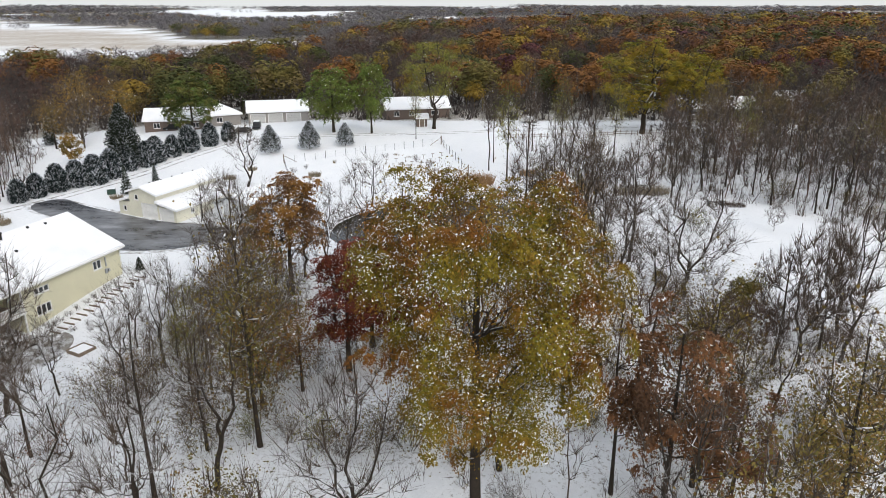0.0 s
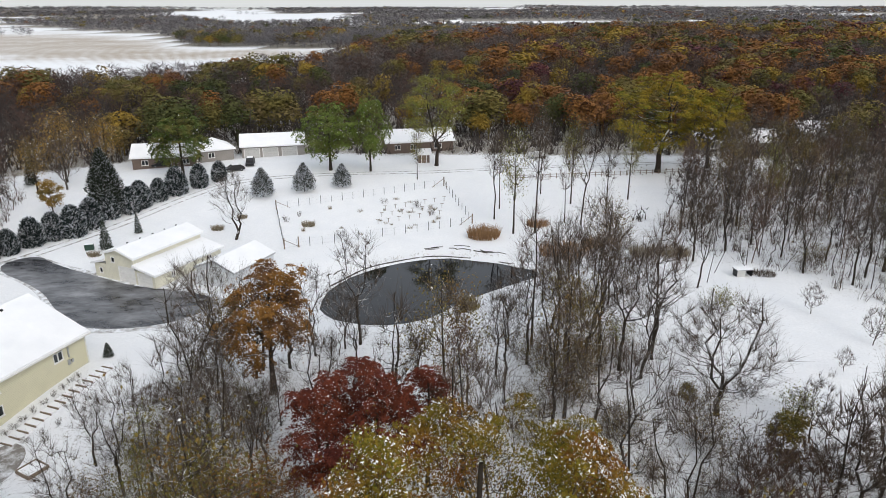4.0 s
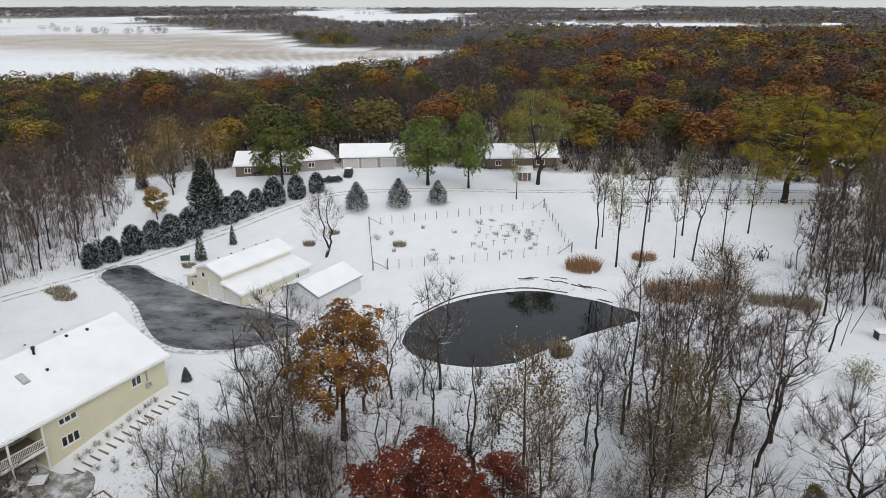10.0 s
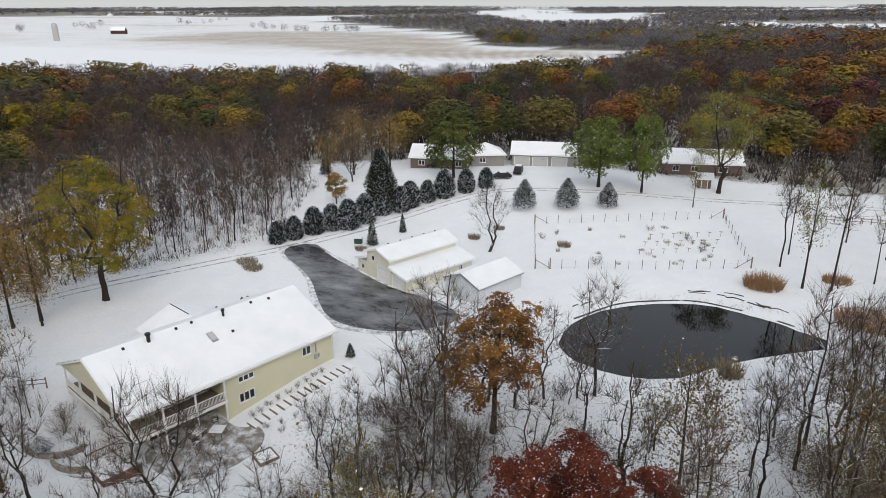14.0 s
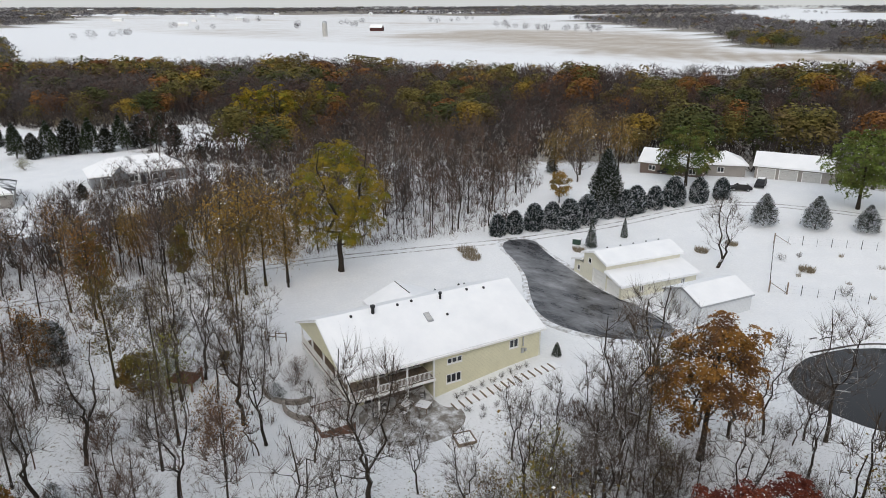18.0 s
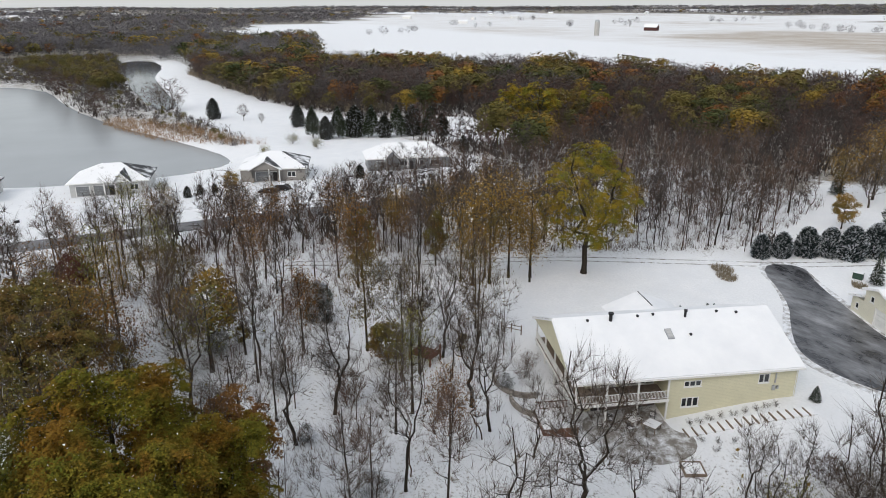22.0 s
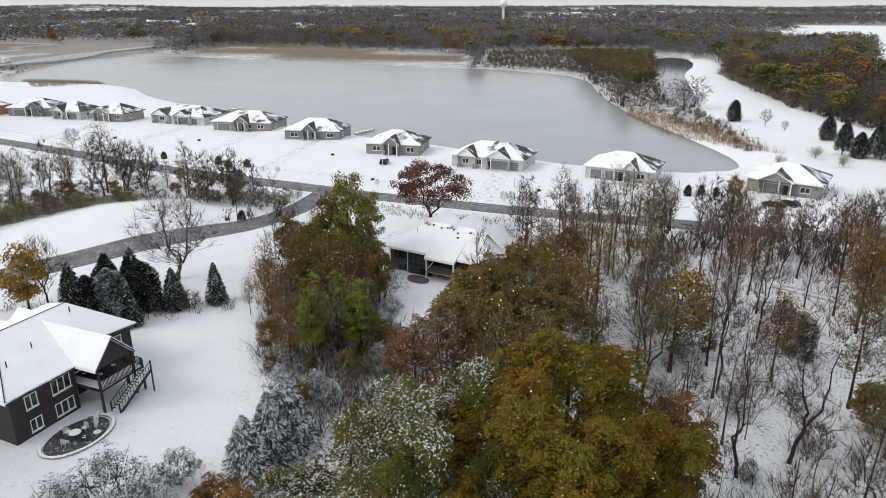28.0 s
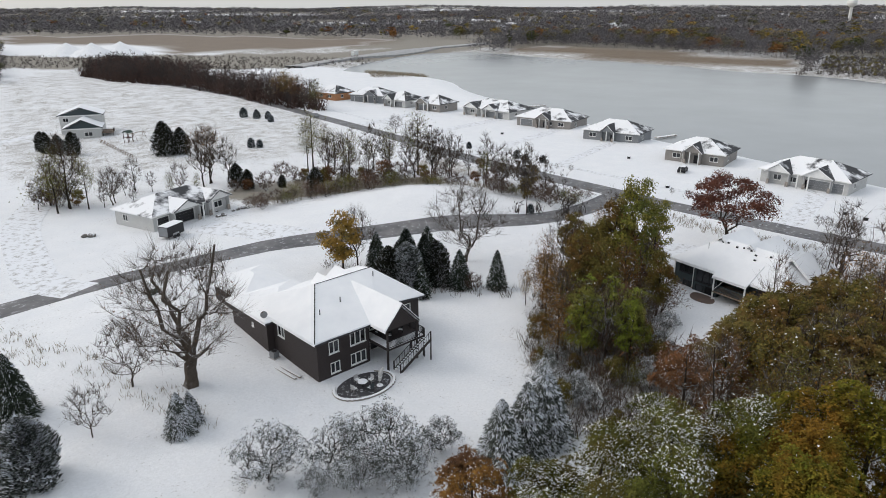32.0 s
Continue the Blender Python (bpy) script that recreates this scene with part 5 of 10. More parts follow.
def limb(segs, tips, rng, p, d, length, r, level, P):
    """Grow one limb and, from it, the next order of limbs."""
    n = P["n"][level]
    last = level == len(P["n"]) - 1
    for i in range(n):
        f = (i + 1) / n
        d = unit(d + rng.normal(0, P["wob"][level], 3) + np.array([0, 0, P["up"][level]]))
        q = p + d * length / n
        ra, rb = r * (1 - P["taper"] * (i / n)), r * (1 - P["taper"] * f)
        segs.append((p, q, ra, rb, level))
        if not last and f >= P["bare"][level]:
            for _ in range(P["kids"][level]):
                a = rng.uniform(0, 6.283)
                side = unit(np.cross(d, unit(np.array([math.cos(a), math.sin(a), 0.3 * rng.normal()]))))
                ang = radians(P["ang"][level] * rng.uniform(0.7, 1.3))
                cd = unit(d * math.cos(ang) + side * math.sin(ang))
                limb(segs, tips, rng, q, cd, length * P["ratio"][level] * (1.15 - 0.6 * f) * rng.uniform(0.7, 1.25), max(min(ra, r * 0.75) * (0.58 if level == 0 else 0.45), 0.008), level + 1, P)
        p = q
    if level >= len(P["n"]) - 2:
        tips.append(p)


def tubes(segs, sides):
    """Tapered tubes for all limbs at once."""
    p = np.array([s[0] for s in segs])
    q = np.array([s[1] for s in segs])
    ra = np.array([s[2] for s in segs])
    rb = np.array([s[3] for s in segs])
    d = q - p
    d /= np.linalg.norm(d, axis=1)[:, None] + 1e-9
    ref = np.where(np.abs(d[:, 2:3]) > 0.9, np.array([[1.0, 0, 0]]), np.array([[0, 0, 1.0]]))
    a = np.cross(d, ref)
    a /= np.linalg.norm(a, axis=1)[:, None] + 1e-9
    b = np.cross(d, a)
    ang = np.arange(sides) * 6.28318 / sides
    ring = a[:, None, :] * np.cos(ang)[None, :, None] + b[:, None, :] * np.sin(ang)[None, :, None]
    q2 = q + d * (rb * 0.5)[:, None]
    V = np.concatenate([p[:, None] + ring * ra[:, None, None], q2[:, None] + ring * rb[:, None, None]], 1).reshape(-1, 3)
    base = (np.arange(len(p)) * 2 * sides)[:, None, None]
    k = np.arange(sides)
    quad = np.stack([k, (k + 1) % sides, sides + (k + 1) % sides, sides + k], -1)[None]
    return V, (base + quad).reshape(-1, 4)


def ribbons(segs, rng):
    """The finest twigs: slim tapered blades."""
    p = np.array([s[0] for s in segs])
    q = np.array([s[1] for s in segs])
    w = np.cross(q - p, rng.normal(0, 1, p.shape))
    w /= np.linalg.norm(w, axis=1)[:, None] + 1e-9
    ra = np.array([s[2] for s in segs])[:, None] * 1.25
    rb = np.array([s[3] for s in segs])[:, None] * 1.25
    V = np.stack([p - w * ra, p + w * ra, q + w * rb, q - w * rb], 1).reshape(-1, 3)
    return V, np.arange(len(V)).reshape(-1, 4)


def spikes(segs, rng):
    """Twigs as single slim triangles."""
    p = np.array([s[0] for s in segs])
    q = np.array([s[1] for s in segs])
    w = np.cross(q - p, rng.normal(0, 1, p.shape))
    w /= np.linalg.norm(w, axis=1)[:, None] + 1e-9
    r = np.array([s[2] for s in segs])[:, None] * 1.5
    V = np.stack([p - w * r, p + w * r, q], 1).reshape(-1, 3)
    return V, np.arange(len(V)).reshape(-1, 3)


def merged(*pairs):
    V, F, n = [], [], 0
    for v, f in pairs:
        V.append(v)
        F.append(f + n)
        n += len(v)
    return np.concatenate(V), np.concatenate(F)


def billows(rng, c, count, size, lump, small=False):
    """Leaves on rounded tufts of the crown, lying along the tufts' skins."""
    r = lump * rng.uniform(0.7, 1.25, len(c))
    k = rng.integers(0, len(c), count)
    d = rng.normal(0, 1, (count, 3))
    d[:, 2] = np.where(d[:, 2] < -0.3, -d[:, 2], d[:, 2])
    d /= np.linalg.norm(d, axis=1)[:, None]
    at = c[k] + d * (r[k] * rng.uniform(0.5, 1.1, count))[:, None] * np.array([1, 1, 0.85])
    nrm = d + rng.normal(0, 0.55, (count, 3))
    nrm /= np.linalg.norm(nrm, axis=1)[:, None]
    u = np.cross(nrm, rng.normal(0, 1, (count, 3)))
    u /= np.linalg.norm(u, axis=1)[:, None]
    w = np.cross(nrm, u)
    s = (size * rng.uniform(0.6, 1.3, count))[:, None]
    if small:
        V = np.stack([at - u * s * 0.5, at + u * s * 0.5 + w * s * 0.22, at - w * s * 0.5], 1).reshape(-1, 3)
        return V, np.arange(3 * count).reshape(count, 3)
    V = np.stack([at - u * s * 0.5, at + w * s * 0.36 - nrm * s * 0.08, at + u * s * 0.5, at - w * s * 0.36 - nrm * s * 0.08], 1).reshape(-1, 3)
    return V, np.arange(4 * count).reshape(count, 4)


def boughs(rng, C, lump, mid, sprays, count, size, reach):
    """Leaves in fans at the ends of the boughs: each fan a shallow dome that leans out of the crown, with dark gaps between."""
    k = rng.integers(0, len(C), sprays)
    out = (C[k] - mid) / (np.linalg.norm(C[k] - mid, axis=1)[:, None] + 1e-6)
    d = rng.normal(0, 1, (sprays, 3)) + out * 0.9 + np.array([0, 0, 0.45])
    d /= np.linalg.norm(d, axis=1)[:, None]
    at = C[k] + d * lump * rng.uniform(0.65, 1.08, (sprays, 1))
    nrm = d * 0.8 + np.array([0, 0, 0.75]) + rng.normal(0, 0.22, (sprays, 3))
    nrm /= np.linalg.norm(nrm, axis=1)[:, None]
    e = np.cross(nrm, rng.normal(0, 1, (sprays, 3)))
    e /= np.linalg.norm(e, axis=1)[:, None]
    f = np.cross(nrm, e)
    wide = reach * rng.uniform(0.6, 1.3, sprays)
    s = rng.integers(0, sprays, count)
    r, a = np.sqrt(rng.random(count)), rng.uniform(0, 6.2832, count)
    r *= 0.75 + 0.25 * np.cos(5 * a + s)
    w = wide[s][:, None]
    p = at[s] + (e[s] * np.cos(a)[:, None] + f[s] * np.sin(a)[:, None]) * r[:, None] * w + nrm[s] * w * (0.22 - 0.42 * r[:, None] ** 2 + rng.normal(0, 0.07, (count, 1)))
    fill = rng.random(count) < 0.24
    p[fill] = C[k[s[fill]]] + rng.normal(0, lump * 0.42, (fill.sum(), 3))
    q = nrm[s] + rng.normal(0, 0.42, (count, 3))
    q /= np.linalg.norm(q, axis=1)[:, None]
    u = np.cross(q, rng.normal(0, 1, (count, 3)))
    u /= np.linalg.norm(u, axis=1)[:, None]
    v = np.cross(q, u)
    z = (size * rng.uniform(0.6, 1.35, count))[:, None]
    V = np.stack([p - u * z * 0.55, p + u * z * 0.5 + v * z * 0.25, p - v * z * 0.5], 1).reshape(-1, 3)
    return V, np.arange(3 * count).reshape(count, 3)


def blades(rng, at, size, flat=0.0):
    """Small bent leaf blades at the places given, as lozenges of four corners."""
    n = len(at)
    u = rng.normal(0, 1, (n, 3))
    u[:, 2] *= 1 - flat
    u /= np.linalg.norm(u, axis=1)[:, None]
    w = np.cross(u, rng.normal(0, 1, (n, 3)))
    w /= np.linalg.norm(w, axis=1)[:, None]
    s = (size * rng.uniform(0.6, 1.3, n))[:, None]
    V = np.stack([at - u * s * 0.5, at + w * s * 0.34, at + u * s * 0.5, at - w * s * 0.34], 1).reshape(-1, 3)
    F = np.arange(4 * n).reshape(n, 4)
    return V, F


SHRUB = dict(n=(3, 3, 2), wob=(0.15, 0.2, 0.25), up=(0.10, 0.06, 0.03), bare=(0.3, 0.3), kids=(2, 3), ang=(35, 40), ratio=(0.6, 0.6), taper=0.7)

SHAPES, RADIUS = {}, {}


def bow(a, b, n, rng, lift=0.35):
    """A limb's line from a to b: outwards first, then upwards."""
    c = np.array([a[0] + (b[0] - a[0]) * 0.62, a[1] + (b[1] - a[1]) * 0.62, a[2] + (b[2] - a[2]) * lift])
    t = np.linspace(0, 1, n + 1)[:, None]
    P = a * (1 - t) ** 2 + 2 * c * t * (1 - t) + b * t ** 2
    P[1:-1] += rng.normal(0, 0.035 * np.linalg.norm(b - a), (n - 1, 3))
    return P


def skeleton(rng, H, R, low, r, lumps, leaders=1, primaries=8, split=0.3, twigs=12, lump=1.0, fine=0.011, lean=0.04, twig_segs=2, reach=1.0):
    """Trunk, limbs that reach for the tufts of a crown, and sprays of twigs in each tuft."""
    segs, nodes = [], []

    def run(P, ra, rb, level):
        for k in range(len(P) - 1):
            u, v = k / (len(P) - 1), (k + 1) / (len(P) - 1)
            segs.append((P[k], P[k + 1], ra + (rb - ra) * u, ra + (rb - ra) * v, level))
            nodes.append((P[k + 1], ra + (rb - ra) * v, level))

    top = H * (0.86 if leaders == 1 else split)
    P = np.column_stack([rng.normal(0, lean * H * 0.12, 7).cumsum() * np.linspace(0, 1, 7), rng.normal(0, lean * H * 0.12, 7).cumsum() * np.linspace(0, 1, 7), np.linspace(-0.3, top, 7)])
    P[0, :2] = 0
    run(P, r, r * (0.22 if leaders == 1 else 0.8), 0)
    if leaders > 1:
        a0 = rng.uniform(0, 6.28)
        for k in range(leaders):
            a = a0 + 6.283 * k / leaders + rng.normal(0, 0.3)
            d = R * rng.uniform(0.25, 0.55)
            run(bow(P[-1], np.array([P[-1][0] + math.cos(a) * d, P[-1][1] + math.sin(a) * d, H * rng.uniform(0.78, 0.9)]), 6, rng, 0.25), r * 0.8 / math.sqrt(leaders) * 1.15, r * 0.16, 0)
    # tufts of the crown
    d = rng.normal(0, 1, (lumps, 3))
    d /= np.linalg.norm(d, axis=1)[:, None]
    k = rng.uniform(0.25, 1, lumps)[:, None] ** 0.45
    half = H * (1 - low) / 2
    C = d * k * np.array([R - lump * 0.6, R - lump * 0.6, half - lump * 0.5]) * rng.uniform(0.82, 1.0, (lumps, 1)) + np.array([0, 0, H - half])
    C[:, :2] *= (0.72 + 0.28 * np.clip((H - C[:, 2]) / (half * 1.2), 0, 1))[:, None]
    trunk_nodes = [n for n in nodes if n[0][2] > low * H * 0.55]

    def attach(target, pool):
        best = min(pool, key=lambda n: np.linalg.norm(n[0] - target) + 1.6 * max(0, n[0][2] - (target[2] - 0.55 * math.hypot(n[0][0] - target[0], n[0][1] - target[1]))))
        return best

    order = rng.permutation(lumps)
    for idx in order[:primaries]:
        n = attach(C[idx], trunk_nodes)
        run(bow(n[0], C[idx], 4, rng), max(n[1] * 0.5, 0.034), 0.014, 1)
    pool = [n for n in nodes if n[2] == 1] + trunk_nodes
    ends = []
    for idx in order:
        if idx in order[:primaries]:
            continue
        n = attach(C[idx], pool)
        P2 = bow(n[0], C[idx], 3, rng)
        for q in range(3):
            ra = max(min(n[1] * 0.55, 0.036), 0.018)
            segs.append((P2[q], P2[q + 1], ra + (0.009 - ra) * q / 3, ra + (0.009 - ra) * (q + 1) / 3, 2))
        ends.append((P2[-2], P2[-1]))
    for idx in order[:primaries]:
        ends.append((C[idx] * 0.85 + np.array([0, 0, 0.15 * C[idx][2] - 0.3]), C[idx]))
    for a, b in ends:
        for _ in range(twigs):
            st = a + (b - a) * rng.uniform(0.0, 1.0)
            v = rng.normal(0, 0.75, 3) + np.array([0, 0, 0.75]) + unit(b - a) * 0.8
            en = (b if twig_segs == 2 else st) + unit(v) * lump * reach * rng.uniform(0.5, 1.2)
            if twig_segs == 1:
                segs.append((st, en, fine, fine * 0.4, 3))
            else:
                m = (st + en) / 2 + rng.normal(0, 0.10 * lump, 3)
                segs.append((st, m, fine * 1.2, fine * 0.8, 3))
                segs.append((m, en, fine * 0.8, fine * 0.4, 3))
    return segs, C


def shape(key, P, seed, height, r, twig=M_TWIG, bark=M_BARK, leaves=None, count=0, size=0.3, spread=0.5, stems=1, low=0.3, lump=None, lumps=40, R=3.0, leaders=1, twigs=13, primaries=9, split=0.3, fine=0.011, lean=0.04, twig_segs=2, reach=1.0, small=False, fans=0, fan=0.8):
    """A tree kept off stage as meshes: trunk and limbs, fine twigs, and leaves if it has any."""
    rng = np.random.default_rng(seed)
    if P is SHRUB:
        segs, tips = [], []
        for k in range(stems):
            a = rng.uniform(0, 6.28)
            d = unit(np.array([math.cos(a) * 0.4, math.sin(a) * 0.4, 1.0]))
            limb(segs, tips, rng, np.array([math.cos(a) * 0.25, math.sin(a) * 0.25, -0.3]), d, height * rng.uniform(0.8, 1.0), r / math.sqrt(stems), 0, P)
        k = height / max(s[1][2] for s in segs)
        segs = [(p * k, q * k, a, b, 0 if lv == 0 else 3) for p, q, a, b, lv in segs]
        C = np.array(tips) * k
        lump = lump or 0.3
    else:
        lump = lump or R * 0.34
        segs, C = skeleton(rng, height, R, low, r, lumps, leaders, primaries, split, twigs, lump, fine, lean, twig_segs, reach)
    thick = [s for s in segs if s[4] <= 1]
    thick = [(p, q, ra * (1.35 if i == 0 else 1), rb, lv) for i, (p, q, ra, rb, lv) in enumerate(thick)]
    mid = [s for s in segs if s[4] == 2]
    fine_segs = [s for s in segs if s[4] == 3]
    wood = merged(tubes(thick, 5), ribbons(mid, rng)) if mid else tubes(thick, 5)
    out = [("trunk", wood, bark), ("branchwork", (spikes if twig_segs == 1 and P is not SHRUB else ribbons)(fine_segs, rng), twig)]
    if leaves and fans:
        out.append(("crown", boughs(rng, C, lump, np.array([0, 0, height * (0.4 + low * 0.4)]), fans, count, size, fan), leaves))
    elif leaves and spread < 0:
        out.append(("crown", billows(rng, C, count, size, lump, small), leaves))
    elif leaves:
        at = C[rng.integers(0, len(C), count)] + rng.normal(0, spread, (count, 3))
        out.append(("crown", blades(rng, at, size), leaves))
    SHAPES[key] = []
    RADIUS[key] = R
    for name, (V, F), mat in out:
        me_ob = link_mesh(name, V, F, mat)
        SHAPES[key].append((name, me_ob.data))
        bpy.data.objects.remove(me_ob)
    return height


HEIGHT = {}


def define(key, *args, **kw):
    HEIGHT[key] = shape(key, *args, **kw)


def plant(key, x, y, h, label, category="tree", group="", name="tree", turn=None, wide=1.0, radius=None):
    """Set one tree of a shape on the ground, h metres high."""
    rng = random.Random(int(x * 37 + y * 101))
    s = h / HEIGHT[key]
    if radius:
        wide = radius / (RADIUS[key] * s)
    m = pose(x, y, zt(x, y) - 0.05, 0, 0, rng.uniform(0, 360) if turn is None else turn) @ Matrix.Diagonal((s * wide, s * wide, s, 1))
    ob = root(name, m, label, category, group)
    for part_name, me in SHAPES[key]:
        p = new(part_name, me)
        p.parent = ob
        if part_name == "branchwork":
            tagged(p, kind="stuff")
    return ob


TREE = None
BARE_TREE = dict(twig_segs=1, twigs=13, fine=0.0095, reach=1.6)
for i in range(4):
    define("forest_%d" % i, TREE, 20 + i, 15, 0.15, R=2.8 + 0.25 * i, low=0.30, lumps=56, primaries=16, lean=0.07, leaders=1 + i % 2, split=0.35, lump=1.15, **BARE_TREE)
    define("forked_%d" % i, TREE, 40 + i, 14, 0.175, R=3.4 + 0.3 * i, low=0.26, lumps=62, leaders=2 + i % 2, split=0.2 + 0.06 * i, primaries=15, lean=0.07, lump=1.25, **BARE_TREE)
for i in range(2):
    define("red_forest_%d" % i, TREE, 60 + i, 13, 0.12, twig=M_TWIG_RED, R=2.7, low=0.22, lumps=52, primaries=12, lean=0.07, lump=1.1, **BARE_TREE)
    define("leaning_%d" % i, TREE, 70 + i, 12, 0.18, R=3.2, low=0.2, lumps=50, primaries=13, lean=0.2, leaders=2, split=0.3, lump=1.2, **BARE_TREE)
    define("open_%d" % i, TREE, 80 + i, 13, 0.23, R=5.8, low=0.12, bark=M_BARK_BROWN if i else M_BARK, lumps=140, leaders=3, split=0.18, primaries=26, lump=1.3, lean=0.08, twig_segs=1, twigs=15, fine=0.0095, reach=1.5)
    define("sapling_%d" % i, TREE, 90 + i, 7, 0.05, twig=M_TWIG_RED, R=1.5, low=0.15, lumps=20, lean=0.15, lump=0.7, twig_segs=1, twigs=14)
define("lawn_twin", TREE, 94, 13, 0.28, R=4.6, low=0.18, lumps=70, leaders=2, split=0.1, lump=1.3, primaries=16, lean=0.1, **BARE_TREE)
define("yard_small", TREE, 95, 6, 0.075, bark=M_BARK_BROWN, R=2.7, low=0.12, lumps=90, leaders=3, split=0.18, primaries=18, lump=0.7, twig_segs=1, twigs=11, fine=0.008, reach=1.3)
define("huge_bare", TREE, 98, 17, 0.62, bark=M_BARK_BROWN, leaves=L_BROWN, count=350, size=0.18, spread=0.9, R=8.0, low=0.12, lumps=230, leaders=4, split=0.22, primaries=36, lump=1.7, lean=0.1, twig_segs=1, twigs=16, fine=0.011, reach=1.4)
define("big_oak", TREE, 101, 21, 0.42, leaves=L_OAK, count=190000, size=0.115, fans=700, fan=0.8, low=0.30, R=8.6, lump=1.9, lumps=60, twigs=5, primaries=16)
define("oak_rust", TREE, 103, 15, 0.26, leaves=L_RUST, count=26000, size=0.19, fans=240, fan=0.7, low=0.14, R=4.9, lump=1.15, lumps=52, twigs=10)
define("oak_brown", TREE, 105, 13, 0.24, leaves=L_BROWN, count=15000, size=0.18, fans=170, fan=0.6, low=0.2, R=4.0, lump=1.0, lumps=55, twigs=8)
define("oak_wine", TREE, 106, 13, 0.36, leaves=L_WINE, count=13000, size=0.30, spread=-1, small=True, low=0.25, R=8.5, lump=1.4, lumps=75, twigs=9, leaders=3, split=0.2)
define("maple_red", TREE, 107, 13, 0.22, leaves=L_RED, count=24000, size=0.15, fans=220, fan=0.6, low=0.2, R=3.2, lump=0.9, lumps=46, twigs=5)
define("maple_green", TREE, 109, 15, 0.30, leaves=L_GREEN, count=22000, size=0.27, fans=300, fan=0.9, low=0.15, R=6.5, lump=1.7, lumps=60, twigs=4)
define("maple_dark", TREE, 111, 14, 0.28, leaves=L_DKGREEN, count=20000, size=0.27, fans=260, fan=0.9, low=0.10, R=5.5, lump=1.6, lumps=60, twigs=4)
define("cottonwood_yellow", TREE, 113, 22, 0.42, leaves=L_YELLOW, count=62000, size=0.17, fans=900, fan=0.62, low=0.16, R=8.5, lump=1.15, lumps=170, twigs=8, leaders=2, split=0.3)
define("cottonwood_far", TREE, 114, 22, 0.42, leaves=L_YELLOW, count=9000, size=0.45, fans=200, fan=1.1, low=0.14, R=8.5, lump=1.7, lumps=60, twigs=6, leaders=2, split=0.3)
define("thin_yellow_green", TREE, 115, 20, 0.36, leaves=L_YGREEN, count=13000, size=0.22, spread=-1, small=True, low=0.2, R=8.0, lump=1.6, lumps=80, twigs=16, leaders=3, split=0.2)
define("thin_green", TREE, 117, 14, 0.16, leaves=L_YGREEN, count=1300, size=0.20, spread=0.8, low=0.2, R=3.0, lumps=52, lean=0.07, **BARE_TREE)
define("thin_gold", TREE, 119, 14, 0.16, leaves=L_GOLD, count=3000, size=0.20, spread=0.9, low=0.2, R=3.2, lumps=52, lean=0.07, **BARE_TREE)
define("thin_rust", TREE, 120, 13, 0.15, leaves=L_RUST, count=2200, size=0.20, spread=0.9, low=0.15, R=3.0, lumps=52, lean=0.07, **BARE_TREE)
define("thin_olive", TREE, 122, 11, 0.12, leaves=L_OLIVE, count=3600, size=0.13, spread=0.75, low=0.1, R=2.8, lumps=52, lean=0.10, **BARE_TREE)
define("small_gold", TREE, 121, 6, 0.12, leaves=L_GOLD, count=5000, size=0.22, spread=-1, small=True, low=0.1, R=2.6, lump=0.8, lumps=28, twigs=5)
define("canopy_green", TREE, 123, 19, 0.40, leaves=L_CANOPY, count=105000, size=0.185, fans=600, fan=0.85, low=0.2, R=7.9, lump=1.9, lumps=46, twigs=4)
define("canopy_frost", TREE, 125, 18, 0.40, leaves=L_FROST, count=105000, size=0.15, fans=520, fan=0.85, low=0.2, R=7.3, lump=1.8, lumps=44, twigs=6)
define("canopy_olive", TREE, 127, 16, 0.36, leaves=L_OLIVE, count=17000, size=0.24, fans=260, fan=0.75, low=0.25, R=6.0, lump=1.3, lumps=70, twigs=10)
define("poplar_green", TREE, 129, 18, 0.2, leaves=L_YGREEN, count=9000, size=0.32, spread=-1, small=True, low=0.03, R=4.0, lump=1.2, lumps=70, twigs=10)
define("poplar_lime", TREE, 130, 13, 0.14, leaves=L_LIME, count=9000, size=0.17, fans=130, fan=0.6, low=0.22, R=2.9, lump=0.9, lumps=46, twigs=14)
define("poplar_dark", TREE, 131, 15, 0.2, leaves=L_OLIVE, count=8500, size=0.33, spread=-1, small=True, low=0.03, R=4.2, lump=1.3, lumps=65, twigs=8)
define("bush_olive", TREE, 133, 7, 0.09, leaves=L_OLIVE, count=3600, size=0.27, spread=-1, small=True, low=0.0, R=2.8, lump=0.9, lumps=44, twigs=12, leaders=4, split=0.08)
define("bush_rust", TREE, 134, 6, 0.09, leaves=L_BROWN, count=2600, size=0.27, spread=-1, small=True, low=0.0, R=2.6, lump=0.9, lumps=40, twigs=14, leaders=4, split=0.08)
for i in range(3):
    define("row_%d" % i, TREE, 150 + i, 13, 0.17, R=3.6 + 0.3 * i, low=0.12, lumps=60, leaders=1 + i, split=0.22, primaries=15, lean=0.08, lump=1.25, twig_segs=1, twigs=12, fine=0.021, reach=1.4)
define("bush_bare", TREE, 155, 4.5, 0.06, twig=M_TWIG_RED, R=2.6, low=0.0, lumps=60, leaders=5, split=0.05, primaries=18, lump=0.8, twig_segs=1, twigs=12, fine=0.016, reach=1.2)
define("shrub_0", SHRUB, 140, 2.2, 0.06, stems=11)
define("shrub_1", SHRUB, 141, 2.6, 0.06, stems=12, twig=M_TWIG_RED, leaves=L_BROWN, count=160, size=0.12, spread=0.25)
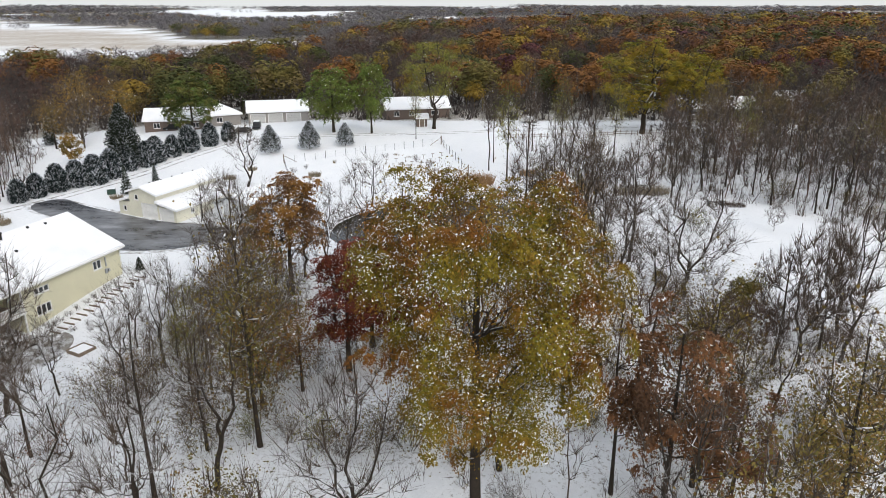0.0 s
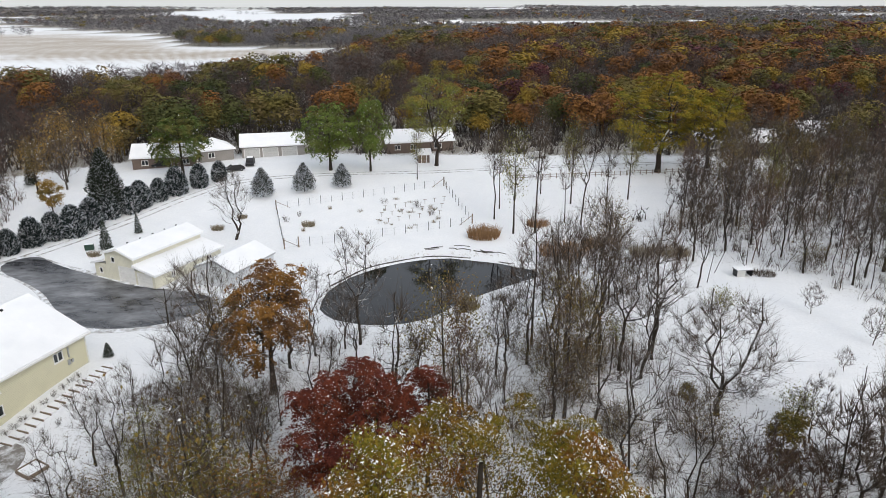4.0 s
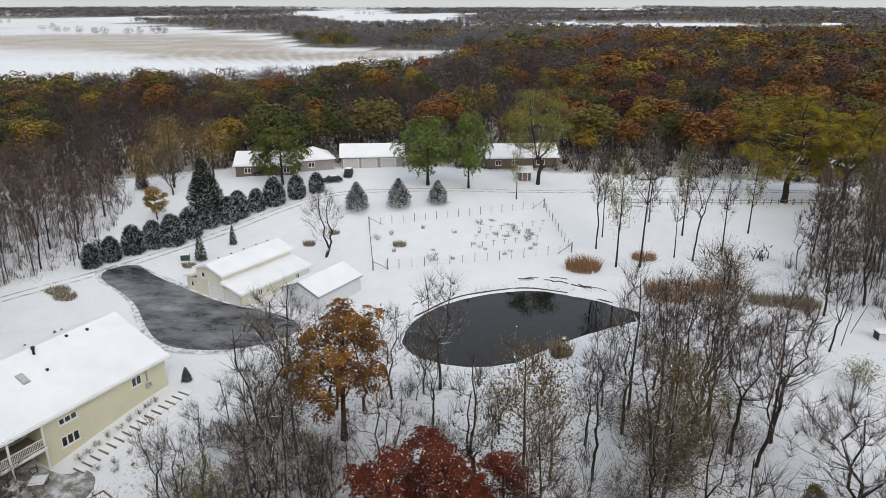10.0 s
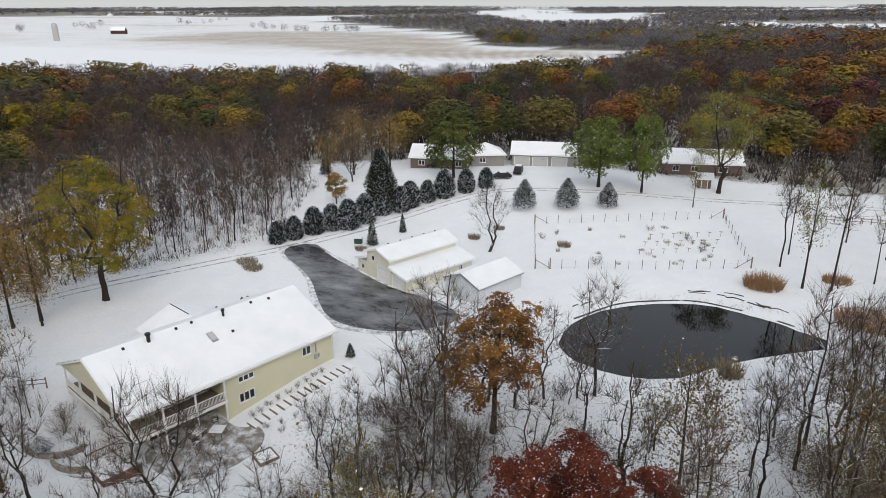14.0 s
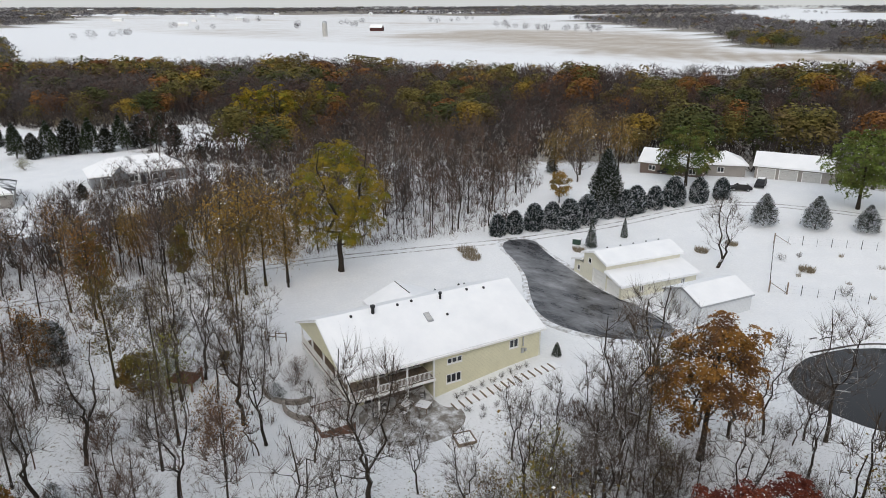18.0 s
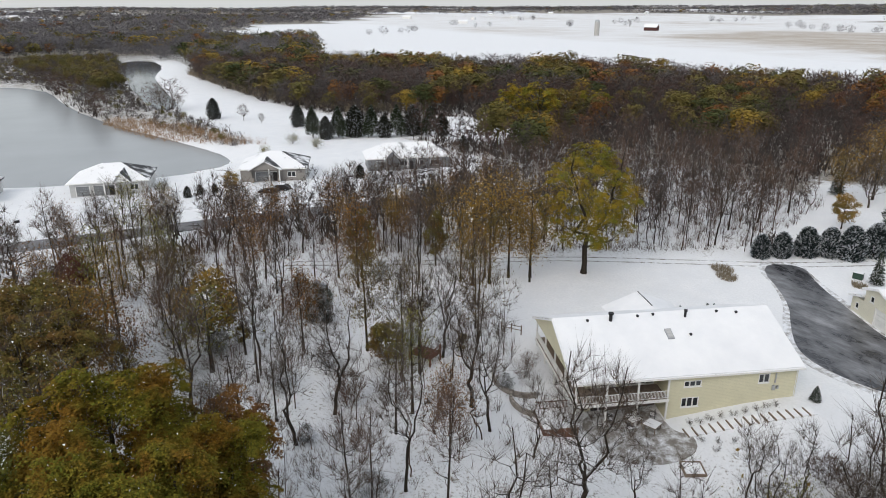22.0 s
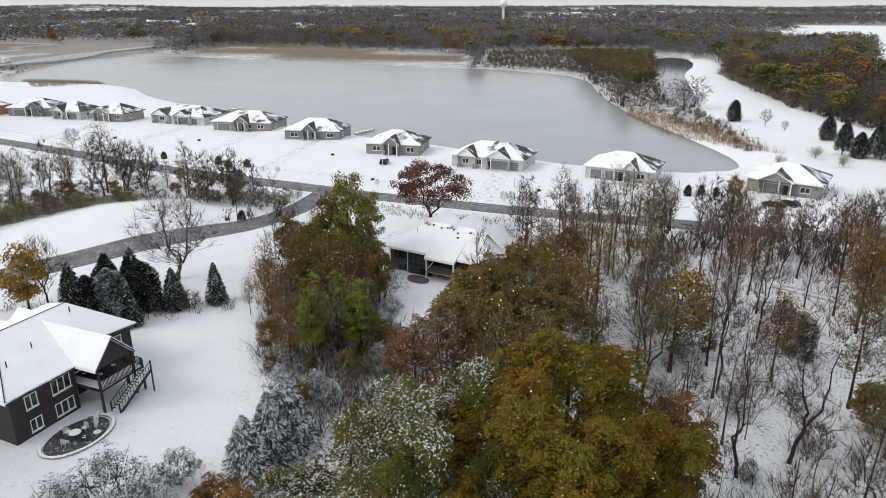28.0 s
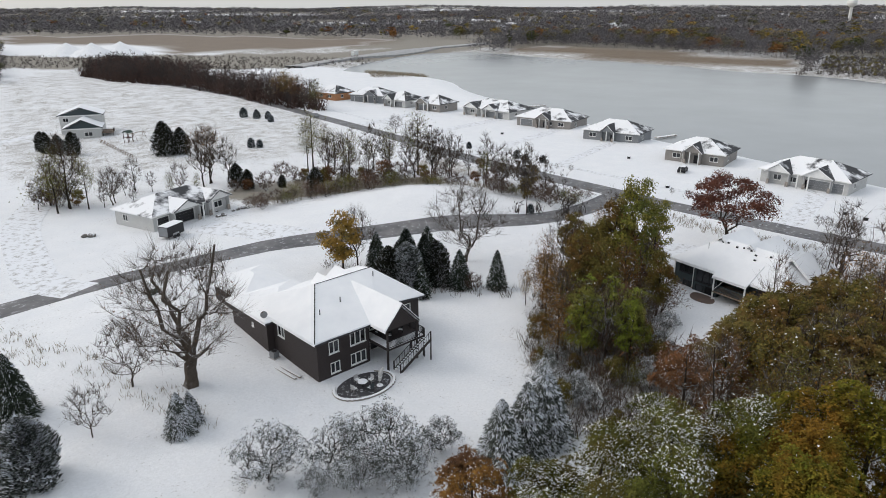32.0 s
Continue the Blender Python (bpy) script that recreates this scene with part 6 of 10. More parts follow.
define("shrub_snowy", TREE, 142, 3.2, 0.05, twig=M_TWIG_SNOW, leaves=N_FROSTED, count=11000, size=0.062, fans=130, fan=0.36, low=0.0, R=1.9, lump=0.5, lumps=60, leaders=7, split=0.05, primaries=26, twig_segs=1, twigs=12, fine=0.010)
define("shrub_olive", SHRUB, 144, 3.0, 0.05, stems=12, leaves=L_OLIVE, count=1100, size=0.09, spread=0.4)
define("shrub_green", SHRUB, 143, 3.0, 0.07, stems=11, leaves=L_YGREEN, count=900, size=0.13, spread=0.35)


def conifer(key, height, radius, mat, seed, kind, dense=1.0, blade=1.0):
    """Spruce or arborvitae: a trunk and whorls of drooping, needled boughs."""
    rng = np.random.default_rng(seed)
    trunk = tubes([(np.array([0, 0, -0.3]), np.array([0, 0, height * 0.97]), 0.12 * height / 6, 0.02, 0)], 6)
    pts, dirs = [], []
    count = int((4600 if kind == "spruce" else 3600) * (1 if height < 9 else 1.6) * dense)
    tilt = rng.uniform(0, 6.28, 3)
    for _ in range(count):
        f = rng.uniform(0.03, 1) ** (0.8)
        z = height * (f if kind != "frosted" else 0.16 + 0.84 * f)
        if kind == "cedar":
            a0 = rng.uniform(0, 6.283)
            rad = radius * math.sin(min(1, 0.2 + f * 0.8) * 3.14159) ** 0.55 * (0.8 + 0.14 * math.sin(3 * a0 + tilt[0] + 5 * f) + 0.10 * math.sin(7 * a0 + tilt[1] - 9 * f))
            d = rng.uniform(0.55, 1.0) * rad
        elif kind == "pine":
            rad = radius * (1 - f) ** 0.55 * (0.65 + 0.35 * abs(math.sin(f * 17 + math.sin(3 * rng.random()))))
            d = rng.uniform(0.35, 1.0) * rad
        elif kind == "spruce_round":
            rad = radius * min(1.0, (1.03 - f) * 1.55) ** 0.8 * min(1, 0.55 + f * 3) * (0.86 + 0.14 * math.sin(9 * f + 4 * rng.random()))
            d = rng.uniform(0.5, 1.0) ** 0.6 * rad
            z = height * (0.1 + 0.9 * f)
        elif kind == "spruce":
            rad = radius * (1 - f) ** 0.7 * (0.78 + 0.22 * math.cos(f * 60)) + 0.05
            d = rng.uniform(0.45, 1.0) * rad
        else:
            rad = radius * math.sin(min(1, (0.22 + f * 0.78)) * 3.14159) ** 0.45
            d = rng.uniform(0.72, 1.02) * rad
        a = a0 if kind == "cedar" else rng.uniform(0, 6.283)
        pts.append((math.cos(a) * d, math.sin(a) * d, z - 0.18 * d))
        dirs.append((math.cos(a), math.sin(a), -0.35 if kind == "spruce" else 0.7))
    pts, dirs = np.array(pts), np.array(dirs)
    dirs = dirs + rng.normal(0, 0.25, dirs.shape)
    dirs /= np.linalg.norm(dirs, axis=1)[:, None]
    side = np.cross(dirs, np.array([[0, 0, 1.0]]) + rng.normal(0, 0.3, dirs.shape))
    side /= np.linalg.norm(side, axis=1)[:, None]
    s = (radius * (0.17 if kind == "spruce" else 0.16) * blade * rng.uniform(0.6, 1.3, len(pts)))[:, None]
    up = np.cross(side, dirs)
    V = np.stack([pts - dirs * s + side * s * 0.42 - up * s * 0.1, pts + dirs * s, pts - dirs * s - side * s * 0.42], 1).reshape(-1, 3)
    F = np.arange(3 * len(pts)).reshape(-1, 3)
    SHAPES[key] = []
    HEIGHT[key] = height
    for name, (v, f), m in (("trunk", trunk, M_BARK), ("crown", (V, F), mat)):
        ob = link_mesh(name, v, f, m)
        SHAPES[key].append((name, ob.data))
        bpy.data.objects.remove(ob)


conifer("arborvitae", 5, 1.9, N_SNOWY, 1, "arb")
conifer("arborvitae_b", 5, 2.0, N_SNOWY, 2, "arb")
conifer("spruce", 6, 2.0, N_DARK, 4, "spruce", 1.6, 0.6)
conifer("spruce_snowy", 6, 2.1, N_FROSTED, 5, "spruce", 1.6, 0.6)
conifer("pine_row", 10, 3.0, N_PINE, 8, "spruce_round", 1.0, 0.5)
conifer("cedar", 7, 2.9, N_CEDAR, 9, "cedar", 1.8, 0.55)
conifer("spruce_near", 7, 2.8, N_DARK, 10, "spruce", 4.5, 0.38)
conifer("spruce_white", 6, 2.6, N_FROSTED, 11, "spruce", 5.0, 0.34)
conifer("spruce_dense", 13, 3.9, N_DARK, 13, "spruce_round", 2.2, 0.42)
conifer("frosted_pine", 5.5, 2.5, N_FROSTED, 14, "spruce_round", 1.6, 0.5)
conifer("juniper_near", 6, 2.6, N_FROSTED, 12, "cedar", 4.5, 0.5)



# ---------------------------------------------------------------- woods
EYE_X, EYE_Y = 1.4, 19.5
WOOD_FRONT = [(-36, 44), (-34, 70), (-27, 86), (-14, 88)] + [(2.4, 83.7), (7.7, 88.8), (17.0, 101.1), (24.9, 99.5), (27.3, 90.4), (22.6, 76.5), (20.4, 67.1)] + [(20, 34), (28, 26), (20, 24), (-20, 24)]
WOOD_SLOPE = [(-30, 14), (-34, 44), (-41, 50)] + [(-39.7, 53.0), (-48.5, 54.8), (-62.1, 61.5), (-75.0, 63.2), (-91.5, 68.0)] + [(-106, 44), (-122, 16), (-121, 0)] + [(-125.0, 4.2), (-100.0, 2.3), (-77.1, 2.2), (-62.4, -0.8)]
WOOD_RIGHT = [(34.8, 109.3), (52.2, 101.7), (53.0, 91.9)] + [(110, 90), (180, 150), (130, 168)] + [(75.1, 164.5), (53.7, 159.5), (39.3, 131.1)]
WOOD_LANE = [(-102, 52), (-92, 78), (-80, 106), (-76, 118), (-86, 146), (-116, 168), (-150, 150), (-128, 60)]
FIELD_BELT = [(-184.4, -423.5), (-244.8, -506.0), (-234.7, -388.1), (-208.8, -316.4), (-211.3, -252.7), (-183.7, -196.4), (-175.1, -207.2), (-179.2, -243.6), (-187.9, -309.1), (-174.7, -360.0)]
CLEAR = YARDS + [SNOWBAND, STRIP, FIELD_BELT, [(-300, -330), (-440, -385), (-640, -415), (-720, -470), (-660, -600), (-400, -450)], [(-40.9, -127.5), (-387.9, -1151.2), (-644.2, -608.0), (-406.2, -409.7), (-297.8, -338.4), (-171.7, -176.3)], [(-36, -84), (-138, -44), (-152, -112), (-60, -92)], LAKESIDE, LAKE, POND, RIVER, FIELD, FIELD_2, TAN_1, [(-514.9, -361.3), (-472.7, -206.8), (-446.2, -82.6), (-592.7, -128.5), (-640.9, -286.1), (-634.1, -382.0)], TAN_2, PITS, WOOD_FRONT, WOOD_SLOPE, WOOD_RIGHT, WOOD_LANE,
                 [(-150, -108), (-60, -88), (60, -80), (260, -420), (-60, -470), (-190, -320)],
                 [(-36, 10), (-30, -20), (-60, -14), (-60, 0)], [(-30, 20), (60, 20), (60, -60), (-30, -40)]]


def in_view(x, y):
    """Within the turn of the film, with a margin."""
    a = np.degrees(np.arctan2(-(x - EYE_X), y - EYE_Y))
    return (a > -40) & (a < 172)


def scatter_in(poly, spacing, seed, keep=1.0):
    rng = np.random.default_rng(seed)
    xs = [p[0] for p in poly]
    ys = [p[1] for p in poly]
    X, Y = np.meshgrid(np.arange(min(xs), max(xs), spacing), np.arange(min(ys), max(ys), spacing))
    x = X.ravel() + rng.uniform(-0.5, 0.5, X.size) * spacing
    y = Y.ravel() + rng.uniform(-0.5, 0.5, X.size) * spacing
    ok = inside(x, y, poly) & (rng.random(len(x)) < keep)
    return list(zip(x[ok].tolist(), y[ok].tolist())), rng


def wood_things(poly, spacing, seed, keys, lo, hi, label, group, avoid=(), name="wood_tree"):
    pts, rng = scatter_in(poly, spacing, seed)
    for x, y in pts:
        if any((x - ax) ** 2 + (y - ay) ** 2 < r * r for ax, ay, r in avoid):
            continue
        key = keys[rng.integers(0, len(keys))]
        kind = "bare slender tree" if "fo" in key or "lean" in key else "slender sapling" if "sap" in key else "thinly leaved tree"
        plant(key, x, y, rng.uniform(lo, hi) * (0.55 if "sap" in key else 1), "%s %s" % (kind, label), name=name, group=group)


BARE = ["forest_0", "forest_1", "forest_2", "forest_3", "forked_0", "forked_1", "forked_2", "forked_3", "leaning_0", "leaning_1"]
HOUSE_GAP = [(-47, 64, 13), (-40, 58, 9), (-36, 66, 8), (-32, 74, 7), (-43, 76, 9), (4, 31, 6), (0, 20, 7), (-7, 50, 7), (-5, 42, 6), (-7, 57, 6), (-19, 72, 5), (-3, 84, 6), (5, 86, 5), (-1, 75, 5), (2, 80, 5)]
wood_things(WOOD_FRONT, 7.3, 1, BARE + ["sapling_0", "sapling_1", "leaning_0", "red_forest_0", "thin_olive", "thin_olive"], 12, 19, "in the snowy belt before the pond", "trees of the belt", HOUSE_GAP)
wood_things(WOOD_SLOPE, 6.6, 2, BARE + ["red_forest_0", "red_forest_1", "red_forest_0", "sapling_0", "thin_rust", "thin_olive", "red_forest_1", "thin_green", "thin_rust"], 11, 16, "in the wood below the house", "trees of the slope wood", [(-48, 62, 13), (-54, 70, 14), (-35, 10, 6), (-41, 54, 9), (-80.1, 43.1, 8), (-81.2, 54.9, 8)], name="slope_tree")
wood_things(WOOD_RIGHT, 7.5, 3, BARE + ["thin_gold", "row_0", "row_1", "thin_green", "row_2", "thin_olive", "red_forest_0"], 11, 17, "in the wood by the meadow", "trees of the meadow wood", name="meadow_tree")
wood_things([(-102, 52), (-92, 78), (-80, 106), (-76, 118), (-86, 140), (-98, 120), (-112, 60)], 7.0, 4, BARE + ["red_forest_0", "red_forest_1", "red_forest_0", "thin_gold"], 10, 15, "in the wood along the lane", "trees of the lane wood", name="lane_tree")


def brush(poly, spacing, seed, h, mat, name, label, keep=1.0, size=0.05, stems=9):
    """Undergrowth: clumps of thin upright stems."""
    pts, rng = scatter_in(poly, spacing, seed, keep)
    if not pts:
        return None
    P = np.array(pts)
    P = np.repeat(P, stems, 0) + rng.normal(0, 0.35, (len(P) * stems, 2))
    z = land(P[:, 0], P[:, 1])
    n = len(P)
    d = rng.normal(0, 0.35, (n, 3))
    d[:, 2] = rng.uniform(0.6, 1.2, n)
    tip = np.column_stack([P, z]) + d * h
    a = rng.uniform(0, 6.28, n)
    w = np.column_stack([np.cos(a), np.sin(a), np.zeros(n)]) * size
    b = np.column_stack([P, z - 0.05])
    V = np.stack([b - w, b + w, tip + w * 0.2, tip - w * 0.2], 1).reshape(-1, 3)
    ob = link_mesh(name, V, np.arange(4 * n).reshape(n, 4), mat)
    return tagged(ob, label, "undergrowth", kind="stuff")


brush(WOOD_FRONT, 1.5, 11, 1.3, M_TWIG, "undergrowth", "grey-brown undergrowth poking through the snow", 0.24, 0.02, 11)
brush(WOOD_SLOPE, 1.7, 12, 1.2, M_TWIG_RED, "undergrowth", "brown undergrowth in the snowy wood", 0.30, 0.022, 10)
brush(WOOD_RIGHT, 2.2, 13, 1.3, M_TWIG, "undergrowth", "grey undergrowth in the wood", 0.7, 0.03, 10)
brush(WOOD_LANE, 1.8, 14, 1.6, M_TWIG_RED, "undergrowth", "brushy edge of the lane wood", 0.8, 0.03, 10)
pts, rng = scatter_in(WOOD_FRONT, 8.0, 31, 0.7)
for i, (x, y) in enumerate(pts):
    plant(("shrub_0", "shrub_1", "shrub_green", "shrub_0")[i % 4], x, y, rng.uniform(1.8, 3.6), "leafless grey shrub under the trees" if i % 4 in (0, 3) else "shrub with a few last leaves", "shrub", "shrubs of the belt", "shrub")
UNDER_OAKS = [(2, 40), (30, 40), (26, 62), (20, 72), (16, 84), (4, 80), (-4, 64), (-30, 62), (-30, 46)]
pts, rng = scatter_in(UNDER_OAKS, 4.2, 36, 0.6)
THICKET = [(6, 66), (15, 68), (17, 80), (8, 80)]
pts = [p for p in pts if not (-8 < p[0] < 6 and p[1] > 66)] + scatter_in(THICKET, 4.2, 38, 0.7)[0]
for i, (x, y) in enumerate(pts):
    plant("shrub_olive", x, y, rng.uniform(2.0, 4.6), "tall thin shrub with small olive leaves under the bare trees", "shrub", "olive shrubs of the belt", "shrub", wide=1.2)
pts, rng = scatter_in(WOOD_RIGHT, 9.0, 37, 0.7)
for i, (x, y) in enumerate(pts):
    plant("shrub_olive", x, y, rng.uniform(2.0, 4.6), "thin shrub with small olive leaves in the meadow wood", "shrub", "olive shrubs of the meadow wood", "shrub", wide=1.2)
HEDGE_ROW = [(-76.3, -101.3), (-94.7, -98.0), (-115.0, -89.3), (-121.7, -64.8), (-130.7, -48.6), (-118.1, -48.2), (-115.9, -66.7), (-109.2, -84.0), (-89.5, -91.9), (-74.7, -95.0)]
pts, rng = scatter_in(HEDGE_ROW, 3.2, 33, 0.8)
for i, (x, y) in enumerate(pts):
    plant(("bush_bare", "shrub_green", "bush_bare", "shrub_1")[i % 4], x, y, rng.uniform(2.2, 4.5), "brushy hedgerow shrub above dry grass", "shrub", "hedgerow shrubs", "hedgerow_shrub", wide=1.3)
BELT_YARD = [(-72.6, -25.0), (-92.5, -31.1), (-98.9, -23.4), (-91.3, -14.5), (-71.3, -7.0), (-62.9, -5.3), (-62.8, -17.3)]
pts, rng = scatter_in(BELT_YARD, 3.4, 34, 0.9)
for i, (x, y) in enumerate(pts):
    plant(("shrub_1", "shrub_green", "shrub_1", "shrub_snowy")[i % 4], x, y, rng.uniform(2.5, 5.5), "dense brushy shrub in the belt between the yards", "shrub", "shrubs between the yards", "belt_shrub", wide=1.2)
pts, rng = scatter_in(WOOD_SLOPE, 7.5, 32, 0.7)
for i, (x, y) in enumerate(pts):
    plant(("shrub_1", "shrub_0", "shrub_snowy")[i % 3], x, y, rng.uniform(1.8, 3.4), "brown shrub under the trees" if i % 3 < 2 else "snow-dusted shrub under the trees", "shrub", "shrubs of the slope wood", "shrub")


def bare_template(rng, limbs, width):
    """A leafless tree of slender blades round a trunk, one metre high, as triangles."""
    tris = []
    for k in range(3):
        a, b = k * 2.094, (k + 1) * 2.094
        r = 0.008
        p, q = (math.cos(a) * r, math.sin(a) * r, 0), (math.cos(b) * r, math.sin(b) * r, 0)
        tris.append((p, q, (0, 0, 0.9)))
    for _ in range(limbs):
        z = rng.uniform(0.1, 0.8)
        a = rng.uniform(0, 6.28)
        out = rng.uniform(0.10, 0.30) * (1.15 - abs(z - 0.5))
        tip = (math.cos(a) * out, math.sin(a) * out, min(1.0, z + rng.uniform(0.10, 0.32)))
        s = (-math.sin(a) * width, math.cos(a) * width, rng.uniform(-width, width))
        j = rng.uniform(0, 0.5)
        base = (tip[0] * j, tip[1] * j, z)
        tris.append((tuple(b - c for b, c in zip(base, s)), tuple(b + c for b, c in zip(base, s)), tip))
    return np.array(tris)


def leafy_template(rng, n, size, lobes=9):
    """A crown of leaf tufts on the skins of a few round lobes, one metre high, as triangles."""
    tris = list(bare_template(rng, 8, 0.006))
    ball = []
    for k in range(lobes):
        a, e = 2.4 * k + rng.uniform(0, 1), rng.uniform(0.0, 0.17)
        ball.append((math.cos(a) * e, math.sin(a) * e, 0.42 + 0.40 * (k + 0.5) / lobes * rng.uniform(0.8, 1.1), rng.uniform(0.13, 0.19)))
    for k in range(n):
        cx, cy, cz, r = ball[k % lobes]
        d = rng.normal(0, 1, 3) + np.array([0, 0, 0.35])
        d = d / np.linalg.norm(d)
        c = np.array([cx, cy, cz]) + d * r * rng.uniform(0.75, 1.05)
        q = d + rng.normal(0, 0.4, 3)
        u = np.cross(q, rng.normal(0, 1, 3))
        u = u / np.linalg.norm(u) * size * rng.uniform(0.7, 1.3)
        w = np.cross(q, u) / np.linalg.norm(q) * 0.9
        tris.append((c - u, c + u * 0.8 + w * 0.3, c - w))
    return np.array(tris)


def puff_template(seed, n, width, length=0.2):
    """A far leafless tree: a slim trunk and a rounded crown of fine upright sprays, one metre high, as triangles."""
    rng = np.random.default_rng(seed)
    tris = []
    for k in range(2):
        a = k * 1.57 + 0.3
        c = np.array([math.cos(a), math.sin(a), 0]) * 0.007
        tris.append((-c, c, np.array([0, 0, 0.75])))
    for _ in range(n):
        d = rng.normal(0, 1, 3)
        d = d / np.linalg.norm(d) * rng.uniform(0.2, 1.0) ** 0.5
        p = d * np.array([0.27, 0.27, 0.40]) + np.array([0, 0, 0.50])
        v = d * np.array([0.7, 0.7, 0.4]) + np.array([0, 0, 0.35]) + rng.normal(0, 0.5, 3)
        v = v / np.linalg.norm(v) * length * rng.uniform(0.5, 1.1)
        q = np.minimum(p + v, np.array([9, 9, 1.0]))
        w = np.cross(v, rng.normal(0, 1, 3))
        w = w / np.linalg.norm(w) * width * rng.uniform(0.6, 1.3)
        tris.append((p - v * 0.4 - w, p - v * 0.4 + w, q))
    return np.array(tris)


def forest(name, P, templates, heights, mat, label, seed, wide=1.0):
    """Many far trees in one mesh."""
    rng = np.random.default_rng(seed)
    n = len(P)
    if n == 0:
        return
    z = land(P[:, 0], P[:, 1])
    h = rng.uniform(*heights, n) if isinstance(heights, tuple) else heights
    pick = rng.integers(0, len(templates), n)
    out = []
    for k, T in enumerate(templates):
        sel = np.nonzero(pick == k)[0]
        if not len(sel):
            continue
        a = rng.uniform(0, 6.283, len(sel))
        c, s = np.cos(a)[:, None, None], np.sin(a)[:, None, None]
        hh = h[sel][:, None, None]
        ww = hh * wide * rng.uniform(0.85, 1.25, len(sel))[:, None, None]
        X = (T[None, :, :, 0] * c - T[None, :, :, 1] * s) * ww + P[sel, 0][:, None, None]
        Y = (T[None, :, :, 0] * s + T[None, :, :, 1] * c) * ww + P[sel, 1][:, None, None]
        Z = T[None, :, :, 2] * hh + z[sel][:, None, None] - 0.1
        out.append(np.stack([X, Y, Z], -1).reshape(-1, 3))
    V = np.concatenate(out)
    ob = link_mesh(name, V, np.arange(len(V)).reshape(-1, 3), mat)
    tagged(ob, label, "woods", kind="stuff")


def ring(r0, r1, spacing, seed):
    """Jittered places of trees between two distances, clear of lawns, fields and water."""
    rng = np.random.default_rng(seed)
    g = np.arange(-r1, r1, spacing)
    X, Y = np.meshgrid(g, g)
    x = X.ravel() + rng.uniform(-0.5, 0.5, X.size) * spacing
    y = Y.ravel() + rng.uniform(-0.5, 0.5, X.size) * spacing
    r = np.hypot(x - EYE_X, y - EYE_Y)
    ok = (r >= r0) & (r < r1) & in_view(x, y)
    x, y, r = x[ok], y[ok], r[ok]
    ok = np.ones(len(x), dtype=bool)
    for poly in CLEAR:
        ok &= outline_distance(x, y, poly) > 1.0
    road = np.full(len(x), 1e9)
    for (ax, ay), (bx, by) in zip(LAKE_ROAD, LAKE_ROAD[1:]):
        t = np.clip(((x - ax) * (bx - ax) + (y - ay) * (by - ay)) / ((bx - ax) ** 2 + (by - ay) ** 2), 0, 1)
        road = np.minimum(road, np.hypot(x - ax - t * (bx - ax), y - ay - t * (by - ay)))
    ok &= road > 5
    # clearings and far fields
    ok &= ~((r > 850) & (rolling(x, y, 900, 21) + 0.3 * rolling(x, y, 330, 22) > np.where(r > 2000, 0.34, 0.30)))
    return np.column_stack([x[ok], y[ok]]), rng


def lite_template(seed, fine, low=0.3, lumps=18, twigs=12):
    """A leafless tree of trunk, limbs and twigs, one metre high, as triangles."""
    rng = np.random.default_rng(seed)
    segs, _ = skeleton(rng, 14, rng.uniform(2.6, 3.8), low, 0.085, lumps, 1 + seed % 2, 6, 0.3, twigs, 1.5, fine, lean=0.12, twig_segs=1)
    segs = [(p / 14, q / 14, a / 14, b / 14, lv) for p, q, a, b, lv in segs]
    V, F = merged(tubes([s for s in segs if s[4] == 0], 3), ribbons([s for s in segs if s[4] in (1, 2)], rng))
    U, G = spikes([s for s in segs if s[4] == 3], rng)
    return np.concatenate([V[F[:, [0, 1, 2]]], V[F[:, [0, 2, 3]]], U[G]])


def bush_template(seed, stems, width):
    """A leafless bush of many stems, one metre high, as triangles."""
    rng = np.random.default_rng(seed)
    tris = []
    for _ in range(stems):
        a, b = rng.uniform(0, 6.28, 2)
        base = np.array([math.cos(a), math.sin(a), 0]) * rng.uniform(0, 0.35)
        mid = base + np.array([math.cos(b) * 0.3, math.sin(b) * 0.3, rng.uniform(0.4, 0.8)])
        tip = mid + np.array([rng.normal(0, 0.2), rng.normal(0, 0.2), rng.uniform(0.1, 0.4)])
        s = np.array([-math.sin(b), math.cos(b), rng.normal(0, 0.5)]) * width
        tris += [(base - s, base + s, mid + s), (mid - s, mid + s, tip)]
    return np.array(tris)


T_RNG = np.random.default_rng(77)
BARE_LITE = [lite_template(200 + k, 0.0125, 0.22, 30, 9) for k in range(6)]
BARE_RING = [lite_template(220 + k, 0.032, 0.10, 24, 8) for k in range(6)]
BARE_EDGE = [lite_template(230 + k, 0.020, 0.15, 26, 9) for k in range(6)]
BUSH_NEAR = [bush_template(240 + k, 26, 0.012) for k in range(4)]
BUSH_RING = [bush_template(250 + k, 14, 0.035) for k in range(4)]
BARE_MID = [puff_template(260 + k, 190, 0.0075, 0.12) for k in range(5)]
BARE_FAR = [puff_template(265 + k, 75, 0.016, 0.14) for k in range(4)]
BARE_DIST = [puff_template(270 + k, 19, 0.05, 0.17) for k in range(4)]
LEAF_NEAR = [leafy_template(T_RNG, 1250, 0.026) for _ in range(5)]
LEAF_MID = [leafy_template(T_RNG, 420, 0.040) for _ in range(4)]
LEAF_FAR = [leafy_template(T_RNG, 130, 0.062, 7) for _ in range(3)]
LEAF_DIST = [leafy_template(T_RNG, 34, 0.11, 5) for _ in range(3)]
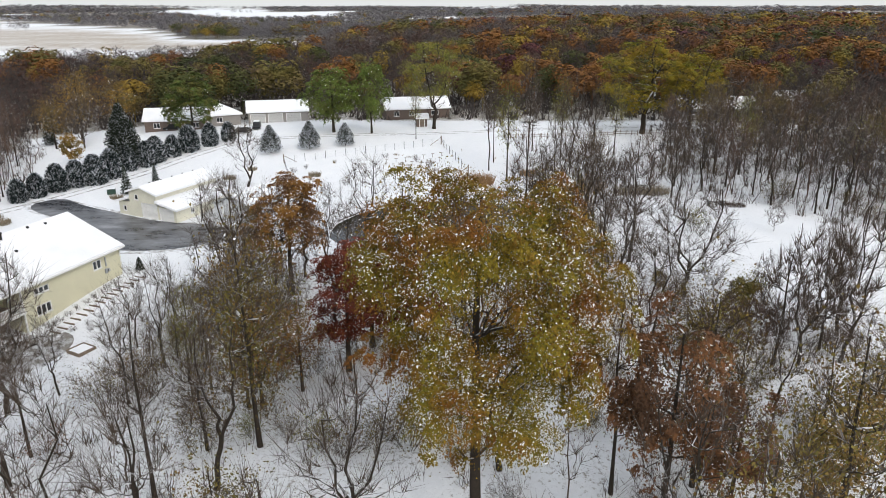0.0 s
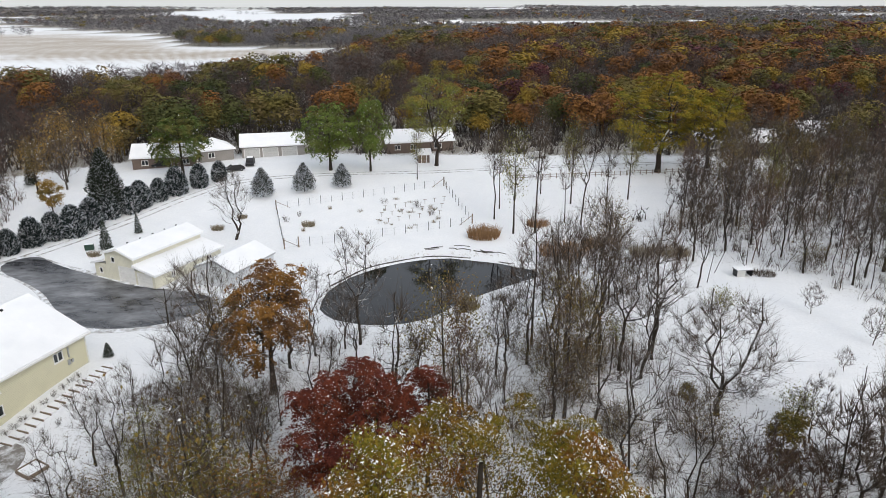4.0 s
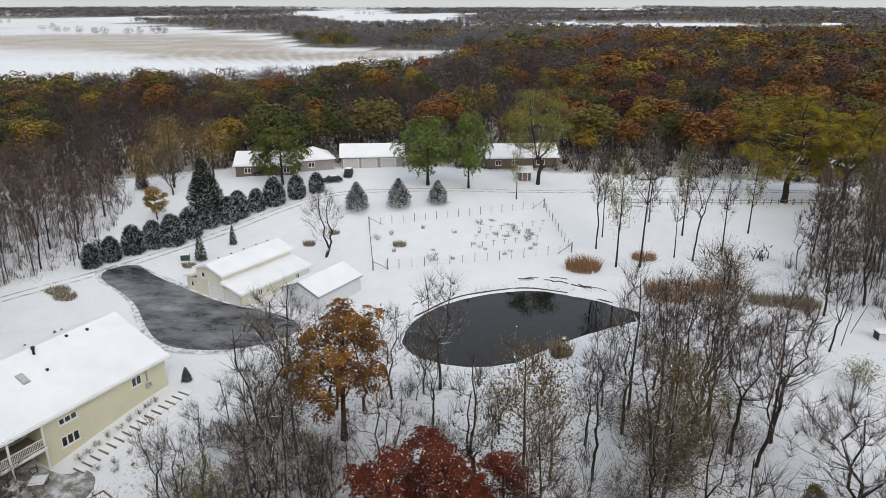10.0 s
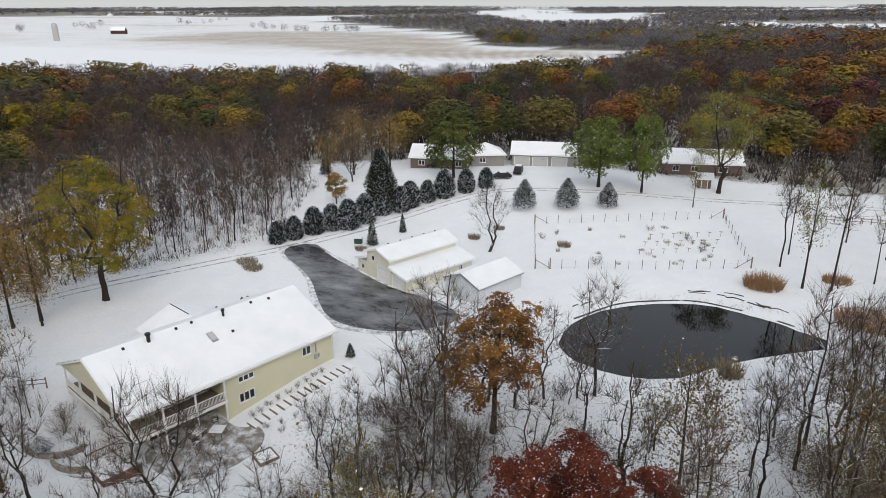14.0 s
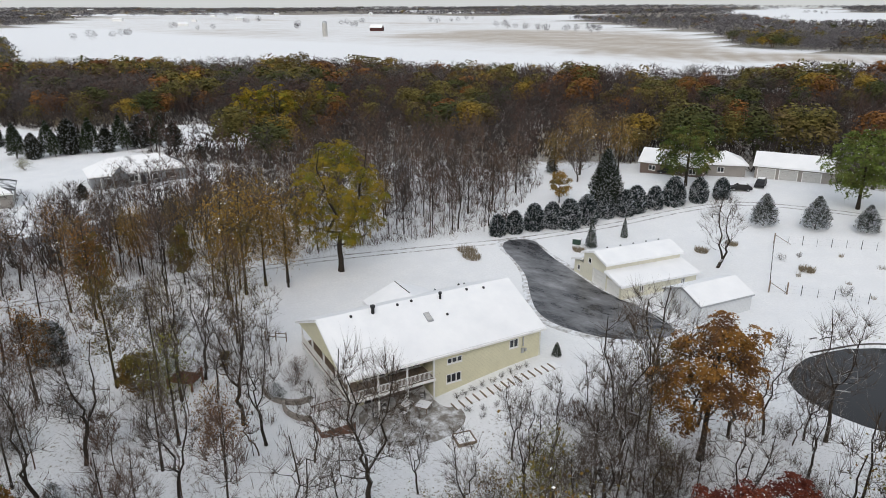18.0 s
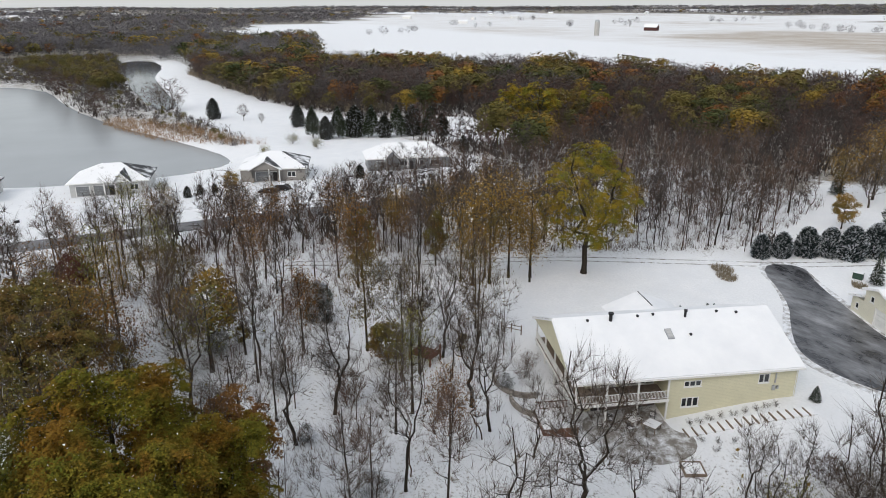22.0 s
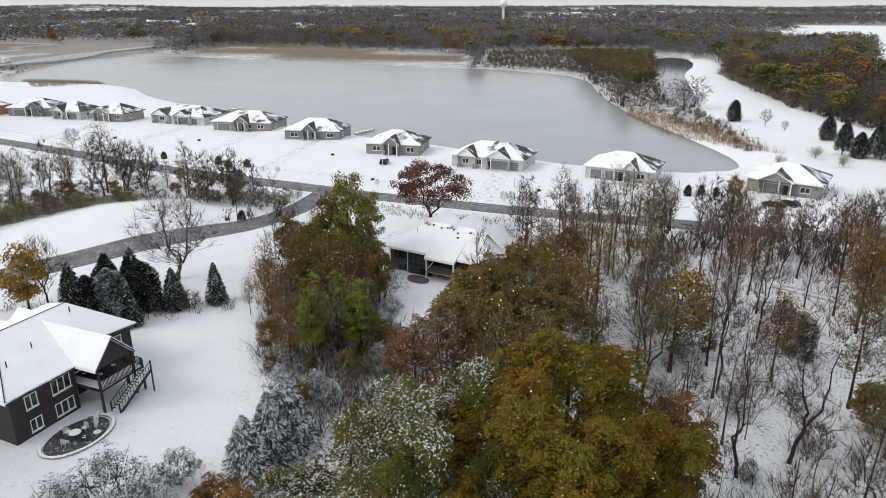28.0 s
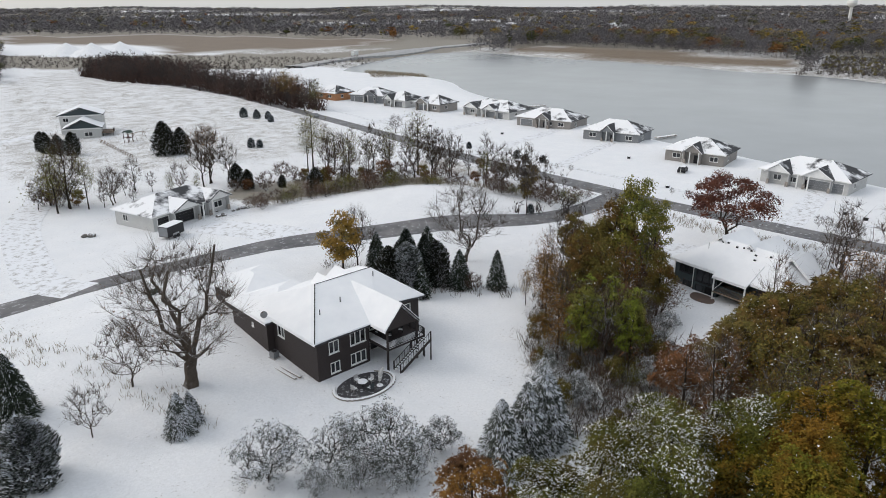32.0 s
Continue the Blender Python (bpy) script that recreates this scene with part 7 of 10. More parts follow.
KINDS = [("bare", M_MIDWOOD, "grey-brown leafless woods"), ("russet", M_MIDWOOD_RED, "reddish-brown leafless woods"), ("rust", W_RUST, "oaks with rust-orange leaves"), ("olive", W_OLIVE, "oaks with olive and brown leaves"),
         ("gold", W_GOLD, "trees with golden leaves"), ("green", W_GREEN, "trees still green"), ("purple", L_PURPLE, "trees with dull purple leaves")]


def species(P, rng):
    """Which kind grows where: more colour on the hill behind, olive along the river."""
    x, y = P[:, 0], P[:, 1]
    hill = (x > 0.06 * y - 10) & (y > 165)
    n = len(P)
    swell = rolling(x, y, 70, 31) + rng.normal(0, 0.42, n)
    u = rng.random(n)
    kind = np.where(u < 0.55, 0, 1)
    leafy = np.where(hill, np.where(y > 200, 0.27, 0.36), np.where((x < -150) & (y > 60), 0.5, 0.55))
    v = rng.random(n)
    tint = np.where(hill, np.select([v < 0.44, v < 0.64, v < 0.80, v < 0.90], [2, 3, 4, 5], 6), np.select([v < 0.15, v < 0.62, v < 0.80], [2, 3, 4], 5))
    far = np.hypot(x, y) > 900
    return np.where((swell > leafy) & ~(far & (rng.random(n) < 0.7)), tint, kind)


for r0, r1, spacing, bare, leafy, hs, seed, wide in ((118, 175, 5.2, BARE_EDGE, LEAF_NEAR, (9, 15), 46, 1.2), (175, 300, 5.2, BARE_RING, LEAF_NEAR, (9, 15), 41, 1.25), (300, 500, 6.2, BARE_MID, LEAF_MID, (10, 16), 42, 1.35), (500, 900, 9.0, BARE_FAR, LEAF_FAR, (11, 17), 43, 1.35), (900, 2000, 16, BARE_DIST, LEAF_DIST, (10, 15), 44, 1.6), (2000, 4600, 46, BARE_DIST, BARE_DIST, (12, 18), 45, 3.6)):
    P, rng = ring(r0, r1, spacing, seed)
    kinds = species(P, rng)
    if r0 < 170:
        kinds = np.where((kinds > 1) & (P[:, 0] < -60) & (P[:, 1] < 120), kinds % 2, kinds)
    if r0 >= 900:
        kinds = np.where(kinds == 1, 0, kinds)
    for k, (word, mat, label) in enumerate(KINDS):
        # the far bare kinds take the colours with haze mixed in
        forest("woods", P[kinds == k], bare if k < 2 else leafy, hs, M_HAZY_FARWOOD if r0 >= 500 and k < 2 else M_HAZY_MIDWOOD if r0 >= 300 and k == 0 else mat, label, seed * 10 + k, wide * (1.0 if k < 2 else 1.25))

# undergrowth of the woods behind
P, rng = ring(118, 330, 4.2, 47)
forest("woods", P, BUSH_RING, (1.5, 5.0), M_MIDWOOD, "leafless undergrowth of the woods", 470, 1.3)

WOOD_EDGE = [(-104, 42), (-121, 12), (-127, 8), (-127.5, 60), (-122, 96), (-100, 82), (-100, 52)]
wood_things(WOOD_EDGE, 5.0, 5, BARE + ["red_forest_0", "thin_gold", "red_forest_1", "thin_rust", "red_forest_0", "thin_rust", "thin_gold"], 9, 13, "along the lakeside road", "trees along the lakeside road", name="roadside_tree")
brush(WOOD_EDGE, 1.8, 15, 1.6, M_TWIG_RED, "undergrowth", "brown brush beside the lakeside road", 0.8, 0.03, 10)

P, rng = ring(330, 520, 6.5, 48)
forest("woods", P, BUSH_RING, (2.0, 6.0), M_HAZY_MIDWOOD, "leafless undergrowth of the far woods", 480, 1.6)

# the rest of the near woods, joined
for poly, spacing, seed, hs, word in ((WOOD_FRONT, 19, 51, (7, 13), "belt"), (WOOD_SLOPE, 9.0, 52, (8, 13.5), "slope"), (WOOD_RIGHT, 4.8, 53, (10, 16), "meadow"), (WOOD_LANE, 4.0, 54, (10, 15), "lane")):
    pts, rng = scatter_in(poly, spacing, seed)
    pts = np.array([p for p in pts if (p[0] + 38) ** 2 + (p[1] - 62) ** 2 > 10 ** 2 and (p[0] + 48) ** 2 + (p[1] - 64) ** 2 > 13 ** 2 and (p[0] + 43) ** 2 + (p[1] - 76) ** 2 > 9 ** 2 and math.hypot(p[0], p[1] - 20) > 9])
    half = rng.random(len(pts)) < 0.6
    forest("woods", pts[half], BARE_LITE if word in ("belt", "slope") else BARE_EDGE, hs, M_TWIG if word in ("belt", "slope") else M_MIDWOOD, "slim grey trees of the %s wood" % word, 510 + seed)
    forest("woods", pts[~half], BARE_LITE, hs, M_TWIG_RED, "slim brown trees of the %s wood" % word, 520 + seed)
    pts, rng = scatter_in(poly, 8.0 if word == "belt" else 6.4 if word == "slope" else 4.8, seed + 20, 0.8)
    pts = np.array([p for p in pts if (p[0] + 38) ** 2 + (p[1] - 62) ** 2 > 10 ** 2 and (p[0] + 48) ** 2 + (p[1] - 64) ** 2 > 13 ** 2 and (p[0] + 43) ** 2 + (p[1] - 76) ** 2 > 9 ** 2])
    forest("undergrowth", pts, BUSH_NEAR, (1.0, 3.4), M_TWIG if word in ("belt", "meadow") else M_TWIG_RED, "leafless bushes under the trees of the %s wood" % word, 540 + seed)



# ---------------------------------------------------------------- the garden beyond the pond
def on_ground(x, y, turn=0.0, sink=0.0):
    return pose(x, y, zt(x, y) - sink, 0, 0, turn)


def garden_fence():
    rt = root("garden_fence", Matrix.Identity(4), "garden fence of thin steel posts and wire around the beds", "fence")
    corners = [(-33.0, 140.3), (-27.2, 121.3), (5.0, 133.4), (-0.4, 153.0)]
    for k in range(4):
        a, b = Vector(corners[k]), Vector(corners[(k + 1) % 4])
        n = max(2, int((b - a).length / 2.1))
        for i in range(n):
            p = a + (b - a) * i / n
            z = zt(p.x, p.y)
            big = i == 0
            h = 1.9 if big else 1.65 if i % 2 == 0 else 1.45
            r = 0.12 if big else 0.05 if i % 2 == 0 else 0.03
            part("post", gtube((p.x, p.y, z - 0.2), (p.x, p.y, z + h), r, r, 6), M_WOOD if big else M_BLACK, rt, "thick wooden corner post" if big else "")
        for h in (0.25, 0.9, 1.4):
            zs = [(a + (b - a) * i / 6) for i in range(7)]
            for p, q in zip(zs, zs[1:]):
                part("wire", gtube((p.x, p.y, zt(p.x, p.y) + h), (q.x, q.y, zt(q.x, q.y) + h), 0.006, 0.006, 3), M_STEEL, rt)
        for s in (1, -1):
            e, o = (a, b) if s == 1 else (b, a)
            q = e + (o - e).normalized() * 2.6
            part("brace", gtube((e.x, e.y, zt(e.x, e.y) + 1.6), (q.x, q.y, zt(q.x, q.y) + 0.05), 0.05, 0.05, 6), M_WOOD, rt)
    for u in (0.07,):
        p = Vector(corners[1]) + (Vector(corners[2]) - Vector(corners[1])) * u
        part("gate_post", gtube((p.x, p.y, zt(p.x, p.y) - 0.2), (p.x, p.y, zt(p.x, p.y) + 1.9), 0.12, 0.12, 6), M_WOOD, rt)
    return rt


garden_fence()


def tuft(name, x, y, w, h, mat, label, n=260, seed=0, flat=0.0):
    """A clump of upright dry stems."""
    rng = np.random.default_rng(int(abs(x * 13 + y * 7)) + seed)
    a, r = rng.uniform(0, 6.28, n), np.sqrt(rng.random(n)) * w / 2
    P = np.column_stack([np.cos(a) * r, np.sin(a) * r * 0.8, np.full(n, -0.05)])
    d = np.column_stack([np.cos(a) * r / w * 0.5 + rng.normal(0, 0.15, n), np.sin(a) * r / w * 0.5 + rng.normal(0, 0.15, n), np.ones(n)])
    tip = P + d * (h * rng.uniform(0.55, 1.1, n))[:, None]
    c = rng.uniform(0, 6.28, n)
    s = np.column_stack([np.cos(c), np.sin(c), np.zeros(n)]) * (0.018 + 0.012 * h)
    V = np.stack([P - s, P + s, tip + s * 0.3, tip - s * 0.3], 1).reshape(-1, 3)
    ob = link_mesh(name, V, np.arange(len(V)).reshape(-1, 4), mat)
    ob.matrix_world = on_ground(x, y)
    return tagged(ob, label, name.replace("_", " "))


for x, y, w, h, mat, label in (
        (6.8, 126.5, 5.5, 1.9, M_STRAW, "clump of tall rust-coloured reeds by the pond"), (17.0, 131.5, 4.0, 1.1, M_STRAW, "low rust-brown grass clump under a tree"),
        (3.4, 96.4, 2.4, 2.2, M_STRAW_GREY, "clump of tan reeds on the pond bank"), (19.5, 117.0, 8.0, 1.8, M_STRAW, "bed of brown reeds beside the pond"), (25.5, 117.5, 6.0, 1.6, M_STRAW, "bed of brown reeds beside the pond"),
        (-25.3, 132.5, 2.4, 0.9, M_STRAW_GREY, "pale dry grass clump in the garden"), (31.5, 113.0, 5.0, 1.3, M_STRAW_GREY, "grey dry grass at the wood's edge"), (35.5, 112.0, 5.0, 1.3, M_STRAW_GREY, "grey dry grass at the wood's edge"),
        (-41.5, 130.5, 2.2, 0.9, M_STRAW_GREY, "round dry bush on the lawn"), (-38.5, 136.0, 1.8, 0.8, M_STRAW_GREY, "round dry bush on the lawn"), (-72.0, 104.5, 3.6, 0.8, M_STRAW_GREY, "low brown planting beside the drive"), (-69.5, 102.8, 3.4, 0.8, M_STRAW_GREY, "low brown planting beside the drive"), (-58.0, 118.0, 2.2, 0.8, M_STRAW_GREY, "dry bush by the utility box")):
    tuft("dry_grass", x, y, w, h, mat, label, n=int(160 * w))
for x, y, h in [(-18.4, 126.6, 1.8), (-5.5, 141.5, 1.6), (-12.3, 143.5, 1.3), (-27.9, 136.9, 1.1), (-29.9, 134.4, 1.3), (-2.8, 137.6, 1.6)]:
    plant("shrub_0", x, y, max(h, 0.9), "small grey bush in the snowy garden", "bush", name="garden_bush")
rng = np.random.default_rng(5)
for row in range(3):
    for k in range(7):
        x, y = -12.5 + k * 1.9 + row * 0.4, 133.5 + k * 0.75 + row * 3.4
        st = root("vine_stake", on_ground(x, y), "short wooden vine stake with a crossbar", "stake", "vine stakes in the garden")
        part("stake", gbox(-0.04, 0.04, -0.04, 0.04, -0.1, 0.8), M_WOOD, st)
        part("crossbar", gbox(-0.35, 0.35, -0.03, 0.03, 0.805, 0.87), M_WOOD, st)


def shelter():
    """The small shelter at the top of the meadow."""
    rt = root("animal_shelter", on_ground(41.8, 101.0, 8), "small grey shelter open to a dark inside", "shelter")
    part("side_wall", gbox(-1.0, 0.2, 0, 0.05, 0, 0.95), M_PALE, rt, "pale metal side")
    part("back_wall", gbox(-1.0, 1.2, 1.15, 1.2, 0, 0.95), M_GREY, rt)
    part("end_wall", join(gbox(-1.0, -0.95, 0.052, 1.148, 0, 0.95), gbox(1.15, 1.2, 0.0, 1.148, 0, 0.95)), M_BLACK, rt)
    roof_ob = part("roof", gbox(-1.1, 1.3, -0.1, 1.3, 0.952, 1.02), M_GREY, rt)
    part("snow_cover", gbox(-1.08, 1.28, -0.08, 1.28, 1.022, 1.1), M_SNOW, roof_ob)
    return rt


shelter()
tuft("brush_pile", 45.0, 102.0, 3.4, 0.6, M_TWIG, "pile of dark cut branches beside the shelter", 500)
for x, y, lean in ((38.5, 103.0, 18), (43.5, 104.5, -25), (48.5, 104.0, 30), (36.0, 99.0, 6)):
    rt = root("leaning_pole", on_ground(x, y) @ pose(0, 0, 0, 0, lean, 0), "thin leaning pole by the shelter", "pole", "poles by the shelter")
    part("pole", gtube((0, 0, -0.3), (0, 0, 4.2), 0.05, 0.03, 6), M_BARK, rt)

# rocks and low bank beyond the pond
rng = np.random.default_rng(9)


def boulder(x, y, s, mat, label, seed):
    rng = np.random.default_rng(seed)
    bm = bmesh.new()
    bmesh.ops.create_icosphere(bm, subdivisions=2, radius=s)
    for v in bm.verts:
        v.co *= 1 + rng.normal(0, 0.10)
        v.co.z *= 0.7
    me = bpy.data.meshes.new("boulder")
    bm.to_mesh(me)
    bm.free()
    me.materials.append(mat)
    ob = new("boulder", me)
    ob.matrix_world = on_ground(x, y) @ pose(0, 0, s * 0.3)
    return tagged(ob, label, "boulder")


M_ROCK_SNOW = bark_mat("snowy_rock", (0.14, 0.13, 0.12), 0.95)
M_MUD = plain("dark_wet_mud", (0.045, 0.038, 0.032), 0.6, var=0.4, scale=2.0)
BANK = [(-19.0, 108.0), (-16, 113.6), (-11, 118.2), (-5, 121.6), (0, 122.6), (5, 121.8), (9.5, 119.9)]
for k in range(12):
    u = rng.uniform(0, len(BANK) - 1.001)
    a, b = Vector(BANK[int(u)]), Vector(BANK[int(u) + 1])
    p = a + (b - a) * (u % 1) + Vector((rng.normal(0, 0.35), rng.normal(0, 0.35)))
    d = (b - a).normalized() * rng.uniform(0.5, 1.5)
    e = Vector((rng.normal(0, 0.2), rng.normal(0, 0.2)))
    strip("eroded_bank", [tuple(p - d), tuple(p + e), tuple(p + d)], rng.uniform(0.07, 0.16), M_MUD, "short dark scar in the snow where the bank has slipped", 0.06, "bank", 0.5)
strip("pond_bank", [(-17.2, 106.8), (-13, 113.6), (-8, 117.4), (-2, 119.9), (4, 119.2), (9, 117.4), (14, 114.8)], 0.28, M_MUD, "dark muddy edge at the waterline", 0.05, "bank", 1.0)
brush([(-19, 109), (-12, 117), (-3, 121), (6, 120.5), (10, 119), (4, 119.5), (-3, 120), (-11, 115.5)], 0.7, 77, 0.35, M_STRAW_GREY, "dry_scrub", "short dead grass on the pond bank", 0.6, 0.02, 8)
rngb = np.random.default_rng(21)
for k in range(26):
    gx, gy = rngb.uniform(-26, -1), rngb.uniform(128, 146)
    if inside([gx], [gy], [(-31, 139), (-26, 123.5), (3, 135), (-1.5, 151)])[0]:
        tuft("garden_stalks", gx, gy, rngb.uniform(0.5, 1.3), rngb.uniform(0.4, 0.8), M_STRAW_GREY, "withered garden plants in the snow", 40, k)
boulder(3.9, 103.5, 0.5, M_ROCK_SNOW, "lone stone on the pond bank", 330)


# ---------------------------------------------------------------- round the cream house
def wood_table(x, y, turn=0.0, label="square patio table under a sheet of snow"):
    rt = root("patio_table", on_ground(x, y, turn), label, "table")
    part("tabletop", gbox(-0.75, 0.75, -0.75, 0.75, 0.70, 0.75), M_WOOD, rt)
    part("snow_cover", gbox(-0.72, 0.72, -0.72, 0.72, 0.752, 0.82), M_SNOW, rt)
    for sx in (-0.65, 0.65):
        for sy in (-0.65, 0.65):
            part("leg", gbox(sx - 0.04, sx + 0.04, sy - 0.04, sy + 0.04, 0, 0.699), M_WOOD, rt)
    return rt


def patio_chair(x, y, turn, mat=M_BLACK, label="black patio chair with snow on its seat", group="patio chairs"):
    rt = root("patio_chair", on_ground(x, y, turn), label, "chair", group)
    part("seat", gbox(-0.26, 0.26, -0.26, 0.26, 0.40, 0.45), mat, rt)
    part("snow_cover", gbox(-0.24, 0.24, -0.24, 0.2, 0.452, 0.52), M_SNOW, rt)
    part("backrest", gbox(-0.26, 0.26, 0.22, 0.27, 0.455, 0.95), mat, rt)
    for sx in (-0.23, 0.23):
        for sy in (-0.23, 0.23):
            part("leg", gbox(sx - 0.025, sx + 0.025, sy - 0.025, sy + 0.025, 0, 0.399), mat, rt)
        part("armrest", gbox(sx - 0.03, sx + 0.03, -0.22, 0.219, 0.62, 0.65), mat, rt)
    return rt


for hx, hy, turn in ((8.6, -0.6, 20), (7.0, 0.8, 0)):
    wood_table(*at_house(hx, hy), turn)
for hx, hy, turn in ((6.2, -0.4, 90), (7.8, 2.2, 0), (9.4, 1.2, -40), (4.6, 1.4, 60), (3.2, 0.6, 150)):
    patio_chair(*at_house(hx, hy), turn)


def stone_ring(hx, hy, r, a0, a1, label):
    """A curved retaining wall of stacked blocks."""
    rt = root("retaining_wall", Matrix.Identity(4), label, "wall")
    n = int(r * abs(a1 - a0) / 0.55)
    for c in range(3):
        for k in range(n):
            t = a0 + (a1 - a0) * (k + 0.5 * (c % 2)) / n
            x, y = at_house(hx + math.cos(t) * r, hy + math.sin(t) * r)
            m = pose(x, y, zt(x, y) + c * 0.21, 0, 0, math.degrees(t) + math.degrees(math.atan2(24.6, 8.1)))
            part("stone", moved(gbox(-0.15, 0.15, -0.26, 0.26, -0.1 if c == 0 else 0.005, 0.2), m), M_STONE, rt)
    return rt


stone_ring(-3.6, 9.0, 3.2, 2.6, 5.2, "curved block retaining wall beside the deck")
stone_ring(-3.0, 5.0, 2.6, 2.8, 5.6, "low curved block wall beside the deck")
plant("shrub_1", *at_house(-3.2, 9.6), 2.6, "dark brown bush behind the retaining wall", "bush", name="bush")
plant("shrub_1", *at_house(-1.8, 11.4), 2.2, "dark brown bush behind the retaining wall", "bush", name="bush")


def hot_tub():
    x, y = at_house(-1.6, 1.0)
    rt = root("low_deck", on_ground(x, y, math.degrees(math.atan2(24.6, 8.1))), "low wooden deck with snow beside the gallery", "deck")
    part("skirt", join(gbox(-1.8, 1.8, -1.9, -1.8, -0.3, 0.9), gbox(-1.8, 1.8, 1.8, 1.9, -0.3, 0.9), gbox(-1.9, -1.8, -1.9, 1.9, -0.3, 0.9), gbox(1.8, 1.9, -1.9, 1.9, -0.3, 0.9)), M_REDWOOD, rt)
    part("deck_surface", gbox(-1.95, 1.95, -1.95, 1.95, 0.902, 0.97), M_REDWOOD, rt)
    part("snow_cover", gbox(-1.9, 1.9, -1.9, 1.9, 0.972, 1.05), M_SNOW, rt)
    railing(rt, (-1.85, 1.85), (1.85, 1.85), 0.97, M_REDWOOD)
    return rt


hot_tub()


def sandbox():
    x, y = at_house(9.8, -7.6)
    rt = root("raised_bed", on_ground(x, y, 62), "square timber bed full of snow", "raised bed")
    for a in range(4):
        part("board", moved(gbox(-1.0, 1.0, 0.92, 1.0, -0.1, 0.35), pose(0, 0, 0, 0, 0, 90 * a) @ pose(-0.04, 0.04, 0)), M_WOOD, rt)
    part("snow_cover", gbox(-0.9, 0.9, -0.9, 0.9, -0.05, 0.27), M_SNOW, rt)
    return rt


sandbox()
for hx, hy in ((12.6, -1.0), (13.6, -1.1), (14.8, -1.0), (16.2, -0.9), (17.5, -1.0), (18.8, -0.9), (20.1, -0.9), (21.4, -0.8), (22.4, -0.8), (12.5, -3.8), (14.0, -4.6), (15.6, -5.0), (13.2, -5.6)):
    x, y = at_house(hx, hy)
    plant("shrub_0", x, y, 0.8, "small dormant shrub beside the garden steps", "shrub", "small shrubs by the steps", "garden_shrub")
x, y = at_house(27.2, -0.6)
plant("spruce", x, y, 1.8, "small dark evergreen bush at the house corner", "evergreen", name="evergreen_bush", wide=1.3)
for hx, hy in ((20.4, 18.6), (24.4, 18.8), (25.2, 18.6)):
    plant("arborvitae", *at_house(hx, hy), 3.0, "narrow dark evergreen behind the house", "evergreen", "narrow evergreens", "narrow_evergreen", wide=0.35)


def utility_box(x, y, w=1.4, h=0.9, label="dark green utility box in the snow", mat=M_GREENPAINT, turn=20):
    rt = root("utility_box", on_ground(x, y, turn), label, "utility box")
    part("cabinet", gbox(-w / 2, w / 2, -0.4, 0.4, -0.1, h), mat, rt)
    part("lid", gbox(-w / 2 - 0.04, w / 2 + 0.04, -0.44, 0.44, h + 0.003, h + 0.07), mat, rt)
    part("snow_cover", gbox(-w / 2, w / 2, -0.4, 0.4, h + 0.073, h + 0.15), M_SNOW, rt)


utility_box(-60.0, 120.5)
utility_box(-40.5, -68.5, 1.2, 0.8)
utility_box(-16.0, -69.0, 0.9, 0.8)


def gazebo():
    rt = root("tree_deck", on_ground(-66.5, 49.5, 30), "small brown timber platform with rails in the wood", "deck")
    part("deck_surface", gbox(-1.6, 1.6, -1.2, 1.2, 0.9, 1.0), M_REDWOOD, rt)
    for x in (-1.5, 1.5):
        for y in (-1.1, 1.1):
            post(rt, x, y, -0.3, 2.0, M_REDWOOD)
    railing(rt, (-1.5, -1.12), (1.5, -1.12), 1.0, M_REDWOOD, 0.9, 0.2)
    railing(rt, (1.52, -1.0), (1.52, 1.0), 1.0, M_REDWOOD, 0.9, 0.2)


gazebo()


def rail_fence(x, y, turn, n):
    rt = root("rail_fence", on_ground(x, y, turn), "short split-rail fence in the snow", "fence")
    for k in range(n + 1):
        part("post", gtube((k * 1.4, 0, -0.3), (k * 1.4, 0, 1.2), 0.08, 0.08, 6), M_WOOD, rt)
    for h in (0.45, 0.95):
        for k in range(n):
            part("rail", gtube((k * 1.4 + 0.081, 0, h), ((k + 1) * 1.4 - 0.081, 0, h + 0.03), 0.05, 0.05, 6), M_WOOD, rt)


rail_fence(-69.5, 62.0, 35, 2)
for k in range(6):
    rail_fence(14 + k * 8.6, 156.5 + k * 0.9, 6, 6)


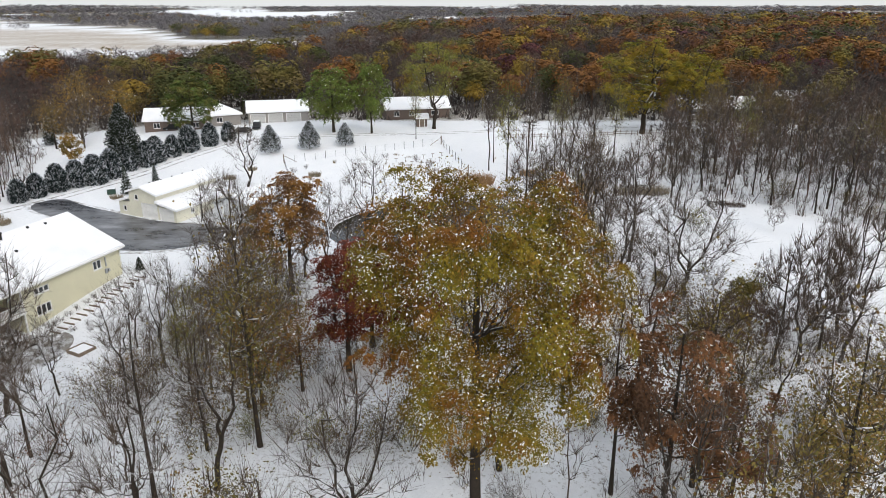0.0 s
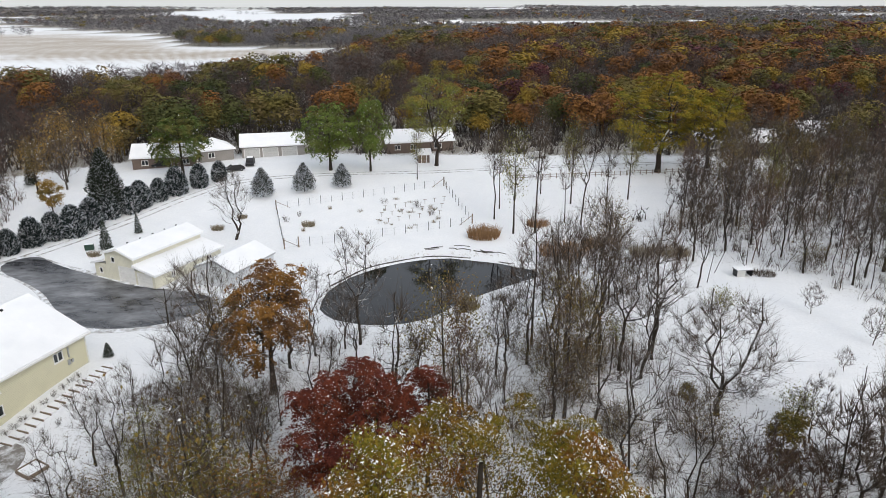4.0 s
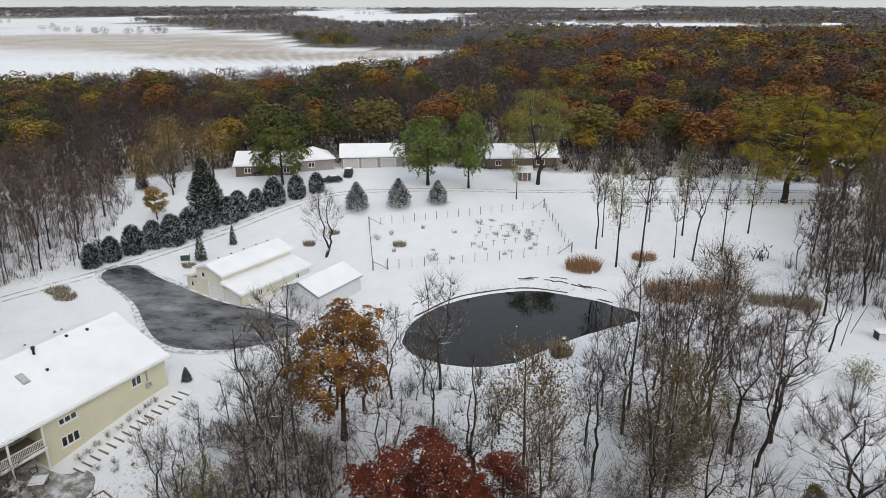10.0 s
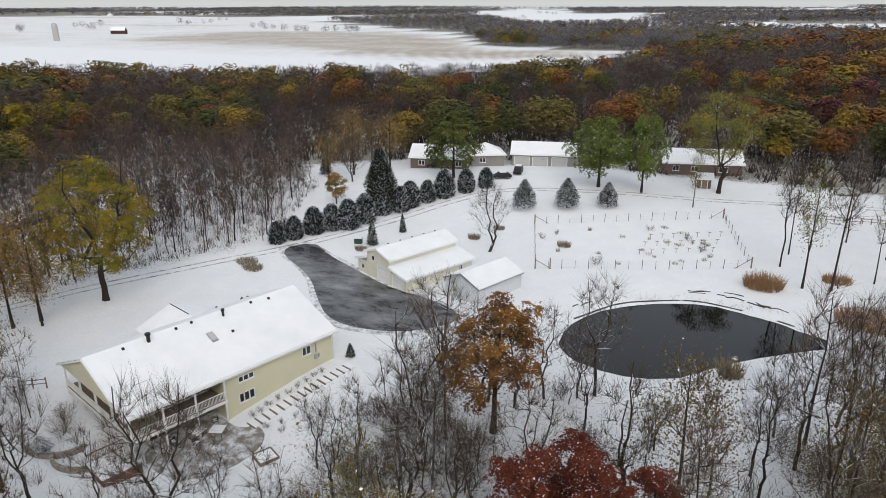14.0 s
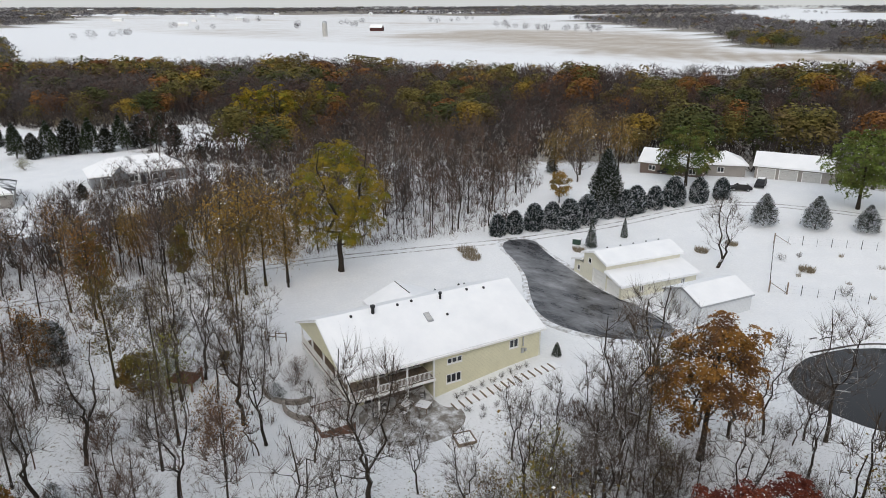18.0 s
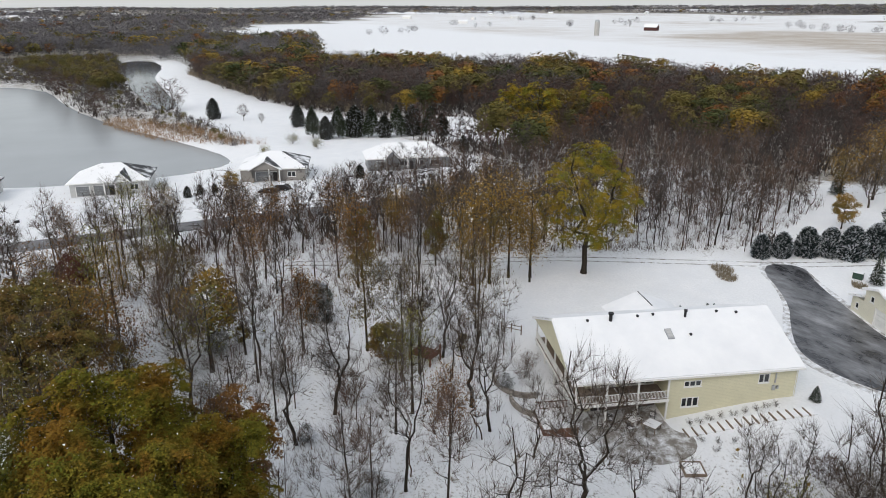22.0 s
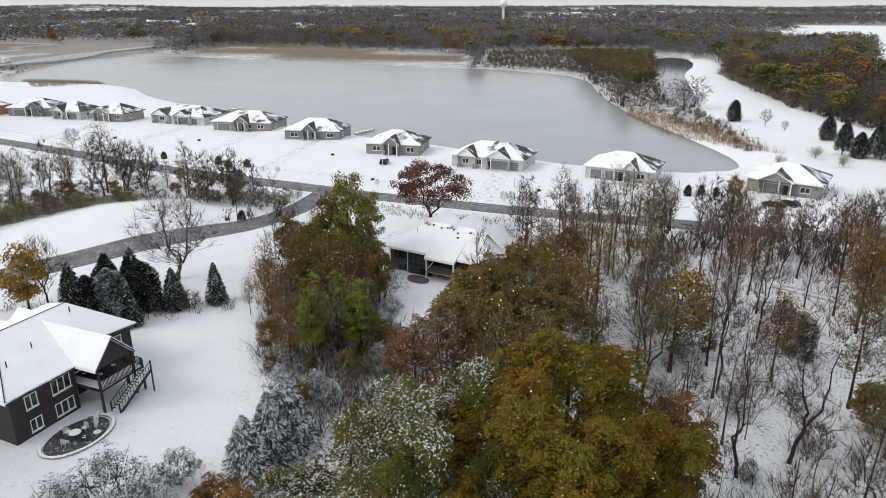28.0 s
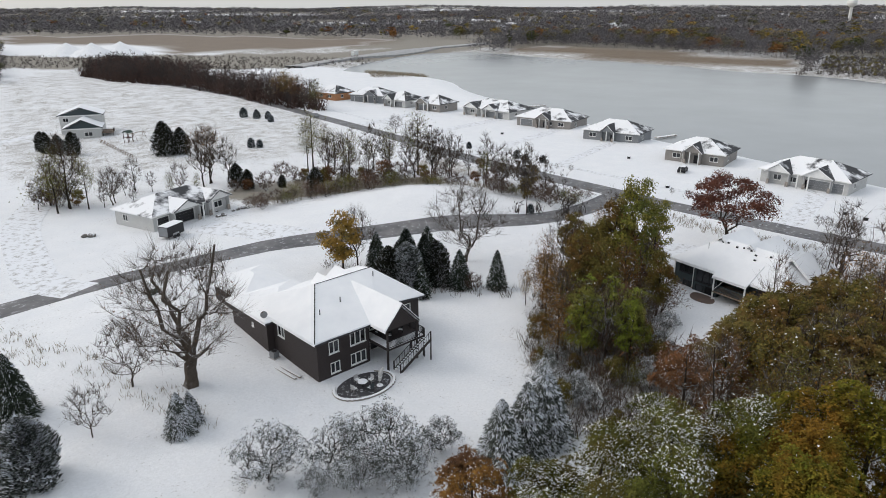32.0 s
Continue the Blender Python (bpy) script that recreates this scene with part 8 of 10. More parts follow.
# ---------------------------------------------------------------- vehicles
def car(x, y, turn, mat, label, tall=0.0):
    rt = root("car", on_ground(x, y, turn), label, "car")
    bm = bmesh.new()
    prof = [(-2.2, 0.35), (-2.25, 0.75), (-1.3, 0.92), (-0.6, 1.42 + tall), (1.2, 1.45 + tall), (2.0, 0.95), (2.2, 0.8), (2.2, 0.35)]
    rows = []
    for w, shrink in ((-0.88, 0.86), (-0.90, 1), (0.90, 1), (0.88, 0.86)):
        rows.append([bm.verts.new((px, w * (0.86 if pz > 1.0 else 1.0) * (0.97 if shrink < 1 else 1), pz)) for px, pz in prof])
    for a, b in zip(rows, rows[1:]):
        for k in range(len(prof)):
            bm.faces.new((a[k], a[(k + 1) % len(prof)], b[(k + 1) % len(prof)], b[k]))
    bm.faces.new(rows[0][::-1])
    bm.faces.new(rows[-1])
    bmesh.ops.recalc_face_normals(bm, faces=bm.faces[:])
    me = bpy.data.meshes.new("body")
    bm.to_mesh(me)
    bm.free()
    me.materials.append(mat)
    b = new("body", me)
    b.parent = rt
    part("windscreen", ([(-1.22, -0.7, 0.96), (-1.22, 0.7, 0.96), (-0.66, 0.66, 1.38 + tall), (-0.66, -0.66, 1.38 + tall), (-1.2, -0.7, 0.93), (-1.2, 0.7, 0.93), (-0.64, 0.66, 1.35 + tall), (-0.64, -0.66, 1.35 + tall)], [(0, 3, 2, 1), (4, 5, 6, 7), (0, 1, 5, 4), (1, 2, 6, 5), (2, 3, 7, 6), (3, 0, 4, 7)]), M_GLASS, rt)
    for sx in (-1.4, 1.4):
        for sy in (-0.83, 0.83):
            w = part("wheel", gtube((sx, sy - 0.1, 0.33), (sx, sy + 0.1, 0.33), 0.33, 0.33, 14), M_BLACK, rt)
            part("rim", gtube((sx, sy - 0.115, 0.33), (sx, sy + 0.115, 0.33), 0.19, 0.19, 10), M_STEEL, w)
    part("snow_cover", gbox(-0.5, 1.1, -0.7, 0.7, 1.46 + tall, 1.54 + tall), M_SNOW, rt)
    return rt


car(-66, 168, 15, M_BLACK, "dark car with snow on its roof by the house", 0.3)
car(-46, 170, 100, M_BLACK, "dark car parked on the snowy drive", 0.3)
car(-48, 164, 30, M_BLACK, "low dark car beside the lane")
car(22, 176, 10, M_PALE, "pale car glimpsed beyond the lawn")
car(-169, -44, 10, M_BLACK, "dark car beside a lake house")
car(-150, 49, 60, M_BLACK, "dark snow-covered car on a lakeside drive")
car(-152, 52, 60, M_BLACK, "dark snow-covered car on a lakeside drive")
car(-168, -186, 80, M_GREY, "grey car on the lake road", 0.2)


def cargo_trailer(x, y, turn):
    rt = root("cargo_trailer", on_ground(x, y, turn), "black enclosed trailer with snow on its roof", "trailer")
    part("box", gbox(-2.1, 2.1, -1.05, 1.05, 0.5, 2.4), M_BLACK, rt)
    part("snow_cover", gbox(-2.08, 2.08, -1.03, 1.03, 2.403, 2.52), M_SNOW, rt)
    part("rear_door", gbox(2.103, 2.14, -0.95, 0.95, 0.6, 2.3), M_GREY, rt)
    for s in (-1.06, 1.06):
        part("fender", gbox(-0.7, 0.9, s - 0.02 if s < 0 else s - 0.005, s + 0.005 if s < 0 else s + 0.02, 0.55, 0.95), M_STEEL, rt)
    for sx in (-0.35, 0.55):
        for sy in (-1.12, 1.12):
            part("wheel", gtube((sx, sy - 0.1, 0.35), (sx, sy + 0.1, 0.35), 0.35, 0.35, 12), M_BLACK, rt)
    part("tongue", gbox(-3.3, -2.103, -0.06, 0.06, 0.45, 0.58), M_STEEL, rt)


cargo_trailer(-58.5, -95.4, 20)
for k, (dx, dy) in enumerate([(-71.4, -102.6), (-70.8, -99.6), (-71.9, -99.4), (-75.0, -100.6), (-76.1, -100.6), (-77.3, -100.4), (-78.1, -99.9), (-72.7, -103.4)]):
    boulder(dx, dy, 0.4 + 0.1 * (k % 3), M_ROCK_SNOW, "brown landscaping boulder by the pale house", 400 + k)
boulder(-49.2, -107.0, 0.7, M_ROCK_SNOW, "snow-capped rock heap beside the house", 420)
boulder(-48.2, -107.8, 0.6, M_ROCK_SNOW, "snow-capped rock heap beside the house", 421)


# ---------------------------------------------------------------- the patio of the dark house
def round_table(p):
    rt = root("patio_table", on_ground(p.x, p.y), "round patio table with a cap of snow", "table")
    part("tabletop", gtube((0, 0, 0.70), (0, 0, 0.74), 0.6, 0.6, 20), M_BLACK, rt)
    part("snow_cover", gtube((0, 0, 0.742), (0, 0, 0.84), 0.57, 0.52, 20), M_SNOW, rt)
    part("pedestal", gtube((0, 0, 0.03), (0, 0, 0.699), 0.06, 0.05, 8), M_BLACK, rt)
    part("foot", gtube((0, 0, 0), (0, 0, 0.029), 0.35, 0.33, 12), M_BLACK, rt)


c0 = at_dark(24.1, 3.0)
round_table(c0)
for k, (dx, dy) in enumerate(((-1.2, 0.1), (1.15, 0.2), (0.1, -1.25), (-0.2, 1.3))):
    p = at_dark(24.1 + dx, 3.0 + dy)
    patio_chair(p.x, p.y, math.degrees(math.atan2(p.y - c0.y, p.x - c0.x)) - 90, M_PALE if k != 1 else M_TEAL, "white patio chair heaped with snow" if k != 1 else "blue patio chair heaped with snow", "chairs round the patio table")


def parasol(p):
    rt = root("parasol", on_ground(p.x, p.y), "closed pale parasol on a snow-capped stand", "parasol")
    part("base", gtube((0, 0, 0), (0, 0, 0.12), 0.4, 0.36, 16), M_SNOW, rt)
    part("pole", gtube((0, 0, 0.121), (0, 0, 0.7), 0.03, 0.03, 8), M_STEEL, rt)
    can = part("canopy", join(gtube((0, 0, 0.70), (-0.05, 0.12, 1.7), 0.16, 0.26, 10), gtube((-0.05, 0.12, 1.68), (-0.22, 0.5, 2.5), 0.26, 0.05, 10)), M_PALE, rt)
    part("strap", gtube((-0.03, 0.08, 1.2), (-0.03, 0.08, 1.26), 0.24, 0.24, 10), M_WHITE, can)


parasol(at_dark(25.1, 4.6))
for k in range(26):
    t = -2.2 + k / 25 * 4.4
    p = at_dark(23.9 + 2.5 * math.cos(t), 3.4 + 3.7 * math.sin(t))
    rt = root("edging_stone", on_ground(p.x, p.y, math.degrees(t) + 83), "snow-topped edging stone round the patio", "stone", "patio edging stones")
    part("stone", gbox(-0.12, 0.12, -0.42, 0.42, -0.1, 0.16), M_STONE, rt)
    part("snow_cover", gbox(-0.11, 0.11, -0.41, 0.41, 0.162, 0.24), M_SNOW, rt)


def condenser(p, turn):
    rt = root("air_conditioner", on_ground(p.x, p.y, turn), "grey air-conditioning unit with snow on top", "air conditioner")
    part("casing", gbox(-0.4, 0.4, -0.4, 0.4, 0.08, 0.85), M_GREY, rt)
    part("grille", gtube((0, 0, 0.852), (0, 0, 0.9), 0.33, 0.33, 14), M_BLACK, rt)
    part("pad", gbox(-0.5, 0.5, -0.5, 0.5, -0.1, 0.079), M_CONCRETE, rt)


condenser(at_dark(12.2, -1.0), 5)
for k, (x, y) in enumerate(((15.6, -1.3), (15.5, -1.9))):
    p = at_dark(x, y)
    rt = root("board", on_ground(p.x, p.y, 88), "long snow-covered board beside the wall", "board")
    part("plank", gbox(-2.4, 2.4, -0.15, 0.15, 0.02, 0.1), M_WOOD, rt)
    part("snow_cover", gbox(-2.35, 2.35, -0.13, 0.13, 0.102, 0.17), M_SNOW, rt)


def dish():
    p = at_dark(10.6, -1.0)
    rt = root("satellite_dish", pose(p.x, p.y, 5.1, 0, 0, 0), "small grey satellite dish on the eave", "dish")
    part("reflector", moved(gtube((0, 0, 0), (0, 0, 0.08), 0.15, 0.42, 16), pose(0, 0, 0.55, 60, 0, 140)), M_GREY, rt)
    part("mast", gtube((0, 0, -0.05), (0, 0, 0.5), 0.03, 0.03, 6), M_STEEL, rt)


dish()
for x, y, name in ((19.6, 8.8, 0), (21.2, 9.2, 60), (20.9, 11.2, 130), (19.4, 11.4, 200)):
    p = at_dark(x, y, 2.86)
    ch = patio_chair(p.x, p.y, name, M_BLACK, "dark deck chair on the raised deck", "deck chairs")
    ch.matrix_world = pose(p.x, p.y, 2.855, 0, 0, name)


# ---------------------------------------------------------------- along the lake
def dock(x, y, turn, n=5):
    rt = root("dock", pose(x, y, LAKE_Z + 0.35, 0, 0, turn), "snowy boat dock at the lake shore", "dock")
    for k in range(n):
        part("section", gbox(k * 1.9, k * 1.9 + 1.85, -0.75, 0.75, 0, 0.14), M_WOOD, rt)
        part("snow_cover", gbox(k * 1.9 + 0.05, k * 1.9 + 1.8, -0.7, 0.7, 0.142, 0.2), M_SNOW, rt)
        for s in (-0.8, 0.8):
            part("pile", gtube((k * 1.9 + 0.9, s, -1.6), (k * 1.9 + 0.9, s, 0.6), 0.05, 0.05, 6), M_WOOD, rt)


for x, y, turn in ((-196, -30, 165), (-193.5, 8, 100), (-190.5, 38, 110), (-222, -74, 160), (-258, -150, 150)):
    dock(x, y, turn)


def flagpole(x, y):
    rt = root("flagpole", on_ground(x, y), "white flagpole with a limp dark flag", "flagpole")
    part("pole", gtube((0, 0, -0.2), (0, 0, 7.0), 0.06, 0.03, 8), M_WHITE, rt)
    part("flag", moved(gbox(0, 0.7, -0.03, 0.03, 0, 0.9), pose(0.05, 0, 5.7, 0, 25, 30)), M_GREY, rt)


flagpole(-165.0, -43.0)
for ax, ay, bx, by, w in ((-170, -12.0, -135, -10.5, 5.0), (-164, 16, -134, 14, 5.5), (-161, 51, -134, 52, 5.0), (-208, -104, -149, -96, 4.0), (-199, -78, -143, -70, 3.2), (-216, -134, -158, -130, 4.5), (-212, -168, -165, -160, 4.5), (-66, -96, -72, -76, 7.5), (-98, -228, -60, -215, 5.0)):
    strip("driveway", [(ax, ay), ((ax + bx) / 2, (ay + by) / 2), (bx, by)], w, M_DRIVE, "slushy driveway with tyre tracks", 0.05, "driveway", 5.0)
rng = np.random.default_rng(17)
for x, y in ((-160, -30), (-150, -40), (-176, -62), (-158, -86), (-186, -112), (-150, 0), (-152, -4), (-182, -140)):
    utility_box(x, y, 0.7, 0.5, "small dark box or rock on the snowy lot", M_BLACK)

# canoe by the slate house
rt = root("covered_boat", on_ground(-100.5, -22.0, 150), "long rounded canoe under snow beside the house", "canoe")
part("hull", join(gtube((-1.8, 0, 0.35), (1.8, 0, 0.35), 0.38, 0.38, 12), gtube((-2.5, 0, 0.35), (-1.8, 0, 0.35), 0.1, 0.38, 12), gtube((1.8, 0, 0.35), (2.5, 0, 0.35), 0.38, 0.1, 12)), M_BLACK, rt)
part("snow_cover", join(gtube((-2.1, 0, 0.5), (2.1, 0, 0.5), 0.30, 0.30, 10)), M_SNOW, rt)
paved("slate_patio", [(-94.2, -12.6), (-91.0, -12.2), (-90.4, -8.6), (-93.2, -8.8)], M_BROWNWALL, "bare concrete pad behind the slate house", 0.07)
strip("slate_drive", [(-106, 2), (-112, -8), (-110, -22), (-104, -30)], 7.0, M_DRIVE, "slushy turning drive of the slate house", 0.05, "driveway", 3.0)


def playset(x, y):
    rt = root("playset", on_ground(x, y, 20), "wooden swing set with a small tower", "playset")
    for s in (-1, 1):
        for u in (0, 4):
            part("leg", gtube((u, s * 1.1, -0.1), (u, 0, 2.4), 0.07, 0.07, 6), M_WOOD, rt)
    part("beam", gtube((0, 0, 2.42), (6.5, 0, 2.42), 0.08, 0.08, 6), M_WOOD, rt)
    for u in (5.5, 7.5):
        for s in (-0.8, 0.8):
            post(rt, u, s, -0.1, 3.0, M_REDBARN, 0.07)
    part("platform", gbox(5.4, 7.6, -0.9, 0.9, 1.4, 1.5), M_REDBARN, rt)
    part("slide", gslab([[(7.6, -0.3, 1.5), (10.2, -0.3, 0.3), (10.2, 0.3, 0.3), (7.6, 0.3, 1.5)]], 0.08), M_SNOW, rt)
    part("canopy", gslab(gable_loops(5.2, 7.8, -1.1, 1.1, 3.0, 3.7), 0.06), M_GREENPAINT, rt)


playset(-104, -192)
for k in range(5):
    rail_fence(-92 + 1.0 * k, -196 + 6.0 * k, 82, 4)


# ---------------------------------------------------------------- the far country
def silo(x, y, h, r, label):
    rt = root("silo", on_ground(x, y), label, "silo")
    part("shaft", gtube((0, 0, -0.5), (0, 0, h), r, r, 20), M_CONCRETE, rt)
    part("dome", join(*[gtube((0, 0, h + r * math.sin(a)), (0, 0, h + r * math.sin(a + 0.32)), r * math.cos(a), r * math.cos(a + 0.32), 20) for a in (0.0, 0.32, 0.64, 0.96)]), M_STEEL, rt)


FARM = [(-774.2, 621.8), (-866.6, 783.2), (-1967.8, 1126.8), (-1333.2, 699.0), (-1555.1, 964.6), (-1528.2, 841.9), (-1814.8, 492.8), (-1666.1, 738.1), (-2060.8, 1428.2), (-1787.3, 1598.7), (-1733.2, 1909.6)]
silo(*FARM[0], 17, 3.4, "grey concrete silo standing in the snowy field")
simple_house("barn", *FARM[1], 30, 20, 12, 5, M_REDBARN, "dark red barn beside bare trees in the field", rise=5)
for k, (x, y) in enumerate(FARM[2:]):
    simple_house("farm_house", x, y, 20 + 40 * k, 16 + 3 * (k % 3), 9, 4.5, M_WHITE, "far white farm building with a snowy roof", rise=3)
FAR_HOUSES = [(44.3, 835.3), (-54.1, 1232.4), (-305.1, 4748.0), (-266.8, 5940.8), (459.1, 1318.1), (-279.2, 2360.8), (18.7, 1335.2)] + [(-4209.1, 1510.1), (-3378.4, 1344.8), (-5543.2, 2755.4), (-487.0, 1520.5), (-3959.0, 3150.9), (-6383.2, 1455.3)] + [(-1154.4, -836.0), (-1042.2, -709.9), (-940.2, -648.9), (-1154.7, -549.2), (-1098.7, -501.2), (-2948.1, 110.7), (-2393.8, 195.3), (-3461.6, 508.3), (-2083.4, -176.7), (-1987.9, -534.1), (-1792.7, -602.7)] + [(-784.7, -1315.1), (-1127.3, -1494.9), (-1548.6, -1605.5), (-1173.9, -851.7), (-1135.3, -536.2), (-995.6, -476.7), (-2099.3, -529.6)]
for k, (x, y) in enumerate(FAR_HOUSES):
    r = math.hypot(x, y)
    simple_house("far_house", x, y, 37 * k, min(40, 12 + r / 90), 11, 5.0, (M_WHITE, M_PALE, M_TAUPE)[k % 3], "far pale building among the woods", rise=3.5)


def water_tower(x, y):
    rt = root("water_tower", on_ground(x, y), "far white water tower on the skyline", "water tower")
    part("stem", gtube((0, 0, -1), (0, 0, 32), 3.2, 2.4, 14), M_WHITE, rt)
    part("tank", join(*[gtube((0, 0, 38 + 8 * math.sin(a)), (0, 0, 38 + 8 * math.sin(a + 0.4)), 9 * math.cos(a), max(0.4, 9 * math.cos(a + 0.4)), 18) for a in (-1.2, -0.8, -0.4, 0.0, 0.4, 0.8)]), M_WHITE, rt)


water_tower(*[(-1531.3, -268.3)][0])
FAR_ROAD = [(-1.6, 1178.2), (16.4, 1648.3), (54.1, 2746.4), (168.4, 6188.8)]
strip("far_road", FAR_ROAD, 16, M_LANE, "pale snowy road climbing the far hill", 0.6, step=60, thick=1.0)
HIGHWAY = [(-310.6, -377.3), (-375.0, -402.4), (-441.4, -418.1), (-523.5, -437.4), (-625.2, -444.5)]
strip("highway", HIGHWAY, 14, M_PALEROAD, "far highway on a low embankment", 1.2, step=25, thick=2.0)


def lorry(x, y, turn):
    rt = root("lorry", pose(x, y, zt(x, y) + 2.1, 0, 0, turn), "white lorry on the far highway", "lorry")
    part("box", gbox(-6, 4, -1.3, 1.3, 0.9, 4.0), M_WHITE, rt)
    part("cab", gbox(4.3, 6.6, -1.2, 1.2, 0.6, 3.2), M_WHITE, rt)
    for sx in (-4.5, -3.4, 5.4):
        for sy in (-1.1, 1.1):
            part("wheel", gtube((sx, sy - 0.15, 0.5), (sx, sy + 0.15, 0.5), 0.5, 0.5, 12), M_BLACK, rt)


lorry(*[(-391.4, -401.9)][0], 30)


def mound(x, y, r, h, label):
    """A heap of sand under snow."""
    n, rng = 28, np.random.default_rng(int(abs(x)))
    V, F = [(0, 0, h)], []
    for k in range(1, 6):
        for i in range(n):
            a, rr = 6.2832 * i / n, r * k / 5 * rng.uniform(0.93, 1.07)
            V.append((math.cos(a) * rr, math.sin(a) * rr, h * (1 - k / 5) ** 1.1 - (0.5 if k == 5 else 0)))
    for i in range(n):
        F.append((0, 1 + i, 1 + (i + 1) % n))
        for k in range(4):
            a, b = 1 + k * n, 1 + (k + 1) * n
            F.append((a + i, b + i, b + (i + 1) % n, a + (i + 1) % n))
    ob = link_mesh("sand_heap", V, F, M_SNOW)
    ob.matrix_world = on_ground(x, y)
    tagged(ob, label, "sand heap")


for x, y in [(-265.3, -631.7), (-279.0, -613.4), (-305.2, -615.6)]:
    mound(x, y, 22, 11, "snow-covered sand heap at the gravel works")
for poly, h, mat, label in (([(-80.1, -104.8), (-116.1, -94.1), (-122.6, -71.6), (-133.6, -50.2), (-121.7, -50.4), (-118.6, -68.6), (-111.1, -85.7), (-78.6, -98.6)], 1.2, M_STRAW_GREY, "tall dry grass along the hedgerow"),
                            ([(-135.2, -42.3), (-125.9, -18.7), (-127.9, 6.0), (-124.6, 7.4), (-120.5, -17.1), (-125.5, -43.3)], 0.9, M_STRAW_GREY, "rough dry grass along the road bank"),
                            ([(-300.8, 18.6), (-258.7, 43.7), (-226.8, 54.9), (-210.5, 62.8), (-219.9, 53.8), (-250.6, 31.1), (-288.9, 16.3)], 2.2, M_STRAW, "brown willow scrub on the lake bank"),
                            ([(-318.6, -315.4), (-338.7, -276.8), (-315.2, -260.8), (-296.4, -285.0)], 2.0, M_STRAW_GREY, "scrub on the low spit in the lake"),
                            ([(-477.8, 67.1), (-332.7, 83.5), (-266.6, 107.6), (-250.6, 150.7), (-289.9, 115.3), (-365.0, 96.0), (-516.2, 87.2)], 3.5, M_STRAW_GREY, "brown scrub on the river bank"),
                            ([(-23.6, -76.4), (-28.1, -59.2), (-27.7, -47.8), (-31.5, -45.1), (-30.0, -35.2), (-27.5, -38.3), (-24.7, -53.3), (-20.8, -68.1)], 0.6, M_STRAW_GREY, "rough grass poking through the snow on the slope"),
                            ([(-64.9, -62.7), (-65.5, -45.8), (-74.4, -31.8), (-78.9, -32.9), (-69.8, -47.4), (-69.0, -61.9)], 1.2, M_TWIG, "bare brush behind the dark house"),
                            ([(-88, 40), (-100, 62), (-92, 84), (-80, 112), (-78, 112), (-90, 84), (-97, 62)], 1.3, M_TWIG, "snowy brush along the lane")):
    brush(poly, 1.3, 600 + len(label), h, mat, "dry_scrub", label, 0.8, 0.035, 10)
# trees standing in the far field, in the wood colour paled for haze
pts = np.array([(-967.5, 434.9), (-1194.2, 627.7), (-1108.8, 620.6), (-997.8, 460.7), (-1033.4, 760.8), (-1108.9, 924.8), (-1009.8, 863.8), (-1113.5, 973.0), (-1134.4, 1192.1), (-1037.3, 1143.2), (-1083.6, 1230.3), (-1135.9, 1328.6), (-800.8, 1034.2), (-747.7, 997.4), (-686.0, 975.5), (-639.8, 947.4), (-623.8, 961.0), (-591.7, 957.0), (-561.2, 953.1), (-930.2, 373.4), (-1096.3, 793.2), (-1374.5, 883.3), (-1444.7, 958.5), (-2361.4, 1314.4), (-2587.4, 1489.0), (-2073.3, 1237.8)])
forest("woods", np.repeat(pts, 2, 0) + np.random.default_rng(3).normal(0, 9, (2 * len(pts), 2)), BARE_FAR, (9, 15), M_HAZY_FARWOOD, "lone bare trees in the far field", 71, 1.6)
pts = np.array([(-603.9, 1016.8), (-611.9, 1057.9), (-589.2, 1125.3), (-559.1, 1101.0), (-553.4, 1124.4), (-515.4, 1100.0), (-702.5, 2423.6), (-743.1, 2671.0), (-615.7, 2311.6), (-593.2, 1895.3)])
forest("woods", np.repeat(pts, 2, 0) + np.random.default_rng(4).normal(0, 8, (2 * len(pts), 2)), BARE_FAR, (9, 14), M_HAZY_FARWOOD, "lone bare trees beside the far field", 72, 1.6)



# ---------------------------------------------------------------- trees that stand by themselves
HEDGE = [(-73.2, 114.4, 4.0), (-71.7, 117.6, 4.3), (-70.1, 121.5, 5.0), (-68.2, 124.7, 5.0), (-65.7, 126.7, 5.6), (-64.5, 130.9, 5.7), (-63.5, 136.0, 5.0), (-60.7, 138.6, 5.2), (-59.9, 141.5, 5.3), (-57.6, 144.9, 4.6), (-55.3, 148.5, 5.7), (-52.0, 152.5, 5.0), (-49.0, 156.5, 4.3)]
for i, (x, y, h) in enumerate(HEDGE):
    plant("arborvitae" if i % 2 else "arborvitae_b", x, y, h, "dark evergreen hedge tree dusted with snow beside the lane", "evergreen", "evergreens along the lane", "evergreen_tree")
for x, y, h in [(-37.2, 146.8, 6.1), (-29.3, 149.7, 6.1), (-21.8, 152.4, 5.1)]:
    plant("frosted_pine", x, y, h, "rounded evergreen frosted white with snow", "evergreen", "frosted evergreens by the garden", "evergreen_tree")
plant("spruce_dense", -64.5, 137.5, 13.0, "tall dark spruce behind the hedge", "spruce", name="spruce_tree")
plant("spruce", -90.1, 156.6, 6.0, "small dark spruce at the wood's edge", "spruce", name="spruce_tree")
plant("small_gold", -75.4, 137.8, 7.0, "small tree with golden leaves by the hedge", name="golden_tree")
plant("spruce", -57.4, 121.0, 5.2, "thin young conifer beside the lane", "conifer", name="young_conifer", wide=0.75)
